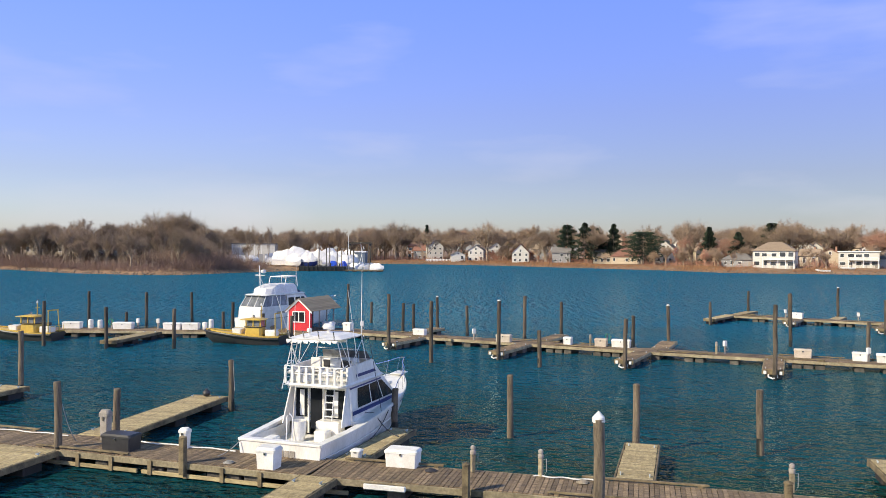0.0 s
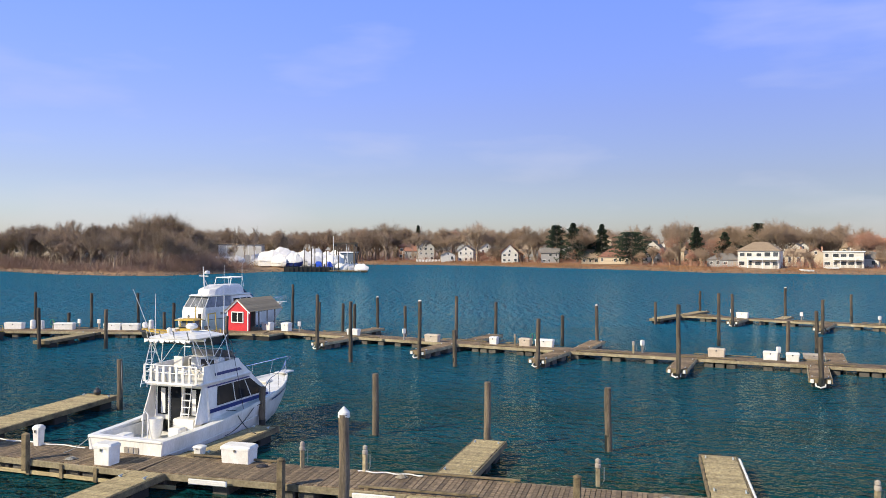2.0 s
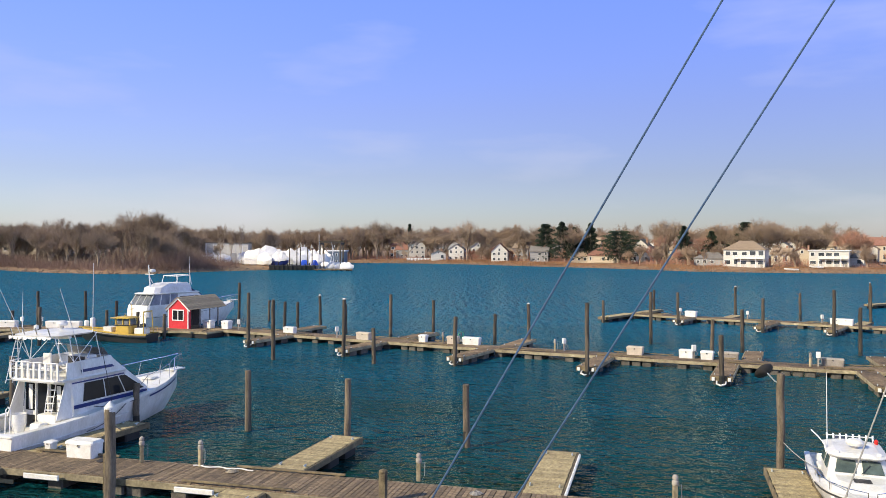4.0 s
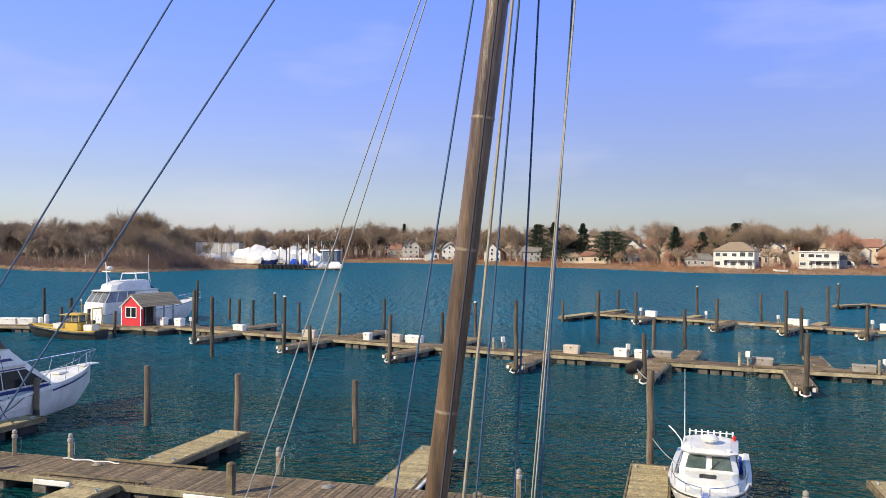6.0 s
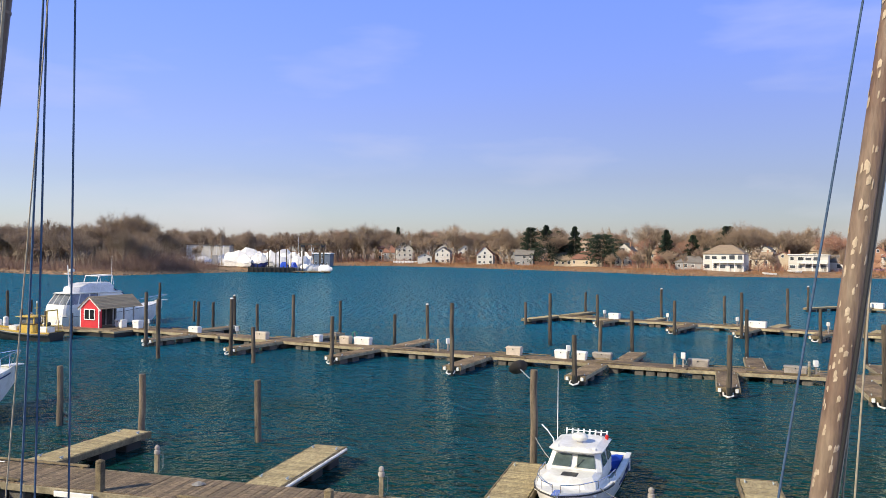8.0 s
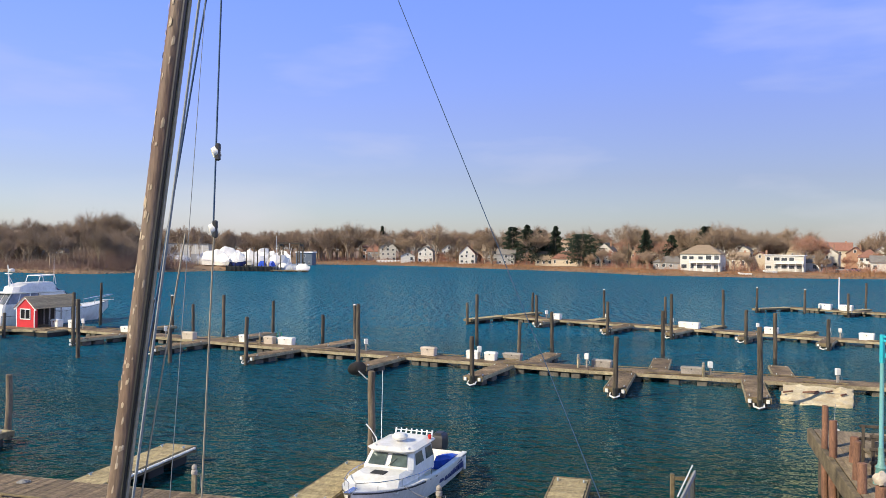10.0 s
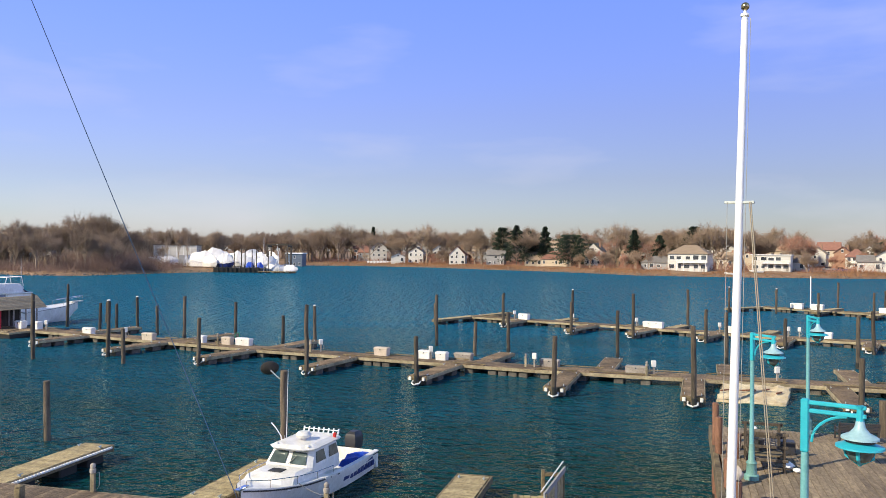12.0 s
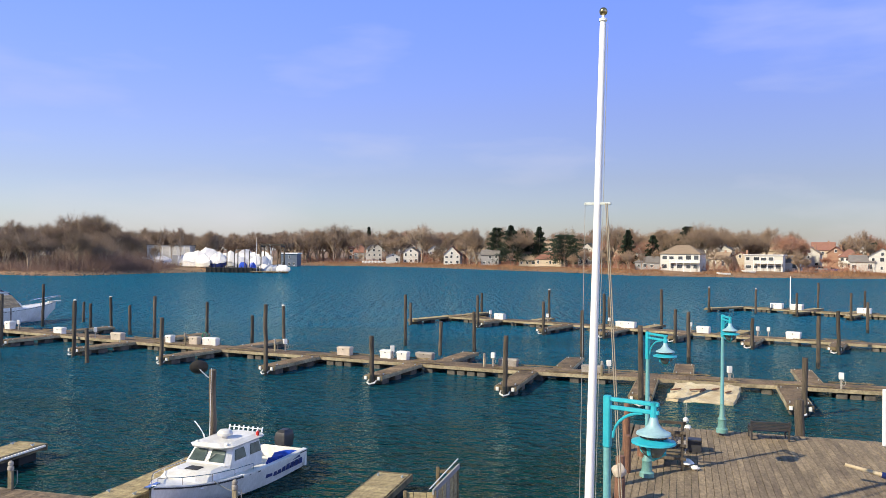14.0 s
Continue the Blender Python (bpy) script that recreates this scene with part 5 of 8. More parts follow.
rope((13.84, 6.97, 10.37), (13.32, 6.92, 9.47), 0.009, ROPE_BLUE, "taut blue-grey stay slanting down from the mast", 0, 11.5)
rope((14.76, 6.95, 10.36), (13.45, 6.84, 8.3), 0.009, ROPE_BLUE, "taut dark blue-grey stay slanting down from the mast", 0, 12)
rope((16.07, 6.5, 10.2), (14.74, 6.55, 6.37), 0.006, ROPE_WHITE, "thin pale halyard beside the mast")
rope((16.12, 6.46, 10.18), (15.02, 6.38, 6.59), 0.006, ROPE_WHITE, "thin pale halyard beside the mast")
rope((16.5, 6.18, 10.09), (16.25, 6.14, 8.41), 0.009, ROPE_BLUE, "blue-grey shroud beside the mast")
rope((16.69, 6.05, 10.09), (16.52, 6, 8.47), 0.010, ROPE_DARK, "dark shroud beside the mast")
rope((16.8, 6.41, 10.16), (16.45, 6.5, 6.25), 0.014, ROPE_TAN, "thick tan rope hanging along the mast")
rope((16.87, 6.87, 10.35), (16.72, 7.0, 8.41), 0.010, ROPE_BLUE, "blue-grey shroud beside the mast")
rope((17.02, 6.68, 10.26), (16.95, 6.75, 8.45), 0.009, ROPE_BLUE, "blue-grey shroud beside the mast")
rope((17.22, 5.74, 9.97), (16.99, 5.74, 6.79), 0.006, ROPE_WHITE, "thin pale halyard beside the mast")
rope((17.27, 6.26, 10.13), (16.98, 6.26, 6.39), 0.006, ROPE_TAN, "thin tan halyard beside the mast")
rope((17.29, 6.65, 10.25), (17.2, 6.8, 8.45), 0.009, ROPE_BLUE, "blue-grey shroud beside the mast")
rope((24.19, 6.98, 10.18), (24.14, 7.02, 8.65), 0.009, ROPE_BLUE, "grey halyard with blocks beside the mast", 8.65)
rope((24.22, 6.26, 10.27), (23.94, 5.87, 6.7), 0.012, ROPE_GREY, "pale grey halyard hanging beside the mast")
rope((24.3, 6.18, 9.81), (24.22, 5.91, 6.78), 0.003, ROPE_GREY, "thin pale line beside the mast")
rope((24.01, 6.91, 10.37), (23.71, 6.91, 8.47), 0.010, ROPE_BLUE, "blue-grey shroud beside the mast")
rope((24.13, 7.01, 8.0), (24.07, 7.05, 6.74), 0.009, ROPE_TAN, "tan rope below a block", 0, 8.65)
rope((23.91, 6.67, 8.01), (23.8, 6.59, 7.12), 0.008, ROPE_TAN, "tan rope beside the mast", 0, 8.6)
rope((26.03, 6.37, 10.54), (26.8, 6.43, 8.7), 0.004, ROPE_BLUE, "taut blue-grey stay slanting down", 0, 12)
for p in ((24.17, 6.99, 9.39), (24.14, 7.02, 8.65)):
    blk = thing("pulley_block", "white-cheeked rope block on a halyard", "pulley", pose(*p), "halyard blocks")
    part("cheek", Mesh().turn([(0.01, -0.04), (0.05, -0.035), (0.06, 0.0), (0.05, 0.035), (0.01, 0.04)], 14, m=pose(0, 0, 0, 0, 70, 25)), WHITE_OLD, blk, smooth=True)
    part("strap", Mesh().box(0.0, 0.05, -0.045, 0.0, -0.085, 0.085, c=0.012), DARK, blk)

# ---- flagpole ----
fp = thing("flagpole", "tall white painted flagpole with a yardarm and ball", "flagpole", pose(35.14, 15.68, PZ, 0, 1.2, 0))
FT = 13.34 - PZ
part("pole", Mesh().turn([(0.1, 0), (0.097, 1.0), (0.086, 4.5), (0.068, FT - 0.1), (0.056, FT)], 20), POLE, fp, smooth=True)
part("truck", Mesh().turn([(0.03, FT - 0.02), (0.085, FT), (0.085, FT + 0.05), (0.03, FT + 0.07), (0.03, FT + 0.12)], 14), POLE, fp)
part("ball", Mesh().turn([(0.085 * math.sin(math.pi * i / 10) + 0.001, FT + 0.2 - 0.085 * math.cos(math.pi * i / 10)) for i in range(11)], 16), BRASS, fp, "tarnished gold ball", True)
YA = 9.54 - PZ
part("yardarm", Mesh().box(-0.3, 0.3, -0.03, 0.03, YA - 0.03, YA + 0.03, m=pose(0, 0, 0, 0, 0, -35), c=0.01), GALV, fp)
for a, z0, z1 in ((0.09, 0.5, FT - 0.05), (-0.27, 0.6, YA)):
    part("halyard", Mesh().tube([(a * 0.9 + 0.04, -0.09, z0), (a, -0.08, z1)], 0.006, 5), ROPE_WHITE, fp)
for x0, x1 in ((0.27, 0.55), (0.22, 0.95)):
    part("halyard", Mesh().tube([(x0 * 0.6, -0.2, YA), (x0 + 0.3, -1.2, 0.1)], 0.012, 5), ROPE_TAN, fp)


# ---- pier lamps ----
def pier_lamp(m, turn):
    """A turquoise lamp with a double cross arm and a bell shade; the arm points along turn."""
    lp = thing("pier_lamp", "turquoise painted pier lamp with a double arm and bell shade", "street lamp", m, "pier lamps")
    H = 4.08
    a = pose(0, 0, 0, 0, 0, turn)
    part("base", Mesh().turn([(0.2, 0), (0.2, 0.12), (0.15, 0.16), (0.13, 0.42), (0.15, 0.46), (0.09, 0.55), (0.07, 1.0)], 14), TEAL_OLD, lp, "faded green cast base", True)
    part("post", Mesh().turn([(0.062, 1.0), (0.055, 3.3)], 14), TEAL_MID, lp, "dull blue-green post", True)
    part("upper_post", Mesh().box(-0.055, 0.055, -0.055, 0.055, 3.3, H, c=0.015), TEAL, lp)
    for z in (H - 0.17, H - 0.05):
        part("arm", Mesh().box(0.0, 0.8, -0.03, 0.03, z - 0.03, z + 0.03, m=a, c=0.01), TEAL, lp)
    part("brace", Mesh().tube([a @ Vector((0.09 + 0.5 * (1 - math.cos(w)), 0, H - 0.62 + 0.42 * math.sin(w))) for w in np.linspace(0, 1.5, 8)], 0.022, 6), TEAL, lp)
    part("stem", Mesh().turn([(0.045, -0.34), (0.06, -0.3), (0.045, -0.05), (0.06, 0.0)], 10, m=a @ pose(0.72, 0, H - 0.02)), TEAL, lp)
    # the sunlit paleness of the top tier is put into its colour
    part("upper_shade", Mesh().turn([(0.05, -0.22), (0.075, -0.33), (0.13, -0.4), (0.245, -0.46), (0.25, -0.485), (0.15, -0.485), (0.15, -0.51)], 24, m=a @ pose(0.72, 0, H)), TEAL_PALE, lp, "pale upper shade with sunlight put into its colour", True)
    sh = part("shade", Mesh().turn([(0.15, -0.51), (0.16, -0.53), (0.315, -0.585), (0.32, -0.61), (0.19, -0.62)], 24, m=a @ pose(0.72, 0, H)), TEAL, lp, "wide turquoise lower shade", True)
    part("bowl", Mesh().turn([(0.19, -0.62), (0.185, -0.7), (0.14, -0.78), (0.06, -0.82), (0.01, -0.83)], 20, m=a @ pose(0.72, 0, H)), LENS, sh, "greenish glass bowl", True)
    part("cage", Mesh().tube([a @ Vector((0.72 + 0.2, 0, H - 0.62)), a @ Vector((0.72 + 0.17, 0, H - 0.74)), a @ Vector((0.72, 0, H - 0.85)), a @ Vector((0.72 - 0.17, 0, H - 0.74)), a @ Vector((0.72 - 0.2, 0, H - 0.62))], 0.03, 6), TEAL, sh)
    part("cage", Mesh().tube([a @ Vector((0.72 + dx, dy, H - 0.62 - dz)) for dx, dy, dz in ((0, 0.2, 0), (0, 0.17, 0.12), (0, 0, 0.23), (0, -0.17, 0.12), (0, -0.2, 0))], 0.03, 6), TEAL, sh)
    # solid dark ring in place of the shadowed gap
    part("gap_ring", Mesh().turn([(0.2, -0.49), (0.2, -0.525)], 20, m=a @ pose(0.72, 0, H)), DARK, lp, "dark ring standing in for the shadow between the shades")
    return lp


lamp = pier_lamp(pose(37.68, 21.6, PZ), 0)
lamp.matrix_basis = pose(37.57, 21.6, PZ, 0, 0, -62)
copy_thing(lamp, pose(41.22, 26.88, PZ + 0.1, 0, 0, -88))
copy_thing(lamp, pose(34.82, 11.16, PZ + 0.08, 0, 0, -33))


# ---- pier furniture ----
def bench(m):
    b_ = thing("bench", "black metal slatted park bench on the pier", "bench", m)
    w = 1.3
    for i in range(5):
        part("slat", Mesh().box(0, w, -0.12 - i * 0.1, -0.04 - i * 0.1, 0.43, 0.46, c=0.006), BENCH, b_)
    for i in range(6):
        part("slat", Mesh().box(0, w, 0.0 + i * 0.014, 0.03 + i * 0.014, 0.5 + i * 0.075, 0.56 + i * 0.075, c=0.006), BENCH, b_)
    for x in (0.03, w - 0.08):
        part("leg", Mesh().box(x, x + 0.05, -0.55, -0.5, 0, 0.62).box(x, x + 0.05, -0.05, 0.05, 0, 0.95).box(x, x + 0.05, -0.55, 0.02, 0.6, 0.64).box(x, x + 0.05, -0.55, 0.02, 0.38, 0.43), BENCH, b_)
    return b_


bench(pose(43.26, 26.1, PZ, 0, 0, 172) @ Matrix.Diagonal((1, 1, 0.7, 1)))
ch = thing("deck_chair", "small weathered wooden slatted chair on the pier", "chair", pose(38.88, 24.36, PZ, 0, 0, -14) @ Matrix.Diagonal((0.9, 0.9, 0.74, 1)))
for i in range(5):
    part("slat", Mesh().box(0.02 + i * 0.1, 0.1 + i * 0.1, 0.0, 0.03, 0.35, 0.9, c=0.005), GREY_BOX, ch)
part("seat", Mesh().box(0, 0.52, 0.03, 0.5, 0.36, 0.41, c=0.01), GREY_BOX, ch)
for x in (0, 0.47):
    for y in (0.0, 0.45):
        part("leg", Mesh().box(x, x + 0.05, y, y + 0.05, 0, 0.6 if y else 0.4), GREY_BOX, ch)
bx = thing("planter_box", "dark square box on the pier", "box", pose(39.42, 24.42, PZ, 0, 0, -14), mesh=Mesh().box(0, 0.42, 0, 0.42, 0, 0.4, c=0.02), material=DARK)
# tall pilings standing along the pier's side
for x, y, z, r in [(37.72, 25.44, 3.6, 0.1), (37.5, 24.36, 3.36, 0.12), (37.84, 23.88, 3, 0.12), (37.1, 21.96, 3.3, 0.1), (36.66, 20.76, 3, 0.12)]:
    piling(x, y, z, r, label="rust-brown piling standing along the pier edge", material=RUST_PILE)
piling(44.06, 27.36, 3.42, 0.16, label="thick weathered piling beside the pier", material=PILE_GREY)

rk = thing("pier_rack", "dark weathered timber rack of bars on the pier edge", "rack", pose(37.75, 22.5, PZ, 0, 0, -14))
for x in (0.0, 0.95):
    for y in (0.0, 1.3):
        part("post", Mesh().box(x, x + 0.08, y, y + 0.08, 0, 1.15, c=0.01), PILE, rk)
for z in (0.3, 0.68, 1.05):
    part("bar", Mesh().box(-0.06, 1.1, -0.03, 0.02, z, z + 0.09, c=0.01), PILE, rk)
    part("bar", Mesh().box(-0.06, 1.1, 1.36, 1.41, z, z + 0.09, c=0.01), PILE, rk)
part("shelf", Mesh().box(0.02, 1.0, 0.09, 1.28, 0.42, 0.46, c=0.01), BEAM, rk)
part("bucket", Mesh().turn([(0.13, 0.46), (0.17, 0.8), (0.15, 0.8), (0.12, 0.5)], 12, cx=0.35, cy=0.6), DARK, rk)
part("rope_heap", Mesh().tube([(0.7 + 0.15 * math.cos(w), 0.8 + 0.15 * math.sin(w), 0.47 + 0.012 * w) for w in np.linspace(0, 20, 50)], 0.02, 5), ROPE_DARK, rk)
r9 = random.Random(9)
for x, y, q in ((39.0, 22.8, 0.15), (39.12, 22.35, 0.1)):
    bag = [[(q * p * math.cos(w) * r9.uniform(0.75, 1.25), q * p * math.sin(w) * r9.uniform(0.75, 1.25), q * 0.4 * k + r9.uniform(0, 0.03)) for w in (math.tau * i / 11 for i in range(11))] for k, p in enumerate((0.9, 1.2, 1.0, 0.4))]
    thing("plastic_bag", "crumpled white plastic bag lying on the pier boards", "bag", pose(x, y, PZ + 0.01), "plastic bags", mesh=Mesh().loft(bag), material=WHITE_OLD, smooth=True)

# ---- loose things on the docks ----
BOX_SHAPES = {}


def dock_box(x, y, turn, w=1.25, d=0.62, h=0.55, material=None, label="white fibreglass dock box with a lid", z=DECK):
    """A dock box with an overhanging, sloped lid."""
    key = (w, d, h, material)
    if key not in BOX_SHAPES:
        mt = material or WHITE_OLD
        BOX_SHAPES[key] = [Mesh().loft([rect_ring(-w / 2 + 0.05, w / 2 - 0.05, -d / 2 + 0.04, d / 2 - 0.04, 0, 0.04), rect_ring(-w / 2 + 0.02, w / 2 - 0.02, -d / 2 + 0.02, d / 2 - 0.02, h * 0.78, 0.05)]).data("body", mt),
                           Mesh().loft([rect_ring(-w / 2, w / 2, -d / 2, d / 2, h * 0.78, 0.04), rect_ring(-w / 2, w / 2, -d / 2, d / 2, h * 0.9, 0.05), rect_ring(-w / 2 + 0.06, w / 2 - 0.06, -d / 2 + 0.06, d / 2 - 0.06, h, 0.06)]).data("lid", mt),
                           Mesh().box(-0.04, 0.04, -d / 2 - 0.02, -d / 2 + 0.01, h * 0.66, h * 0.8, c=0.005).data("latch", CHROME)]
    r = thing("dock_box", label, "dock box", pose(x, y, z, 0, 0, turn), "dock boxes")
    for nm, me in zip(("body", "lid", "latch"), BOX_SHAPES[key]):
        part(nm, me, None, r, "small metal latch" if nm == "latch" else "")
    return r


PED_SHAPES = {}


def pedestal(x, y, z=DECK, kind="post"):
    """A shore power post: timber with a lamp head, or a white cabinet."""
    if kind not in PED_SHAPES:
        if kind == "post":
            PED_SHAPES[kind] = [("post", Mesh().box(-0.07, 0.07, -0.07, 0.07, 0, 0.62, c=0.015), EDGE), ("head", Mesh().turn([(0.07, 0.6), (0.1, 0.64), (0.1, 0.74), (0.06, 0.77), (0.085, 0.8), (0.085, 0.88), (0.03, 0.93)], 12), GREY_BOX),
                                ("cord", Mesh().tube([(0.1, 0, 0.6), (0.2, 0.02, 0.62), (0.2, 0.02, 0.2), (0.12, 0, 0.05)], 0.012, 6), ROPE_WHITE)]
        else:
            PED_SHAPES[kind] = [("post", Mesh().box(-0.05, 0.05, -0.05, 0.05, 0, 0.6), GREY_BOX), ("meter_box", Mesh().box(-0.14, 0.14, -0.1, 0.1, 0.55, 0.95, c=0.02), WHITE_OLD),
                                ("hose", Mesh().tube([(0.12 + 0.1 * math.cos(w), -0.1, 0.35 + 0.16 * math.sin(w)) for w in np.linspace(0, 6.2, 14)], 0.016, 5), GREY_BOX)]
        PED_SHAPES[kind] = [(nm, me.data(nm, mt, True)) for nm, me, mt in PED_SHAPES[kind]]
    r = thing("power_pedestal", "slim dock power post with a grey head and white cord" if kind == "post" else "white power meter box on a short post", "power post", pose(x, y, z, 0, 0, random.Random(int(x * 9 + y)).uniform(-30, 30)), "dock power posts")
    for nm, me in PED_SHAPES[kind]:
        part(nm, me, None, r)
    return r


def timber_post(x, y, h, z=DECK - 0.4):
    me = Mesh().box(-0.11, 0.11, -0.11, 0.11, 0, h - 0.06, c=0.02).turn([(0.14, h - 0.06), (0.14, h - 0.02), (0.03, h + 0.03)], 8)
    return thing("bollard_post", "square weathered timber post bolted to the dock edge", "post", pose(x, y, z, 0, 0, -11), "dock edge posts", mesh=me, material=BEAM)


NEAR_TURN = -11.4
dock_box(-7.56, 27.54, -14, 0.78, 0.62, 0.75, label="square white dock box with a lid")
dock_box(-2.94, 28.14, -12, 1.2, 0.7, 0.62)
dock_box(-4.74, 29.04, -14, 0.42, 0.4, 0.32, label="small white step box beside the boat")
dock_box(-13.8, 29.58, -14, 1.35, 0.75, 0.62, DARK, "dark brown dock box with a lid")
dock_box(-11.46, 29.88, -14, 0.4, 0.36, 0.78, label="tall narrow white dock cabinet")
dock_box(-15.06, 30.9, -14, 0.45, 0.35, 1.2, GREY_BOX, "tall grey electrical cabinet")
for x, y in ((-0.48, 27.48), (9.6, 25.98), (17.52, 24.12), (1.8, 27.12), (25.44, 22.68)):
    pedestal(x, y)
for x, y, h in ((-0.66, 25.32, 1.3), (8.7, 23.88, 1.35), (16.32, 22.08, 1.2), (-10.74, 27.84, 1.35), (25.8, 20.64, 1.1)):
    timber_post(x, y, h)
# white fender boards on the near edge
for x, y in ((-4.02, 26.22), (1.74, 25.08), (7.2, 24)):
    thing("fender_board", "white plastic bumper fixed along the dock edge", "bumper", pose(x, y, DECK - 0.24, 0, 0, NEAR_TURN), "dock bumpers", mesh=Mesh().box(0, 1.45, -0.13, -0.05, 0, 0.2, c=0.03), material=WHITE_OLD)
# boxes and power posts on the middle dock
for x, y, w in ((-5.88, 69.12, 1.2), (10.5, 62.7, 1.5), (6.5, 64.08, 0.7), (27.12, 55.92, 0.9), (25.85, 56.6, 1.0)):
    dock_box(x, y, -22, w, 0.6, 0.6)
for x, y, w in ((1.4, 65.3, 1.3), (9.0, 63.1, 1.0), (22.5, 57.9, 1.2)):
    dock_box(x, y, -22, w, 0.6, 0.62, TAN_BOX, "faded tan dock box with a lid")
for x, y in ((28.68, 56.28), (34.68, 53.64), (40.08, 51.12)):
    dock_box(x, y, -20, 1.4, 0.6, 0.5, GREY_BOX, "weathered grey dock box on the dock")
for x, w in ((-38.8, 1.8), (-33.9, 1.9), (-29.2, 1.7), (-27.45, 1.6)):
    dock_box(x, 72.1, 0, w, 0.7, 0.62)
for x, h in ((-37.1, 0.85), (-36.2, 0.8), (-26.2, 0.7), (-25.6, 0.95)):
    thing("drum", "white plastic drum standing on the dock", "drum", pose(x, 72.2, DECK), "dock drums", mesh=Mesh().turn([(0.2, 0), (0.23, 0.04), (0.23, h * 0.33), (0.24, h * 0.35), (0.23, h * 0.38), (0.23, h - 0.08), (0.16, h), (0.03, h + 0.01)], 12), material=WHITE_OLD, smooth=True)
for x, y in ((17.52, 59.52), (26.28, 56.28), (33.6, 53.28), (41.04, 50.4), (48.12, 48.48), (54, 46.56), (-1.08, 66.24), (-11.4, 71.76), (-30.72, 72.36), (-32.64, 72.36)):
    pedestal(x, y, kind="meter")
for x, y in ((16.8, 59.16), (33, 53.04), (40.56, 50.16), (8.16, 63.12)):
    pedestal(x, y)
for x, y in ((34.8, 90.84), (48.24, 82.32), (54.72, 78.24), (61.8, 73.92), (47.52, 82.8)):
    dock_box(x, y, -33, 1.3, 0.7, 0.65)
for x, y in ((33.72, 91.32), (40.08, 87.72), (46.32, 83.52), (53.64, 78.96), (59.04, 75.48), (59.88, 75)):
    pedestal(x, y, kind="meter")
for x, y in ((75, 114.24), (77.04, 112.32), (83.28, 105.84)):
    dock_box(x, y, -40, 1.7, 0.9, 0.8)
# green hose reel on the middle dock
for x, y in ((9.6, 63.9), (-35.1, 72.2)):
    hr = thing("hose_reel", "green coiled garden hose on a post", "hose", pose(x, y, DECK), "hoses")
    part("post", Mesh().box(-0.05, 0.05, -0.05, 0.05, 0, 0.9), GREY_BOX, hr)
    part("coil", Mesh().tube([(0.2 * math.cos(w), -0.1 - 0.004 * w, 0.65 + 0.26 * math.sin(w)) for w in np.linspace(0, 25, 60)], 0.025, 5), GREEN, hr)
# sunken white float platform beside the middle dock
fl = thing("float_platform", "stained cream foam float half sunk against the dock", "float", pose(43.4, 44.9, 0.0, 0, 0, -17))
r5 = random.Random(5)
ring_rows = []
for j in range(8):
    v = j / 7
    ring_rows.append([(i * 0.31 + 0.35 * v + r5.uniform(-0.07, 0.07), v * 3.1 + r5.uniform(-0.12, 0.12), 0.1 + 0.5 * v + r5.uniform(-0.05, 0.05) + (0.06 if (i // 2) % 2 else 0)) for i in range(13)])
slab_ = Mesh().loft([row + [(p[0], p[1], p[2] - 0.3) for p in reversed(row)] for row in ring_rows])
part("slab", slab_, CONCRETE, fl)
for x, y, ln, tn in ((0.5, 1.4, 0.7, 35), (1.7, 1.6, 0.9, 15), (2.0, 1.5, 0.6, 60), (2.7, 1.9, 0.5, 40), (3.4, 1.5, 0.5, 50)):
    part("rust_bar", Mesh().box(-ln / 2, ln / 2, -0.05, 0.05, 0, 0.08, m=pose(x, y, 0.22 + 0.16 * y, 0, -4, tn), c=0.02), RUST, fl, "rusty iron bar on the float")

# ---- gangway gate and satellite dish ----
gt = thing("gangway_gate", "weathered board gate and sloping side panel on the dock", "gate", pose(31.0, 19.5, DECK) @ Matrix.Diagonal((1, 1, 0.89, 1)))
for i in range(4):
    part("board", Mesh().box(i * 0.17, i * 0.17 + 0.16, 0, 0.03, 0.05, 1.86 + 0.01 * (i % 2), c=0.006), WOOD_PALE, gt)
part("cross_bar", Mesh().box(0, 0.68, 0.03, 0.08, 0.5, 0.62).box(0, 0.68, 0.03, 0.08, 1.5, 1.62), BEAM, gt)
side = pose(0.69, 0.0, 0, 0, 0, 61)
for i in range(6):
    part("side_board", Mesh().box(i * 0.19 + 0.03, i * 0.19 + 0.2, -0.02, 0.01, 0.05, 1.88 + 0.066 * i, m=side, c=0.006), WOOD_PALE if i % 3 else GREY_BOX, gt)
part("top_board", Mesh().add([side @ Vector(p) for p in ((-0.08, -0.05, 1.83), (1.22, -0.05, 2.26), (1.22, 0.0, 2.26), (-0.08, 0.0, 1.83), (-0.08, -0.05, 1.98), (1.22, -0.05, 2.41), (1.22, 0.0, 2.41), (-0.08, 0.0, 1.98))], [(0, 1, 2, 3), (4, 7, 6, 5), (0, 4, 5, 1), (1, 5, 6, 2), (2, 6, 7, 3), (3, 7, 4, 0)]), HOUSE_GREY, gt, "slate-grey sloping board")
part("handrail", Mesh().tube([side @ Vector((-0.1, 0.06, 2.0)), side @ Vector((1.3, 0.06, 2.52))], 0.02, 6), WHITE_OLD, gt, "thin white handrail")
for x, y, h in ((-0.1, 0.0, 1.9), (0.66, -0.02, 1.95), (0.68, 1.1, 2.28), (1.2, 1.05, 2.3)):
    part("post", Mesh().box(x, x + 0.1, y - 0.05, y + 0.05, 0, h, c=0.012), BEAM, gt)
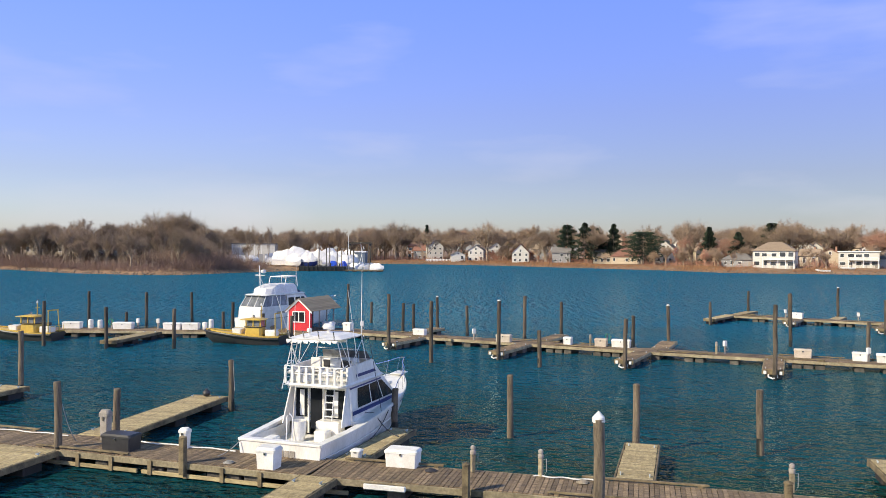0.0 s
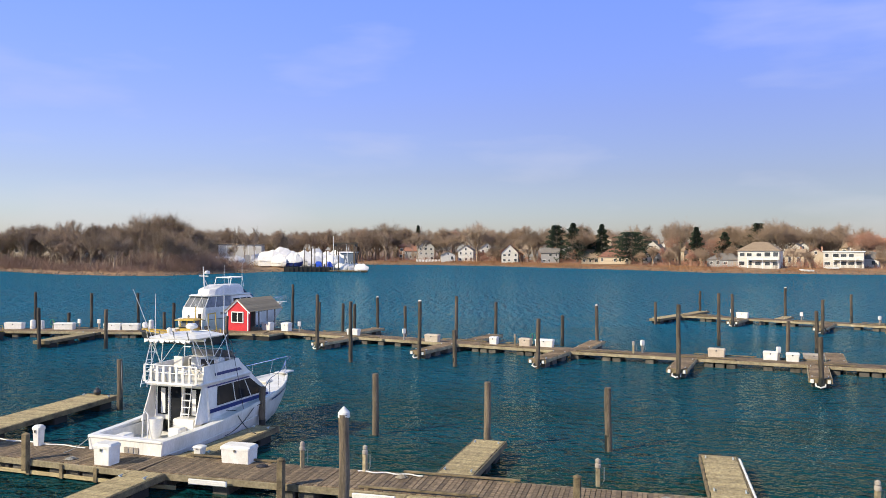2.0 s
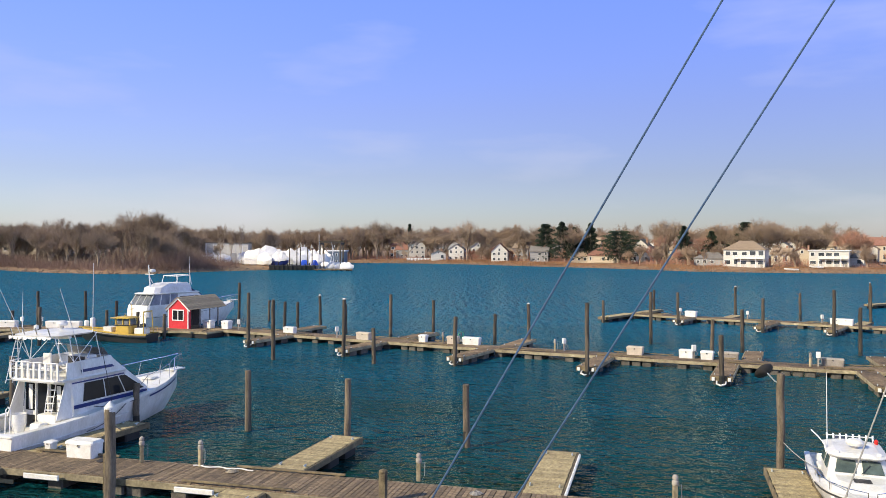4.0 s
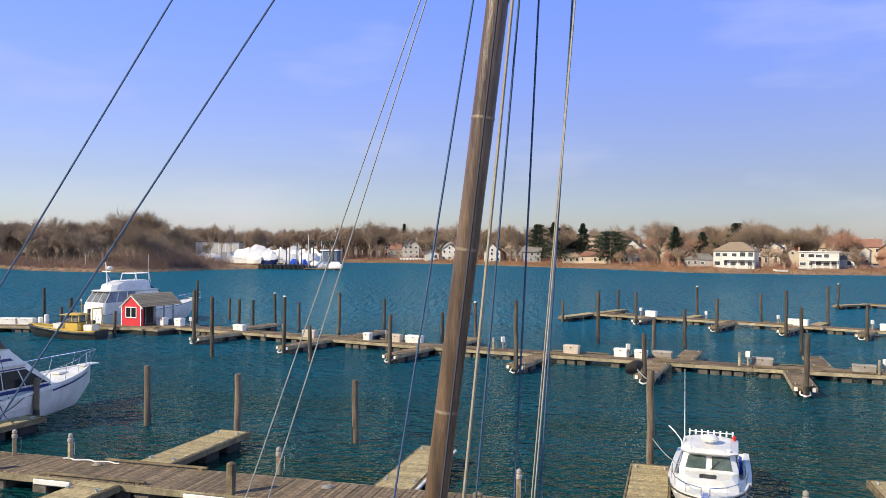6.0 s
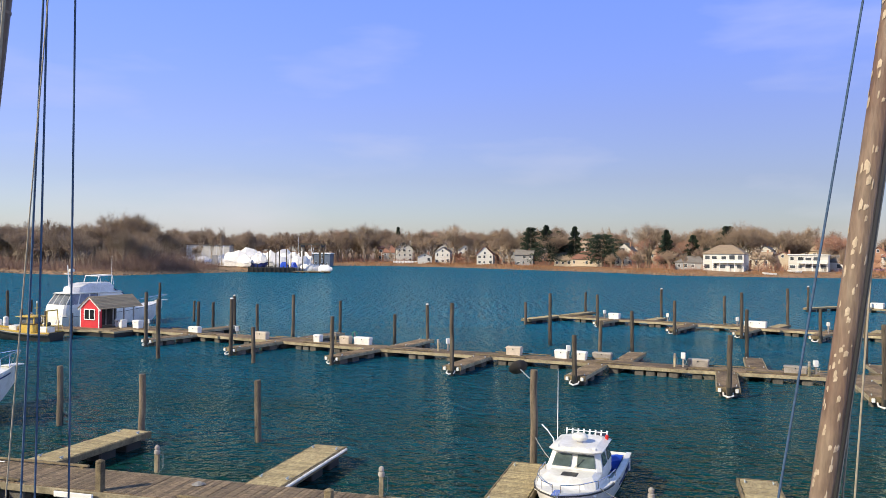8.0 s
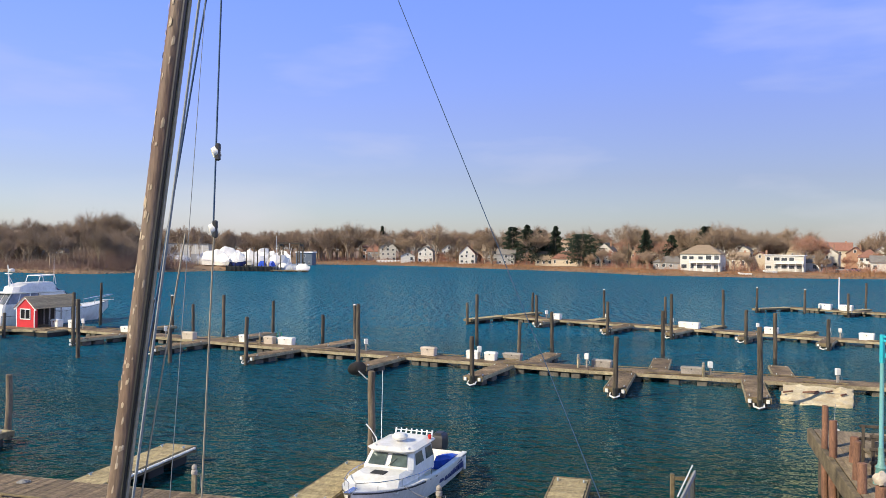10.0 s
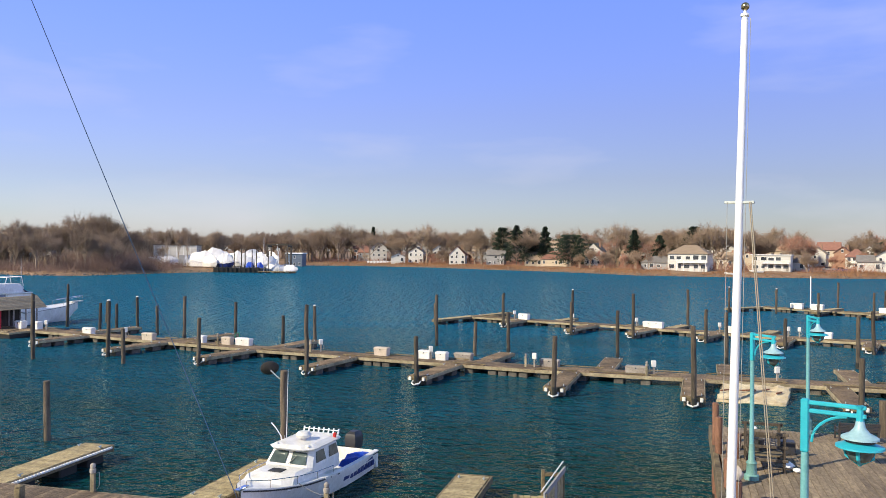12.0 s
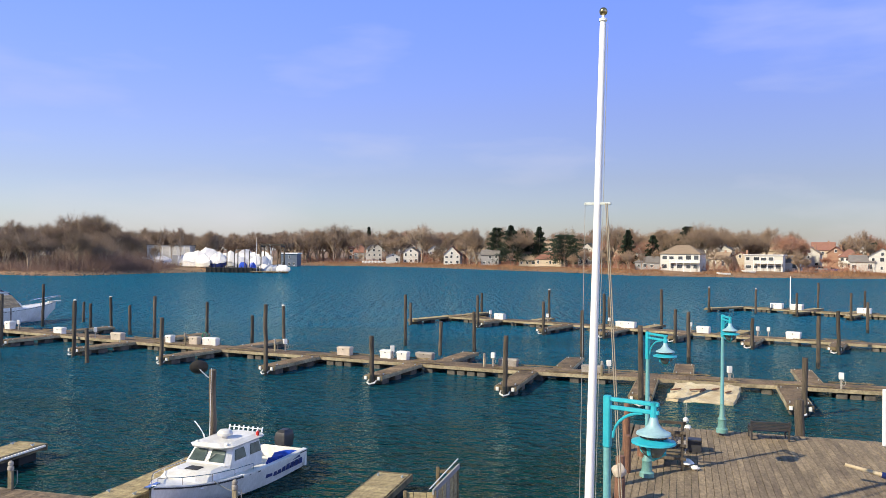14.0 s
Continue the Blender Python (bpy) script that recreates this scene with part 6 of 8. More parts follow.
part("lintel", Mesh().box(0.78, 1.2, 1.06, 1.12, 2.1, 2.2), BEAM, gt)
ds = thing("satellite_dish", "dark grey satellite dish fixed to a piling top", "satellite dish", pose(21.9, 29.16, 3.84))
part("reflector", Mesh().turn([(0.02, 0.0), (0.2, 0.03), (0.34, 0.1), (0.36, 0.12), (0.33, 0.115), (0.18, 0.05), (0.02, 0.02)], 20, m=pose(0, 0, 0, 55, 0, 200)), BENCH, ds, smooth=True)
part("arm", Mesh().tube([(0.05, -0.05, 0), (0.35, 0.02, -0.3), (0.5, 0.03, -0.35)], 0.025, 6), GALV, ds)


# ---- red shed on the dock ----
def shed(m):
    s_ = thing("dock_shed", "small red clapboard shed with white trim and an open porch", "shed", m)
    w, d, h, rz = 3.1, 0.3, 1.95, 3.0
    for i in range(13):
        z = 0.0 + i * 0.15
        part("clapboard", Mesh().box(0, w, -0.03, 0.0, z, z + 0.145), RED, s_)
    part("gable", Mesh().add([(0, -0.02, h), (w, -0.02, h), (w / 2, -0.02, rz - 0.05), (0, 0.06, h), (w, 0.06, h), (w / 2, 0.06, rz - 0.05)], [(0, 1, 2), (5, 4, 3), (0, 3, 4, 1), (1, 4, 5, 2), (2, 5, 3, 0)]), RED, s_)
    part("wall", Mesh().box(0.0, 0.06, 0, d, 0, h).box(w - 0.06, w, 0, d, 0, h).box(0, w, d - 0.06, d, 0, h).box(0.06, w - 0.06, 0.0, 0.06, 0, h), RED, s_)
    for x in (0, w - 0.12):
        part("corner_trim", Mesh().box(x, x + 0.12, -0.06, -0.03, 0, h), TRIM, s_)
    for s in (-1, 1):
        part("rake_trim", Mesh().add([(w / 2, -0.12, rz), (w / 2 + s * (w / 2 + 0.25), -0.12, h - 0.12), (w / 2 + s * (w / 2 + 0.25), -0.12, h - 0.3), (w / 2, -0.12, rz - 0.2),
                                      (w / 2, -0.04, rz), (w / 2 + s * (w / 2 + 0.25), -0.04, h - 0.12), (w / 2 + s * (w / 2 + 0.25), -0.04, h - 0.3), (w / 2, -0.04, rz - 0.2)],
                                     [(0, 1, 2, 3), (4, 7, 6, 5), (0, 4, 5, 1), (1, 5, 6, 2), (2, 6, 7, 3)]), TRIM, s_)
    win = part("window", Mesh().box(0.75, 2.35, -0.055, -0.035, 0.85, 1.75), GLASS, s_, "dark window with white frame")
    for x in (0.68, 1.5, 2.32):
        part("frame", Mesh().box(x, x + 0.1, -0.09, -0.04, 0.78, 1.82), TRIM, win)
    for z in (0.78, 1.74):
        part("frame", Mesh().box(0.68, 2.42, -0.09, -0.04, z, z + 0.09), TRIM, win)
    # the roof runs back over an open porch, shingle by course
    L = 5.6
    sl = math.hypot(w / 2 + 0.25, rz - h + 0.1)
    ang = math.degrees(math.atan2(rz - h + 0.1, w / 2 + 0.25))
    for s in (-1, 1):
        f = pose(w / 2, -0.2, rz, 0, 0, 0) @ Matrix.Scale(s, 4, (1, 0, 0)) @ pose(0, 0, 0, 0, ang, 0)
        for k in range(9):
            a, b_ = sl * k / 9, sl * (k + 1) / 9 + 0.03
            part("shingle_course", Mesh().add([f @ Vector(p) for p in ((a, 0, 0.02), (b_, 0, 0.045), (b_, L, 0.045), (a, L, 0.02), (a, 0, -0.02), (b_, 0, 0.0), (b_, L, 0.0), (a, L, -0.02))],
                                              [(0, 1, 2, 3), (4, 7, 6, 5), (0, 4, 5, 1), (1, 5, 6, 2), (2, 6, 7, 3), (3, 7, 4, 0)]), SHINGLE, s_)
    for x in (0.05, w - 0.05):
        for y in (d + 1.4, d + 2.8, d + 4.1):
            part("porch_post", Mesh().box(x - 0.06, x + 0.06, y - 0.06, y + 0.06, 0, h - 0.1), GREY_BOX, s_)
        # dark sheet added on the far side to stand for the porch's shade
        if x < 1:
            part("porch_wall", Mesh().box(x - 0.03, x + 0.03, d, d + 4.2, 0, h - 0.16), PILE, s_, "dark sheet added for the shade inside the porch")
        part("porch_beam", Mesh().box(x - 0.05, x + 0.05, d, d + 4.3, h - 0.16, h - 0.02), GREY_BOX, s_)
    return s_


shed(pose(-18.5, 72.7, DECK - 0.05, 0, 0, -18) @ Matrix.Diagonal((0.77, 1, 1, 1)))
platform = thing("shed_platform", "wide dark float with weathered boards under the red shed", "dock", pose(-19.2, 71.52, 0, 0, 0, -20), mesh=Mesh().box(-0.25, 5.95, 0.05, 5.55, -0.2, DECK - 0.2, c=0.05), material=BLACK_HULL)
part("rim", Mesh().box(-0.32, 6.02, -0.04, 0.06, DECK - 0.22, DECK - 0.05, c=0.015).box(5.92, 6.02, 0.06, 5.6, DECK - 0.22, DECK - 0.05, c=0.015), EDGE, platform, "pale edge timber")
for i in range(30):
    part("plank", Mesh().box(-0.3 + i * 0.21, -0.1 + i * 0.21, 0.07, 5.58, DECK - 0.2, DECK - 0.06, c=0.01), WOOD_MID, platform)
for x, y, w in ((-14.76, 73.2, 1.1), (-12.84, 72.72, 0.9)):
    dock_box(x, y, -24, w, 0.7, 0.75)

# ---- trees ----
nearer_things = set(scene.objects)
def branchy(rnd, height, spread, low, levels=3, trunks=1, density=1.0):
    """A bare tree: limbs in one mesh, fine twigs in another."""
    limbs, twigs = Mesh(), Mesh()

    def grow(p, d, ln, r, lv):
        q = p + d * ln
        mid = p.lerp(q, 0.5) + Vector((rnd.uniform(-1, 1), rnd.uniform(-1, 1), rnd.uniform(-0.5, 0.5))) * ln * 0.06
        limbs.tube([p, mid, q], r * (1 if lv > 1 else 0.75), 5 if lv == levels else 3, r * 0.55)
        if lv == 0:
            for _ in range(int(rnd.randint(8, 11) * density)):
                a = p.lerp(q, rnd.uniform(0.1, 1))
                e = (d * 0.7 + Vector((rnd.gauss(0, 0.6), rnd.gauss(0, 0.6), rnd.gauss(0.15, 0.5)))).normalized() * rnd.uniform(0.7, 1.7) * height / 15
                s = e.cross(Vector((rnd.uniform(-1, 1), rnd.uniform(-1, 1), rnd.uniform(-1, 1)))).normalized() * rnd.uniform(0.009, 0.019)
                twigs.add([a - s, a + s, a + e], [(0, 1, 2)])
            return
        k = rnd.randint(3, 4) if lv > 1 else rnd.randint(4, 5)
        for i in range(k):
            w = math.tau * (i + rnd.random() * 0.7) / k
            out = Vector((math.cos(w), math.sin(w), 0))
            tilt = rnd.uniform(0.35, 0.85) * spread
            nd = (d * math.cos(tilt) + out * math.sin(tilt) + Vector((0, 0, 0.16))).normalized()
            grow(p.lerp(q, rnd.uniform(0.55, 1.0)), nd, ln * rnd.uniform(0.62, 0.86), r * 0.55, lv - 1)
        grow(q, (d + Vector((rnd.gauss(0, 0.15), rnd.gauss(0, 0.15), 0.2))).normalized(), ln * 0.75, r * 0.6, lv - 1)

    for _ in range(trunks):
        lean = Vector((rnd.gauss(0, 0.1), rnd.gauss(0, 0.1), 1)).normalized()
        grow(Vector((rnd.uniform(-0.3, 0.3) * (trunks - 1), rnd.uniform(-0.3, 0.3) * (trunks - 1), -0.4)), lean, height * low, height * 0.014 + 0.08, levels)
    top = max(p[2] for p in twigs.v)
    for me in (limbs, twigs):
        me.v = [(x * height / top, y * height / top, z * height / top) for x, y, z in me.v]
    return limbs, twigs


TREES = []
for s, (hgt, spr, low, tr) in enumerate([(15, 1.0, 0.27, 1), (15, 0.75, 0.3, 1), (15, 1.15, 0.22, 1), (15, 0.85, 0.26, 2), (15, 0.6, 0.33, 1), (15, 1.05, 0.24, 2)]):
    li, tw = branchy(random.Random(40 + s), hgt, spr, low, 4, tr)
    TREES.append((li.data("trunk", BARK, False, False), tw.data("crown", TWIG, False, False), tw.data("crown", TWIG_RED, False, False)))


def bare_tree(x, y, height, kind, wide=1.0, red=False, group="bare shore trees"):
    li, tw, tw_red = TREES[kind]
    k = height / 15
    t = thing("bare_tree", "leafless reddish-brown tree on the shore" if red else "leafless grey-brown tree on the shore", "tree",
              pose(x, y, height_at(x, y) - 0.1, 0, 0, (x * 37 + y * 11) % 360) @ Matrix.Diagonal((k * wide, k * wide, k, 1)), group)
    part("trunk", li, None, t)
    part("crown", tw_red if red else tw, None, t)
    return t


rnd = random.Random(11)


def spread_trees(n, x0, x1, y0, y1, in0, in1, h0, h1, red=0.0, wide=(0.9, 1.25)):
    """n trees scattered over a stretch of land between two distances inland."""
    made = tries = 0
    while made < n and tries < 6000:
        tries += 1
        x, y = rnd.uniform(x0, x1), rnd.uniform(y0, y1)
        d = float(shore_side(np.array([x]), np.array([y]))[0])
        if in0 < d < in1 and not any((x - a) ** 2 + (y - c) ** 2 < r * r for a, c, r in CLEAR):
            bare_tree(x, y, rnd.uniform(h0, h1), rnd.randrange(6), rnd.uniform(*wide), rnd.random() < red)
            made += 1


# open ground kept for houses and the boat yard: centre and radius
CLEAR = [(-56.4, 285.6, 15), (-69.6, 288, 16), (-90.66, 303.11, 13), (-74.51, 297.99, 12), (-66.26, 300.39, 13), (-57.91, 302.79, 13)]
HOUSES = [  # place, width, depth, eave, ridge, turn, style, wall, roof, storeys
    (-5.73, 423.11, 8.21, 9, 6.0, 8.6, -8, "gable", HOUSE_WHITE, ROOF_GREY, 2),
    (-15.09, 420.71, 7.58, 7, 3.4, 5.2, 6, "gable", HOUSE_WHITE, ROOF_GREY, 1),
    (17.36, 402.71, 8.35, 9, 5.2, 9.2, -6, "gable", HOUSE_WHITE, ROOF_RED, 2),
    (-29.92, 447.11, 9.06, 9, 7.5, 11.5, 10, "gable", HOUSE_WHITE, ROOF_GREY, 3),
    (-39.5, 456.71, 7.95, 8, 5, 7.5, -10, "side", HOUSE_GREY, ROOF_RED, 2),
    (36.88, 390.71, 8.88, 8, 5.2, 7.4, -10, "side", HOUSE_GREY, ROOF_GREY, 2),
    (56.12, 375.11, 11.13, 9, 3.2, 6.6, -14, "side", HOUSE_BEIGE, ROOF_TAN, 1),
    (65.68, 367.91, 13.98, 10, 3.3, 6.8, -14, "hip", HOUSE_BEIGE, ROOF_RED, 1),
    (65.28, 414.71, 11.12, 9, 8.2, 11.3, -14, "side", HOUSE_WHITE, ROOF_TAN, 2),
    (82.7, 366.71, 8.47, 9, 6.6, 10.2, -24, "gable", HOUSE_WHITE, ROOF_GREY, 2),
    (95.47, 378.71, 9.51, 9, 5.5, 8.5, -30, "side", HOUSE_BEIGE, ROOF_TAN, 2),
    (102.9, 327.11, 12.24, 9, 2.8, 5.4, -34, "hip", HOUSE_GREY, ROOF_GREY, 1),
    (110.88, 307.91, 15.0, 12, 6.6, 9.9, -26, "hip", HOUSE_WHITE, ROOF_TAN, 2),
    (129.82, 322.31, 7.07, 9, 4.2, 6.6, -30, "side", HOUSE_BEIGE, ROOF_TAN, 1),
    (139.23, 324.71, 8.43, 9, 4.6, 7.0, -26, "gable", HOUSE_BEIGE, ROOF_RED, 1),
    (142.72, 307.91, 13.84, 9, 5.9, 6.2, -26, "flat", HOUSE_WHITE, ROOF_GREY, 2),
    (154.93, 313.65, 6.51, 8, 3.6, 6.0, -30, "side", HOUSE_WHITE, ROOF_GREY, 1),
    (187.12, 347.25, 6.69, 9, 6.5, 9.0, -30, "gable", HOUSE_BRICK, ROOF_RED, 2),
    (188.44, 337.65, 7.88, 9, 5.0, 8.2, -26, "hip", HOUSE_WHITE, ROOF_RED, 2),
    (180.29, 308.85, 8.47, 9, 4.0, 6.3, -24, "side", HOUSE_WHITE, ROOF_GREY, 1),
    (186.7, 306.45, 9.22, 9, 6.0, 8.8, -26, "gable", HOUSE_WHITE, ROOF_GREY, 2),
    (136.14, 359.25, 7.03, 9, 7.2, 10.2, -26, "gable", HOUSE_WHITE, ROOF_GREY, 2),
    (143.22, 365.25, 6.12, 9, 6.2, 9.6, -26, "side", HOUSE_WHITE, ROOF_TAN, 2),
    (152.53, 371.25, 8.28, 9, 6.0, 9.0, -26, "gable", HOUSE_WHITE, ROOF_GREY, 2),
    (95.25, 395.25, 8.41, 9, 7.2, 10.6, -22, "gable", HOUSE_WHITE, ROOF_GREY, 2),
    (-42.68, 461.25, 9.13, 9, 7.5, 11.0, -4, "hip", HOUSE_BRICK, ROOF_RED, 2),
    (-66.5, 395.25, 8.4, 9, 10.2, 10.8, 0, "flat", HOUSE_SLATE, ROOF_GREY, 3),
    (-159.78, 315.11, 3.59, 6, 8.5, 13.0, 10, "gable", HOUSE_WHITE, ROOF_GREY, 2),
    (-151.18, 315.11, 5.01, 6, 3.8, 7.0, 6, "gable", HOUSE_WHITE, ROOF_GREY, 1),
    (-189.63, 330.71, 22.28, 10, 9.5, 12.5, 6, "side", HOUSE_BEIGE, ROOF_TAN, 3),
    (108.1, 382.31, 9, 8, 5.5, 8.6, -28, "side", HOUSE_WHITE, ROOF_GREY, 2),
    (141.65, 358.31, 9, 8, 7.2, 10.0, -28, "gable", HOUSE_WHITE, ROOF_GREY, 2),
    (155.25, 375.11, 10, 8, 7.0, 10.4, -20, "side", HOUSE_WHITE, ROOF_TAN, 2),
    (162.34, 360.71, 10, 8, 7.0, 9.8, -30, "side", HOUSE_BEIGE, ROOF_TAN, 2),
    (176.29, 366.71, 10, 8, 7.4, 10.2, -26, "gable", HOUSE_WHITE, ROOF_RED, 2),
    (165.69, 380.85, 10, 8, 7.0, 10.2, -30, "side", HOUSE_BEIGE, ROOF_GREY, 2),
    (180.56, 359.25, 9, 8, 6.0, 9.2, -30, "gable", HOUSE_WHITE, ROOF_TAN, 2),
    (106.75, 399.11, 9, 8, 8.2, 11.6, -20, "gable", HOUSE_WHITE, ROOF_TAN, 2),
    (122.64, 403.91, 11, 8, 8.0, 11.4, -24, "side", HOUSE_BEIGE, ROOF_GREY, 2),
    (130.39, 391.91, 9, 8, 7.8, 11.2, -30, "gable", HOUSE_BEIGE, ROOF_TAN, 2),
    (152.06, 399.11, 9, 8, 8.4, 11.8, -20, "gable", HOUSE_WHITE, ROOF_GREY, 2),
    (186.47, 399.11, 11, 8, 8.0, 11.6, -26, "side", HOUSE_WHITE, ROOF_TAN, 2),
    (182.08, 400.05, 10, 8, 8.4, 11.8, -26, "gable", HOUSE_WHITE, ROOF_TAN, 2),
    (199.81, 390.45, 10, 8, 8.0, 11.4, -26, "side", HOUSE_BEIGE, ROOF_RED, 2),
    (215.74, 378.45, 9, 8, 7.6, 11.0, -26, "gable", HOUSE_WHITE, ROOF_GREY, 2),
    (5.83, 447.11, 8, 8, 6.5, 9.4, 4, "gable", HOUSE_WHITE, ROOF_GREY, 2),
    (29.25, 438.71, 9, 8, 6.0, 8.6, -6, "side", HOUSE_GREY, ROOF_TAN, 2),
]
CLEAR += [(h[0] * 0.985, h[1] * 0.985, h[2] * 0.55 + 3) for h in HOUSES]
CLEAR += [(h[0] * 0.965, h[1] * 0.962, h[2] * 0.3) for h in HOUSES[:24]]

spread_trees(85, -258, -62.4, 232.8, 348, 9, 62, 9, 18, wide=(0.8, 1.2))
spread_trees(24, -84, 48, 360, 504, 12, 50, 13, 19, 0.1)
spread_trees(26, -84, 72, 348, 504, 30, 80, 16, 21, 0.1)
spread_trees(40, 48, 288, 283.2, 396, 26, 70, 11, 16, 0.5)
spread_trees(22, 72, 180, 288, 396, 45, 95, 14, 19, 0.15)
# the broad old tree above the island thicket, and others that stand out
bare_tree(-125.88, 300.71, 22, 2, 1.1)
bare_tree(-127.65, 295.91, 20.6, 0, 1.05)
bare_tree(-120.8, 297.11, 21, 5, 1.05)
for px, py, top, k, w in ((-158.45, 288.71, 17.5, 4, 1.0), (-142.76, 286.31, 17, 3, 1.0), (-92.02, 295.91, 15.8, 4, 0.5), (-89.05, 300.71, 15.0, 4, 0.5), (-84.24, 297.11, 16, 4, 0.5),
                          (91.93, 360.71, 21.5, 2, 1.2), (123.21, 330.71, 20.5, 0, 1.0), (76.22, 372.71, 19, 4, 0.9), (149.79, 348.71, 17, 1, 0.9), (-0.56, 423.11, 23, 2, 1.15), (-54.13, 462.71, 24, 2, 1.2), (-74.39, 462.71, 21, 2, 1.15)):
    bare_tree(px, py, top, k, w)


# ---- evergreens ----
def conifer_mesh(seed, height, width, round_top):
    rnd_ = random.Random(seed)
    trunk = Mesh().tube([(0, 0, -0.4), (0, 0, height * 0.95)], 0.22, 6, 0.04)
    sprays = Mesh()
    for i in range(2600):
        f = rnd_.random() ** 0.8
        z = height * (0.1 + 0.9 * f)
        r = width / 2 * ((1 - f) ** 0.75 if not round_top else math.sqrt(max(0.02, 1 - (2 * f - 0.85) ** 2 / 1.4))) * (0.75 + 0.25 * math.sin(f * 40))
        w = rnd_.uniform(0, math.tau)
        q = r * math.sqrt(rnd_.random()) * rnd_.uniform(0.8, 1.1)
        p = Vector((q * math.cos(w), q * math.sin(w), z))
        o = Vector((math.cos(w), math.sin(w), rnd_.uniform(-0.5, 0.3))) * rnd_.uniform(0.4, 1.0)
        s = o.cross(Vector((rnd_.gauss(0, 1), rnd_.gauss(0, 1), 1))).normalized() * rnd_.uniform(0.15, 0.36)
        sprays.add([p - s, p + s, p + o + s * 0.2, p + o * 0.6 - Vector((0, 0, 0.3))], [(0, 1, 2), (0, 2, 3)])
    return trunk.data("trunk", BARK), sprays.data("crown", CONIFER, False, False)


for i, (x, y, hgt, wd, rt) in enumerate([(46.07, 377.51, 20.5, 19, False), (52.34, 382.31, 18, 13, False), (59.68, 377.51, 20.0, 14, False), (70, 358.31, 16, 23, True), (39.7, 396.71, 20, 11, True),
                                         (97.06, 351.11, 18, 11, False), (104.99, 336.71, 15.5, 12, False), (121.51, 343.91, 19.5, 10, True), (110.26, 334.31, 10, 6, True), (-36.64, 471.11, 22, 5, False), (207.23, 359.25, 13.5, 7, True)]):
    t = thing("evergreen_tree", "dark green round-topped evergreen behind the houses" if rt else "dark green pointed conifer behind the houses", "tree", pose(x, y, height_at(x, y), 0, 0, i * 50), "evergreens")
    a, b_ = conifer_mesh(i, hgt - height_at(x, y), wd, rt)
    part("trunk", a, None, t)
    part("crown", b_, None, t)


# ---- thickets, reeds, rubble ----
def scrub(name, label, n, x0, x1, y0, y1, in0, in1, h0, h1, width, material, lean=0.35, fan=5):
    """Thin upright stems in bunches over a stretch of land, as one object."""
    r_ = np.random.RandomState(n)
    xs, ys = r_.uniform(x0, x1, n * 12), r_.uniform(y0, y1, n * 12)
    d = shore_side(xs, ys)
    keep = (d > in0) & (d < in1)
    for a, c, r in CLEAR:
        if r > 8:
            keep &= ((xs - a) ** 2 + (ys - c) ** 2 > (r * 0.8) ** 2)
    xs, ys = xs[keep][:n], ys[keep][:n]
    zs = land_height(xs, ys)
    k = len(xs)
    clump = 0.65 + 0.55 * np.sin(xs * 0.09 + 2 * np.sin(ys * 0.05)) * np.sin(xs * 0.023 + 1)
    verts, faces = [], []
    for j in range(fan):
        hh = r_.uniform(h0, h1, k) * np.clip(clump, 0.35, 1.2)
        dx, dy = r_.normal(0, lean, k) * hh, r_.normal(0, lean, k) * hh
        w = r_.uniform(0.5, 1.0, k) * width
        ang = r_.uniform(0, math.pi, k)
        bx, by = xs + r_.normal(0, 0.4, k), ys + r_.normal(0, 0.4, k)
        z0 = zs - 0.1 + r_.uniform(0, 0.5, k) * hh * (j % 2)
        base = len(verts)
        verts += list(zip(bx - np.cos(ang) * w, by - np.sin(ang) * w, z0)) + list(zip(bx + np.cos(ang) * w, by + np.sin(ang) * w, z0)) + list(zip(bx + dx, by + dy, z0 + hh))
        faces += [(base + i, base + k + i, base + 2 * k + i) for i in range(k)]
    me = Mesh()
    me.v, me.f = [tuple(float(c) for c in p) for p in verts], faces
    thing(name, label, "shrubs", kind="stuff", mesh=me, material=material, fix=False)


scrub("island_thicket", "dense brown leafless thicket on the island", 26000, -288, -55.2, 228, 372, 3, 58, 1.6, 5.4, 0.055, BRUSH, 0.7, 6)
scrub("island_saplings", "tall thin leafless saplings crowding the island", 2200, -288, -60, 232, 372, 9, 55, 5, 11.5, 0.04, BARK, 0.13, 4)
scrub("marsh_grass", "reddish-brown dry marsh grass along the shore", 9000, -72, 288, 276, 444, 2, 12, 0.4, 1.2, 0.10, REED, 0.4, 5)
scrub("shore_bushes", "low leafless bushes along the far shore", 7000, -72, 288, 276, 470, 12, 70, 1.2, 4.2, 0.06, TWIG_RED, 0.6, 6)

LIGHT = []
for s_ in range(4):
    li, tw = branchy(random.Random(70 + s_), 15, (1.0, 0.8, 0.65, 1.1)[s_], (0.26, 0.3, 0.32, 0.24)[s_], 3, 1 + s_ % 2, 2.6)
    both = Mesh()
    both.add(li.v, li.f)
    both.add(tw.v, tw.f)
    LIGHT.append((np.array(both.v), both.f))


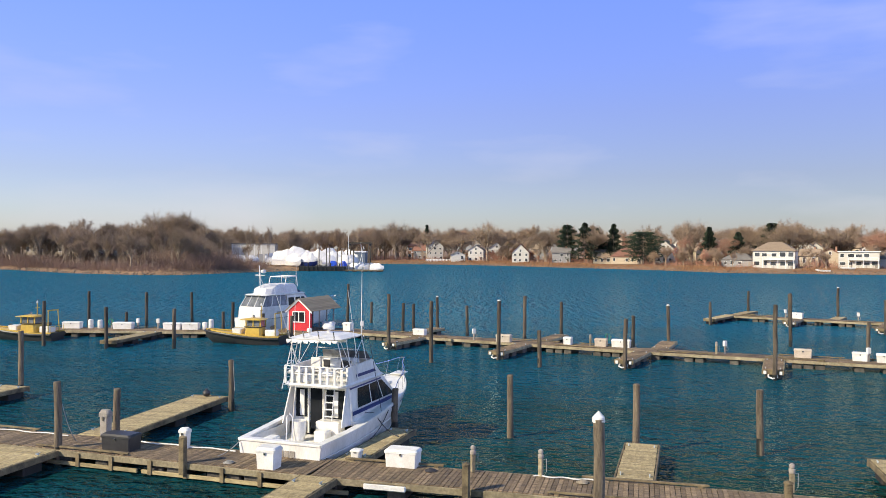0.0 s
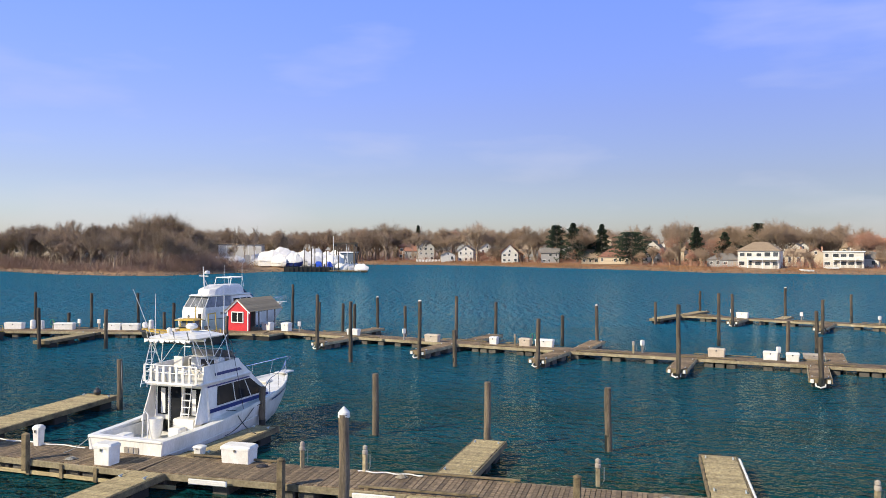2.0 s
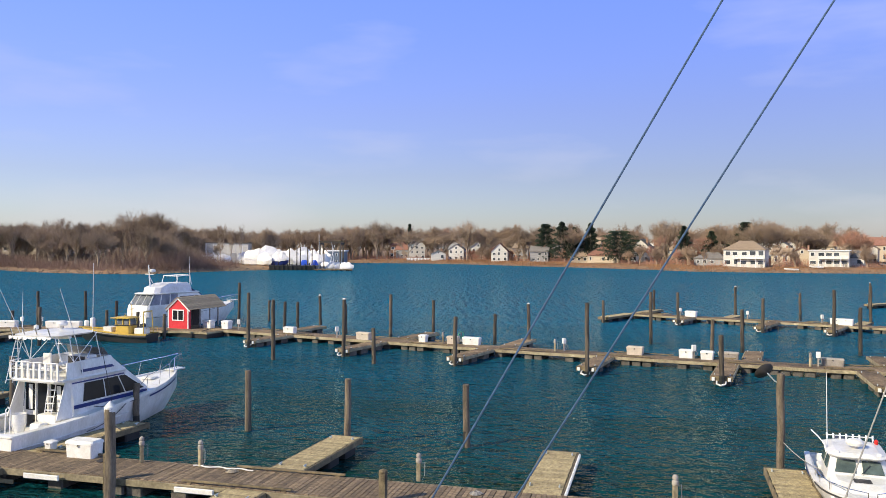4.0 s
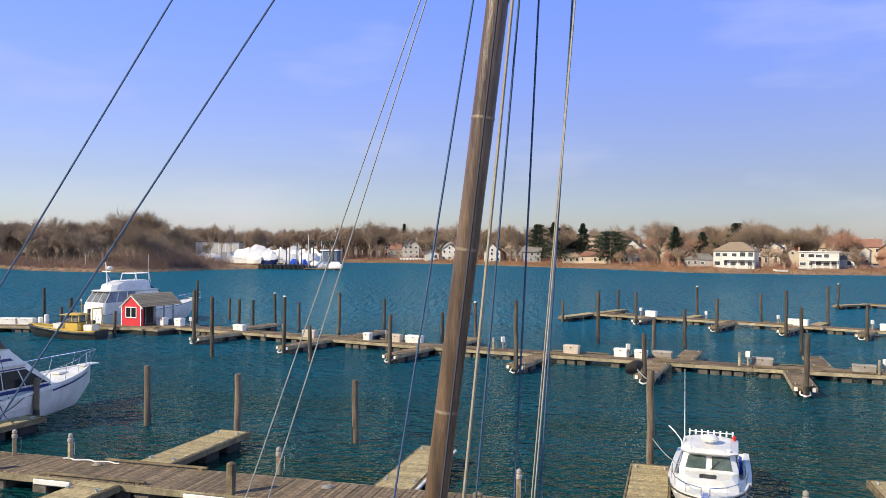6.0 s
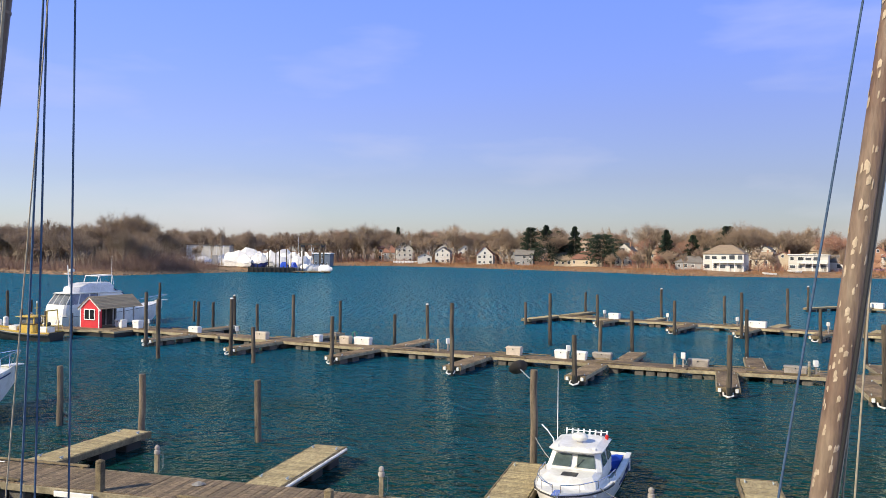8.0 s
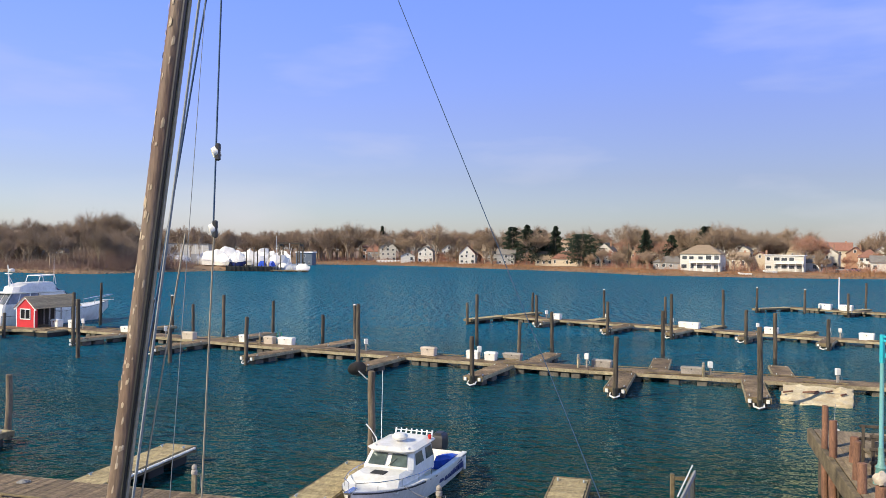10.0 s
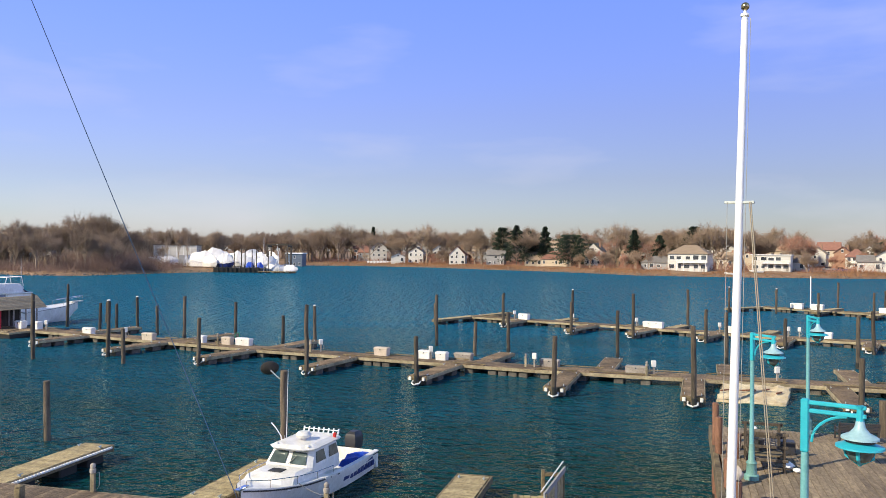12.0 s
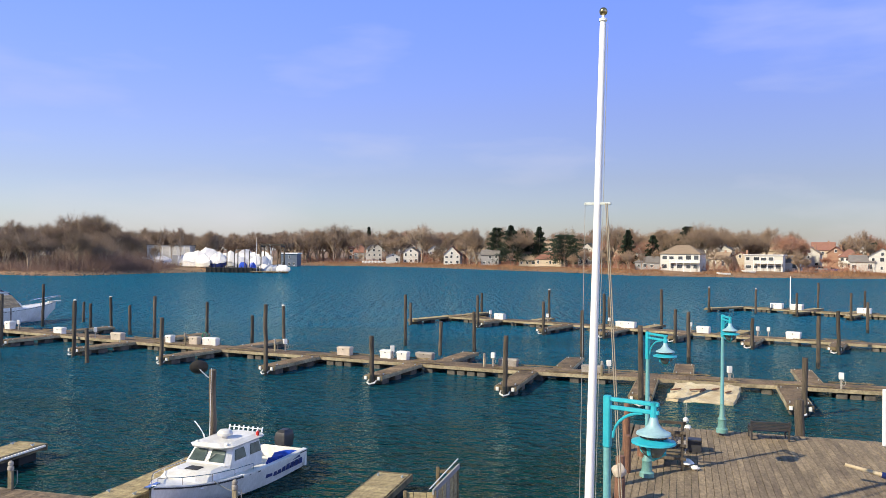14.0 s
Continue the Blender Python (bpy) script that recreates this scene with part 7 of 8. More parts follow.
def woods(name, label, n, x0, x1, y0, y1, in0, in1, h0, h1, material, seed):
    """A wood of bare trees too far off to count, as one object."""
    r_ = random.Random(seed)
    me, made = Mesh(), 0
    while made < n:
        x, y = r_.uniform(x0, x1), r_.uniform(y0, y1)
        d = float(shore_side(np.array([x]), np.array([y]))[0])
        if not in0 < d < in1 or any((x - a) ** 2 + (y - c) ** 2 < r * r for a, c, r in CLEAR):
            continue
        vs, fs = LIGHT[r_.randrange(4)]
        k, w = r_.uniform(h0, h1) / 15, r_.uniform(0, 6.28)
        q = vs * (k * r_.uniform(0.9, 1.3), k * r_.uniform(0.9, 1.3), k)
        q = np.stack([q[:, 0] * math.cos(w) - q[:, 1] * math.sin(w) + x, q[:, 0] * math.sin(w) + q[:, 1] * math.cos(w) + y, q[:, 2] + height_at(x, y) - 0.2], 1)
        base = len(me.v)
        me.v += [tuple(p) for p in q.tolist()]
        me.f += [tuple(i + base for i in f) for f in fs]
        made += 1
    thing(name, label, "woods", kind="stuff", mesh=me, material=material, fix=False)


woods("island_woods", "grey-brown leafless woods on the island", 75, -312, -72, 235.2, 396, 26, 100, 10, 15.5, TWIG, 1)
woods("far_woods", "distant leafless woods behind the houses", 130, -192, 396, 348, 624, 60, 170, 14, 21, TWIG, 2)
woods("russet_woods", "distant reddish-brown leafless woods behind the houses", 60, 48, 396, 324, 504, 50, 120, 12, 17, TWIG_RED, 3)
woods("channel_woods", "distant leafless woods behind the boat yard", 50, -204, -36, 396, 564, 6, 90, 12, 18, TWIG, 4)
woods("garden_trees", "small leafless garden trees among the houses", 90, -48, 276, 283.2, 444, 9, 45, 5, 10, TWIG, 5)
woods("russet_garden_trees", "small russet leafless trees among the houses", 45, 0, 276, 283.2, 444, 9, 45, 4, 9, TWIG_RED, 6)

rub = Mesh()
r2 = random.Random(8)
for (ax, ay), (bx, by) in zip(SHORE[1:24], SHORE[2:25]):
    ln = math.hypot(bx - ax, by - ay)
    for _ in range(int(min(ln, 160) * 2.2)):
        f = r2.random()
        s = r2.uniform(0.15, 0.5)
        x, y = ax + (bx - ax) * f + r2.gauss(0, 1.2), ay + (by - ay) * f + r2.gauss(0.8, 1.2)
        rub.box(-s, s, -s * 0.7, s * 0.7, -s * 0.5, s * 0.45, m=pose(x, y, height_at(x, y) + 0.1, r2.uniform(-20, 20), r2.uniform(-20, 20), r2.uniform(0, 180)), c=s * 0.3)
thing("shore_rocks", "brown rubble stones along the waterline", "rocks", kind="stuff", mesh=rub, material=STONE, fix=False)


# ---- houses ----
def window(parent, x, z, w, h, y=-0.02):
    win = part("window", Mesh().box(x - w / 2 - 0.1, x + w / 2 + 0.1, y - 0.06, y, z - 0.1, z + h + 0.1), TRIM, parent)
    part("pane", Mesh().box(x - w / 2, x + w / 2, y - 0.09, y - 0.05, z, z + h), HOUSE_PANE, win, "dark window glass")


def house(x, y, w, d, eave, ridge, turn, style, wall, roof, storeys):
    z0 = height_at(x, y)
    lot = random.Random(int(x * 3 + y))
    kind = {HOUSE_WHITE: "white", HOUSE_BEIGE: "beige", HOUSE_GREY: "grey", HOUSE_SLATE: "slate-blue", HOUSE_BRICK: "orange-brown"}[wall]
    top = {"gable": "front-gabled roof", "side": "side-gabled roof", "hip": "hipped roof", "flat": "flat roof"}[style]
    hs = thing("house", f"{kind} {('one', 'two', 'three')[storeys - 1]}-storey waterfront house with a {top}", "house", pose(x, y, z0, 0, 0, turn), "waterfront houses")
    X0, X1 = -w / 2, w / 2
    part("wall", Mesh().box(X0, X1, 0, d, -0.8, eave), wall, hs)
    o = 0.45
    if style == "gable":
        part("gable", Mesh().add([(X0, 0, eave), (X1, 0, eave), (0, 0, ridge - 0.1), (X0, d, eave), (X1, d, eave), (0, d, ridge - 0.1)], [(0, 1, 2), (5, 4, 3), (0, 2, 5, 3), (1, 4, 5, 2)]), wall, hs)
        for s in (-1, 1):
            sl = (ridge - eave) / (w / 2)
            ex, ez = s * (w / 2 + o), eave - sl * o
            part("roof", Mesh().add([(0, -o, ridge), (ex, -o, ez), (ex, d + o, ez), (0, d + o, ridge), (0, -o, ridge + 0.2), (ex, -o, ez + 0.2), (ex, d + o, ez + 0.2), (0, d + o, ridge + 0.2)],
                                    [(0, 1, 2, 3), (4, 7, 6, 5), (0, 4, 5, 1), (1, 5, 6, 2), (2, 6, 7, 3)]), roof, hs)
        window(hs, 0, eave + 0.2, 0.9, min(1.2, (ridge - eave) * 0.45))
    elif style == "side":
        for s in (0, 1):
            ya, yb = (-o, d / 2) if s == 0 else (d + o, d / 2)
            sl = (ridge - eave) / (d / 2)
            part("roof", Mesh().add([(X0 - o, ya, eave - sl * o), (X1 + o, ya, eave - sl * o), (X1 + o, yb, ridge), (X0 - o, yb, ridge), (X0 - o, ya, eave - sl * o + 0.2), (X1 + o, ya, eave - sl * o + 0.2), (X1 + o, yb, ridge + 0.2), (X0 - o, yb, ridge + 0.2)],
                                    [(0, 1, 2, 3), (4, 7, 6, 5), (0, 4, 5, 1), (1, 5, 6, 2), (2, 6, 7, 3), (3, 7, 4, 0)]), roof, hs)
        part("gable", Mesh().add([(X0, 0, eave), (X0, d, eave), (X0, d / 2, ridge - 0.1), (X1, 0, eave), (X1, d, eave), (X1, d / 2, ridge - 0.1)], [(0, 1, 2), (3, 5, 4), (0, 2, 5, 3), (1, 4, 5, 2)]), wall, hs)
    elif style == "hip":
        r = min(w, d) * 0.42
        part("roof", Mesh().add([(X0 - o, -o, eave), (X1 + o, -o, eave), (X1 + o, d + o, eave), (X0 - o, d + o, eave), (X0 + r, d / 2, ridge), (X1 - r, d / 2, ridge), (X0 - o, -o, eave - 0.15), (X1 + o, -o, eave - 0.15), (X1 + o, d + o, eave - 0.15), (X0 - o, d + o, eave - 0.15)],
                                [(0, 1, 5, 4), (1, 2, 5), (2, 3, 4, 5), (3, 0, 4), (6, 9, 8, 7), (0, 6, 7, 1), (1, 7, 8, 2), (2, 8, 9, 3), (3, 9, 6, 0)]), roof, hs)
    else:
        part("roof", Mesh().box(X0 - o, X1 + o, -o, d + o, eave, ridge), TRIM, hs)
    n_w = max(2, int(w / 2.6))
    per = eave / storeys
    for f in range(storeys):
        for i in range(n_w):
            xx = X0 + w * (i + 0.5) / n_w
            if lot.random() < 0.22:
                continue
            wide = lot.choice((1.2, 1.7, 2.0)) if style in ("flat", "hip") and storeys == 2 else lot.choice((0.8, 0.95, 1.3))
            window(hs, xx + lot.uniform(-0.3, 0.3), f * per + per * 0.34, min(wide, w / n_w - 0.5), per * lot.choice((0.36, 0.42, 0.48)))
    if style in ("hip", "flat") and storeys == 2:
        # balcony across the front on posts
        part("balcony", Mesh().box(X0 + w * 0.25, X1 - 0.3, -1.7, -0.02, per - 0.15, per + 0.05), TRIM, hs)
        for i in range(5):
            xx = X0 + w * 0.25 + (w * 0.75 - 0.4) * i / 4
            part("balcony_post", Mesh().box(xx, xx + 0.14, -1.7, -1.56, -0.5, per + 1.0), TRIM, hs)
        part("balcony_rail", Mesh().box(X0 + w * 0.25, X1 - 0.3, -1.7, -1.62, per + 0.9, per + 1.0).box(X0 + w * 0.25, X1 - 0.3, -1.7, -1.62, per + 0.4, per + 0.46), TRIM, hs)
    if style in ("gable", "side"):
        part("chimney", Mesh().box(w * 0.2, w * 0.2 + 0.7, d * 0.45, d * 0.45 + 0.7, eave, ridge + 0.9), HOUSE_BRICK, hs)
    part("door", Mesh().box(X1 - 1.5, X1 - 0.6, -0.1, 0.0, 0, 2.0), GREY_BOX, hs)
    return hs


for h in HOUSES:
    house(h[0] - (1.6 if h[0] > 60 else 0.8 if h[0] > -20 else 0), *h[1:])

# ---- boat yard on the island's tip ----
yard = thing("boat_shed", "long pale metal boat yard building", "building", pose(-93.47, 307.91, 1.4, 0, 0, 8))
BW = 16.97
part("wall", Mesh().box(-BW / 2, BW / 2, 0, 9, -0.5, 8.2), HOUSE_WHITE, yard)
part("roof", Mesh().box(-BW / 2 - 0.3, BW / 2 + 0.3, -0.3, 9.3, 8.2, 8.5), ROOF_GREY, yard)
for i in range(6):
    part("panel_rib", Mesh().box(-BW / 2 + 0.4 + i * BW / 6, -BW / 2 + 0.6 + i * BW / 6, -0.06, 0, 0, 8.2), TRIM, yard)
for i in range(2):
    part("door", Mesh().box(1.5 + i * 3, 3.8 + i * 3, -0.08, 0, 0, 4.4), HOUSE_GREY, yard)


def wrapped_boat(x, y, turn, ln, hgt, z, material=None, label="boat under white shrink wrap in the yard"):
    b_ = thing("wrapped_boat", label, "boat", pose(x, y, z, 0, 0, turn), "laid-up boats")
    st = smooth_stations([(0, ln * 0.12, hgt * 0.45, ln * 0.1, 0.3, 0), (ln * 0.5, ln * 0.145, hgt * 0.45, ln * 0.12, 0.3, -0.1), (ln * 0.82, ln * 0.09, hgt * 0.52, ln * 0.05, 0.6, 0.1), (ln, 0.05, hgt * 0.58, 0.03, 1.2, 1.0)], 3)
    hull(st, b_, BLUE_STRIPE if material is not None else WHITE_OLD)
    rings = []
    crease = random.Random(int(x * 7 + y * 3))
    for q, tall in zip(st, np.interp(np.linspace(0, 1, len(st)), (0, 0.12, 0.3, 0.45, 0.7, 1), (0.75, 0.85, 1.0, 0.95, 0.72, 0.6))):
        yy, hb, zs = q[0], q[1], q[2]
        zt = hgt * 1.15 * float(tall) * crease.uniform(0.9, 1.06)
        ring = [(-hb - 0.08, zs - 0.6), (-hb - 0.03, zs), (-hb * 0.8, zs + (zt - zs) * 0.32), (-hb * 0.42, zs + (zt - zs) * 0.66), (0, zt), (hb * 0.42, zs + (zt - zs) * 0.66), (hb * 0.8, zs + (zt - zs) * 0.32), (hb + 0.03, zs), (hb + 0.08, zs - 0.6)]
        rings.append([(a_ * crease.uniform(0.93, 1.07), yy, c_ + crease.uniform(-0.1, 0.1)) for a_, c_ in ring])
    part("wrap", Mesh().loft(rings), WRAP, b_, "tight creased shrink wrap cover")
    return b_


YARD = [(-81.28, 293.19, -94, 11, 5.6, None), (-78.48, 297.99, -84, 11, 6.4, None), (-69.92, 289.59, -94, 6.5, 4.6, BLUE_STRIPE), (-69.81, 300.39, -92, 8.5, 5.4, None), (-64.77, 301.59, -86, 9, 5.0, None),
        (-60.13, 302.79, -94, 7, 4.9, None), (-55, 301.59, -60, 5, 3.9, None), (-86.51, 300.39, -80, 7.5, 4.6, None), (-68.49, 314.79, -70, 9, 6.0, None), (-60.17, 317.19, -120, 9, 5.4, None)]
for x, y, tn, ln, hg, mt in YARD:
    wrapped_boat(x, y, tn, ln, hg, max(1.6, height_at(x, y)), mt, "navy-hulled boat under white shrink wrap in the yard" if mt else "boat under white shrink wrap in the yard")
for x, y, tn, ln in ((-49.45, 290.79, -75, 4.5), (-46.05, 288.39, -60, 5), (-43.12, 284.79, -95, 5.2), (-52.28, 294.39, -110, 4.5)):
    wrapped_boat(x, y, tn, ln, 2.6, 0.1, label="small covered boat afloat at the yard dock")
quay = thing("yard_quay", "dark timber quay along the boat yard", "quay", pose(-69.22, 283.59, 0, 0, 0, 3), mesh=Mesh().box(0, 17.35, 0, 34, -1.5, 1.7, c=0.1), material=PILE_WET)
for i in range(11):
    x, y = -68.76, 282.63
    thing("fender_pile", "dark timber pile standing along the yard quay", "piling", pose(x + i * 1.63, y + i * 0.06, -1), "yard piles", mesh=Mesh().tube([(0, 0, 0), (0, 0, 3.0 + (i * 7 % 5) * 0.25)], 0.2, 7), material=PILE_WET)
dock("yard_dock", "low wooden dock beside the boat yard", (-51.56, 279.99), (-37.82, 279.99), 1.6, WOOD_PALE, False, 0.4)
dock("yard_dock", "low wooden dock beside the boat yard", (-48.56, 285.99), (-40.19, 285.99), 1.4, WOOD_MID, False, 0.28, edge=EDGE)
for i, (x, y, hh) in enumerate(((-51.76, 288.39, 12.5), (-48.6, 290.79, 9), (-46.68, 291.99, 10), (-62.24, 285.99, 8), (-59.5, 285.99, 8.2), (-58.5, 287.19, 8), (-55.5, 285.99, 8), (-53.82, 285.99, 7.6), (-49.4, 285.99, 7.4), (-43.73, 288.39, 7))):
    ms = thing("yard_post", "thin pale mast standing in the boat yard" if i < 3 else "dark steel hoist post on the yard quay", "mast" if i < 3 else "post", pose(x, y, 0.3, 0, (0, 14, -6, 0, 0, 0, 0, 0, 0, 0)[i], 0), "yard masts" if i < 3 else "hoist posts", mesh=Mesh().tube([(0, 0, 0), (0, 0, hh)], 0.14 if i < 3 else 0.2, 6, 0.08 if i < 3 else 0.2), material=ALU if i < 3 else PILE)
for x, y, tn, ln, hg in ((-94, 296.5, -70, 6, 3.4), (-99, 299.5, -100, 6, 3.0), (-104, 302, -80, 5.5, 2.8), (-75.5, 291.5, -120, 7, 4.2), (-63.5, 296.5, -75, 6.5, 3.8), (-57.2, 297, -100, 6, 3.6)):
    wrapped_boat(x, y, tn, ln, hg, max(1.5, height_at(x, y)))
for x, y, tn, ln in ((-58.2, 292.6, 10, 3.2), (-54.0, 291.0, -20, 2.6)):
    thing("tarp_heap", "bright blue tarp over gear on the yard quay", "tarp", pose(x, y, 1.7, 0, 0, tn), "yard tarps", mesh=Mesh().loft([rect_ring(-ln / 2, ln / 2, -1, 1, 0, 0.3), rect_ring(-ln / 2 + 0.2, ln / 2 - 0.3, -0.8, 0.7, 1.1, 0.4), rect_ring(-ln / 4, ln / 5, -0.4, 0.3, 1.9, 0.2)]), material=BLUE_TARP)
lift = thing("boat_lift", "dark steel boat lift frame in the yard", "boat lift", pose(-50.57, 302.79, 0.9))
for x in (-4, 4):
    for y in (0, 6):
        part("leg", Mesh().box(x - 0.25, x + 0.25, y - 0.25, y + 0.25, 0, 9), PILE, lift)
for y in (0, 6):
    part("beam", Mesh().box(-4.4, 4.4, y - 0.3, y + 0.3, 9, 9.7), PILE, lift)
for x in (-4, 4):
    part("beam", Mesh().box(x - 0.3, x + 0.3, 0.3, 5.7, 8.4, 9), PILE, lift)


# ---- cars, poles and craft on the far shore ----
def parked_car(x, y, turn, material, label):
    c_ = thing("parked_car", label, "car", pose(x, y, height_at(x, y), 0, 0, turn), "parked cars")
    part("body", Mesh().loft([rect_ring(-2.2, 2.2, -0.88, 0.88, 0.3, 0.15), rect_ring(-2.25, 2.25, -0.9, 0.9, 0.7, 0.2), rect_ring(-2.1, 2.1, -0.86, 0.86, 0.95, 0.2)]), material, c_)
    part("cabin", Mesh().loft([rect_ring(-1.5, 1.1, -0.82, 0.82, 0.95, 0.1), rect_ring(-1.1, 0.5, -0.7, 0.7, 1.5, 0.1)]), GLASS, c_)
    for a in (-1.4, 1.4):
        for s in (-0.85, 0.85):
            part("wheel", Mesh().turn([(0.2, -0.1), (0.33, -0.1), (0.33, 0.1), (0.2, 0.1)], 12, m=pose(a, s, 0.33, 90, 0, 0)), DARK, c_)


parked_car(170.08, 313.65, -20, BLUE_STRIPE, "dark blue car parked before the houses")
parked_car(166.34, 316.05, -20, HOUSE_GREY, "dark grey car parked before the houses")
for x, y, hh in ((87.36, 339.11, 10.5), (10.76, 414.71, 9.5), (53.2, 396.71, 9)):
    up = thing("utility_pole", "grey wooden utility pole among the houses", "utility pole", pose(x, y, height_at(x, y)), "utility poles")
    part("pole", Mesh().tube([(0, 0, -0.4), (0, 0, hh)], 0.16, 6, 0.1), BEAM, up)
    part("cross_arm", Mesh().box(-1.1, 1.1, -0.07, 0.07, hh - 0.9, hh - 0.7), BEAM, up)
for x, y, tn in ((123.91, 292.31, 80), (133.59, 294.45, 85)):
    rb = thing("rowing_boat", "small pale boat drawn up on the beach", "boat", pose(x, y, max(0.3, height_at(x, y)), 0, 0, tn), "beached boats")
    st = smooth_stations([(0, 0.7, 0.6, 0.55, 0.1, 0), (2, 0.85, 0.62, 0.7, 0.08, 0), (4, 0.6, 0.75, 0.35, 0.2, 0.05), (5, 0.05, 0.9, 0.03, 0.6, 0.5)], 3)
    hull(st, rb, WHITE)
    gunwale(st, 0, 4.9, 0.08, rb, TRIM)
    part("thwart", Mesh().box(-0.7, 0.7, 1.6, 1.9, 0.42, 0.47), WOOD_PALE, rb)
fence = thing("picket_fence", "long low white fence before the channel houses", "fence", pose(-34, 429.11, height_at(-28.41, 429.11), 0, 0, -2))
FW = 14.9
part("rail", Mesh().box(0, FW, 0, 0.1, 0.9, 1.1).box(0, FW, 0, 0.1, 0.3, 0.45), TRIM, fence)
for i in range(int(FW / 0.8)):
    part("picket", Mesh().box(i * 0.8, i * 0.8 + 0.35, -0.05, 0, 0.0, 1.4), TRIM, fence)


# the far shore and all on it, drawn in nearer to the basin
SHORE_FIT = Matrix.Translation((16.5, 0, 0)) @ Matrix.Diagonal((0.97, 0.97, 1, 1)) @ Matrix.Translation((-16.5, 0, 0))
for ob in scene.objects:
    if ob.parent is None and (ob not in nearer_things or ob.name == "ground"):
        ob.matrix_basis = SHORE_FIT @ ob.matrix_basis


# ---- a few last small things ----
def mooring_rope(a, b_, sag, material, label="slack mooring rope on the dock"):
    thing("mooring_rope", label, "rope", None, "mooring ropes", mesh=Mesh().tube(bent(a, b_, sag, 10), 0.016, 5), material=material, smooth=True)


mooring_rope((22.46, 29.22, 1.44), (23.28, 26.88, 0.9), 0.2, ROPE_WHITE, "white rope from a piling to the moored boat")
mooring_rope((-16.08, 29.52, 2.28), (-15.96, 30.36, 0.66), 0.2, ROPE_WHITE, "white rope hanging on a piling")
mooring_rope((-12.72, 39.36, 2.52), (-12.6, 39.24, 1.08), 0.05, ROPE_WHITE, "white rope hanging on a piling")
mooring_rope((-3.96, 34.56, 1.44), (-5.04, 32.88, 1.44), 0.12, ROPE_DARK, "dark rope from a piling to the sport boat")


def coil(x, y, r, material, z=DECK):
    pts = [(r * (1 - 0.02 * k) * math.cos(k * 0.7), r * (1 - 0.02 * k) * math.sin(k * 0.7), 0.02 + 0.002 * k) for k in range(36)]
    thing("rope_coil", "coiled line lying on the dock boards", "rope", pose(x, y, z), "rope coils", mesh=Mesh().tube(pts, 0.018, 5), material=material, smooth=True)


for x, y, c in ((-9.12, 27.96, ROPE_WHITE), (3.12, 26.52, ROPE_TAN), (11.52, 24.72, ROPE_WHITE), (-1.92, 27.48, ROPE_DARK)):
    coil(x, y, 0.22, c)
# pale hoses laid along the dock's far edge
for x0, y0, x1, y1 in ((-21.6, 32.52, -16.8, 31.32), (1.56, 27.06, 3.84, 26.64), (-14.04, 30.66, -9.36, 29.46)):
    pts = [(x0 + (x1 - x0) * k / 14, y0 + (y1 - y0) * k / 14 + 0.07 * math.sin(k * 1.3), DECK + 0.05) for k in range(15)]
    thing("dock_hose", "pale hose laid along the dock edge", "hose", None, "dock hoses", mesh=Mesh().tube(pts, 0.025, 6), material=WHITE_OLD, smooth=True)
# black ball fender at a finger's tip
thing("ball_fender", "black ball fender standing on the finger dock", "fender", pose(-14.34, 40.08, DECK), mesh=Mesh().turn([(0.02, 0), (0.15, 0.05), (0.2, 0.18), (0.16, 0.3), (0.06, 0.36), (0.05, 0.42)], 14), material=DARK, smooth=True)
# white pole on the outer dock
wp = thing("dock_pole", "tall slim white pole on the outer dock", "pole", pose(76.9, 114.3, DECK))
part("pole", Mesh().turn([(0.1, 0), (0.09, 0.3), (0.07, 4.6), (0.05, 4.65)], 10), ALU, wp, smooth=True)
part("foot_plate", Mesh().box(-0.2, 0.2, -0.2, 0.2, 0, 0.04, c=0.01), GALV, wp)
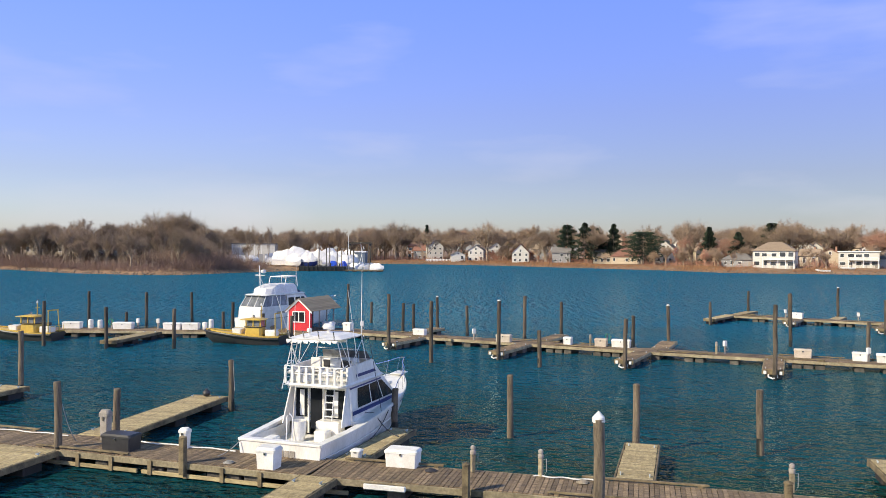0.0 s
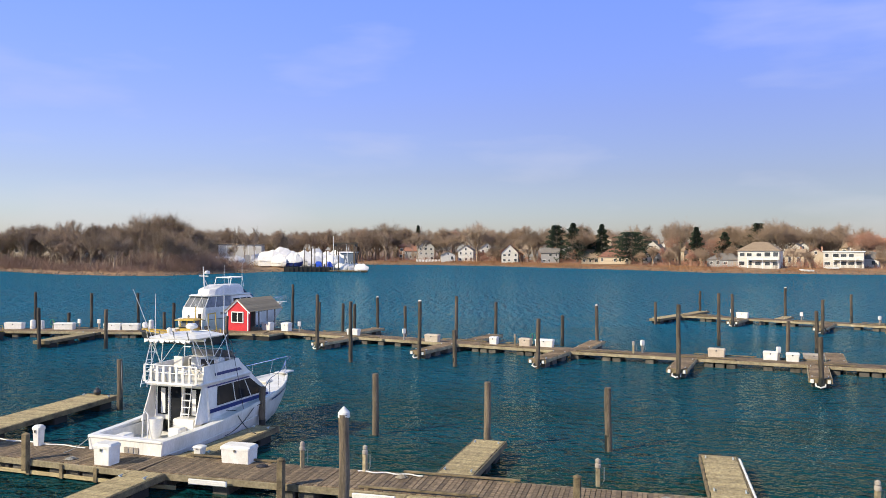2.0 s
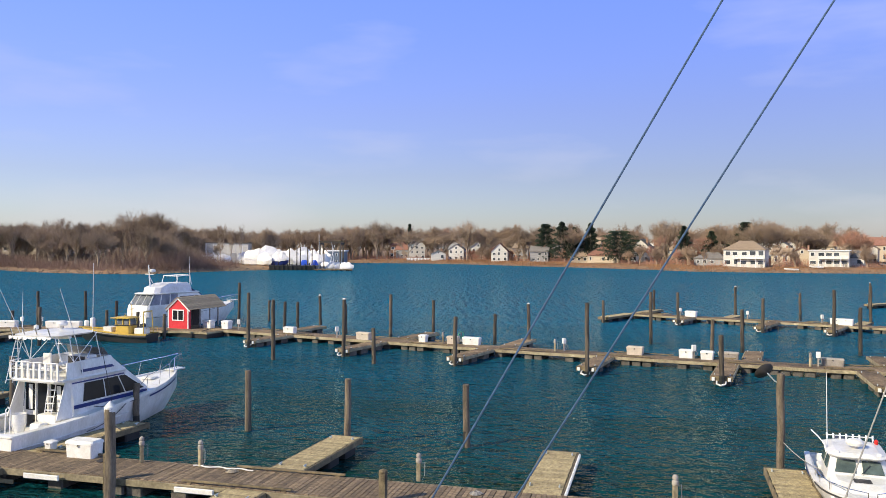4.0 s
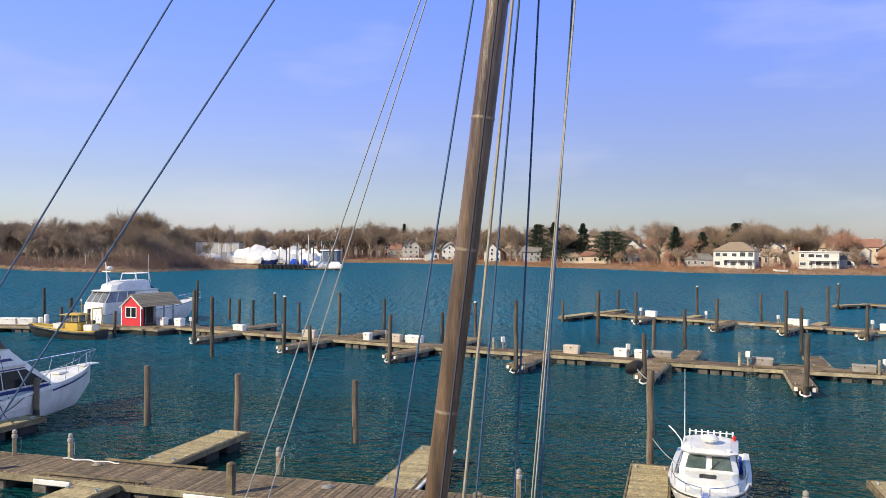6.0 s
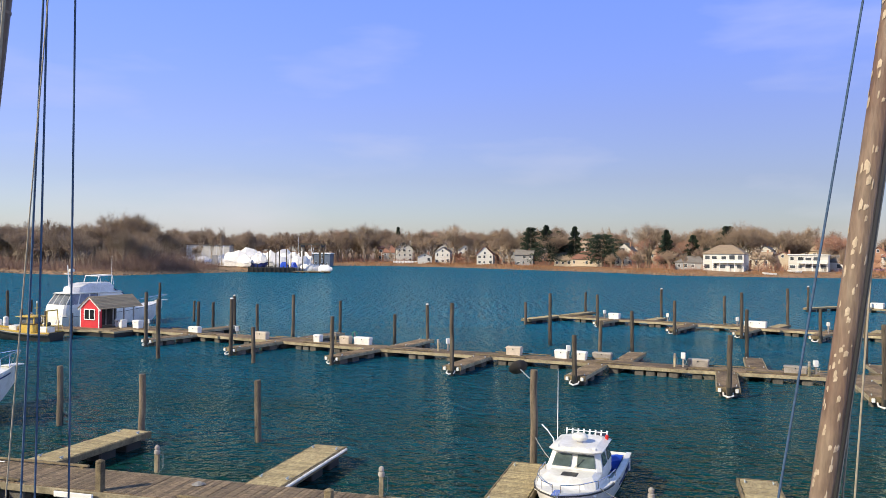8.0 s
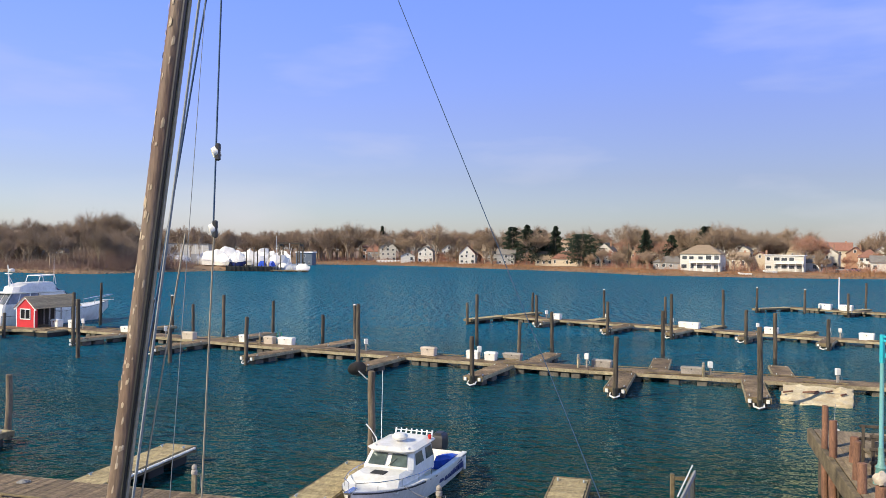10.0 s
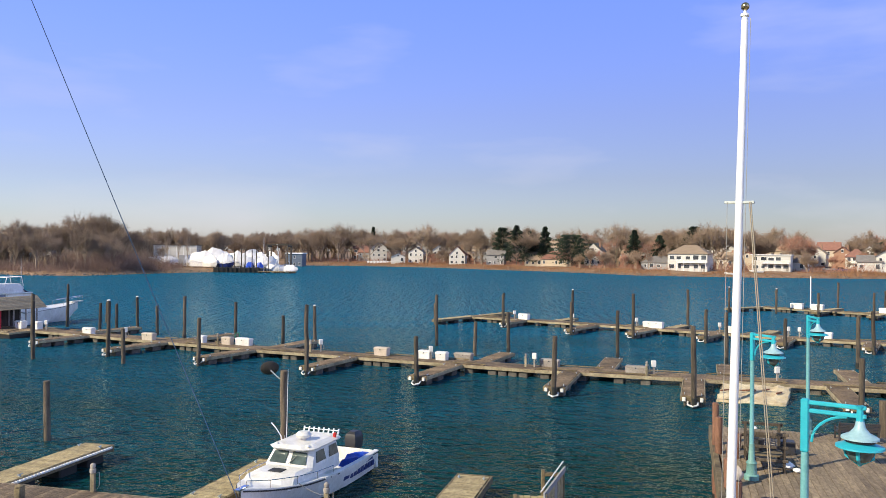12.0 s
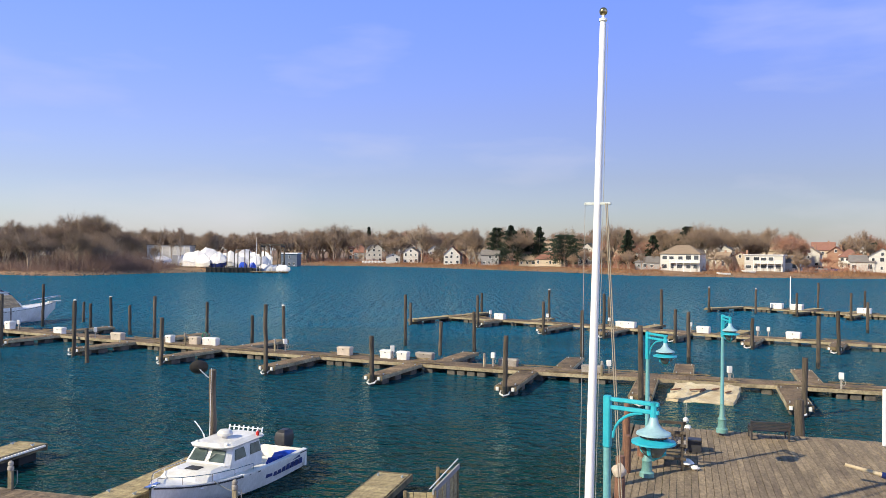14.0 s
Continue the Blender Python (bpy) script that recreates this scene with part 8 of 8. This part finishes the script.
# white spar propped over the pier, with its bracket
sp = thing("white_spar", "white painted spar with a blue collar over the pier", "spar", pose(43.44, 21.12, PZ + 0.42, 0, 10, -25))
part("spar", Mesh().tube([(-0.6, 0, 0), (1.0, 0, 0), (3.2, 0, 0)], 0.045, 10, 0.09), CONCRETE, sp, smooth=True)
part("collar", Mesh().tube([(0.3, 0, 0), (0.75, 0, 0)], 0.085, 10), BLUE_STRIPE, sp)
for x in (0.9, 2.6):
    part("trestle", Mesh().box(x - 0.05, x + 0.05, -0.35, -0.27, -0.62, 0.0).box(x - 0.05, x + 0.05, 0.27, 0.35, -0.62, 0.0).box(x - 0.05, x + 0.05, -0.4, 0.4, -0.12, -0.05), BEAM, sp)

# white buoys tied off in the basin, a white post and a rag on a piling by the pier
by = thing("mooring_buoy", "pair of white mooring buoys on a line", "buoy", pose(42.02, 34.53, 0.75))
for z, q in ((0.0, 0.16), (0.36, 0.13)):
    part("buoy", Mesh().turn([(0.02, z - q), (q * 0.75, z - q * 0.7), (q, z), (q * 0.75, z + q * 0.7), (0.02, z + q)], 12, cx=-z * 0.25), WHITE_OLD, by, smooth=True)
part("line", Mesh().tube([(-0.1, 0, 0.45), (-0.06, 0.05, 0.95), (-0.02, 0.1, 1.2)], 0.012, 5), ROPE_WHITE, by)
thing("white_post", "slim white painted post on the pier edge", "post", pose(45.26, 23.97, 2.65), mesh=Mesh().box(-0.06, 0.06, -0.06, 0.06, 0, 1.75, c=0.02), material=TRIM)
piling(36.38, 19.17, 2.87, 0.13, label="rough brown piling beside the pier", material=RUST_PILE)
r6 = random.Random(6)
rag = [[(q * math.cos(w) * r6.uniform(0.8, 1.2), q * math.sin(w) * r6.uniform(0.8, 1.2), 0.075 * k + r6.uniform(-0.03, 0.03)) for w in (math.tau * i / 11 for i in range(11))] for k, q in enumerate((0.13, 0.18, 0.17, 0.12, 0.05))]
thing("piling_cover", "crumpled white plastic cover on a piling top", "cover", pose(36.38, 19.17, 2.91), mesh=Mesh().loft(rag), material=TAN_BOX, smooth=True)
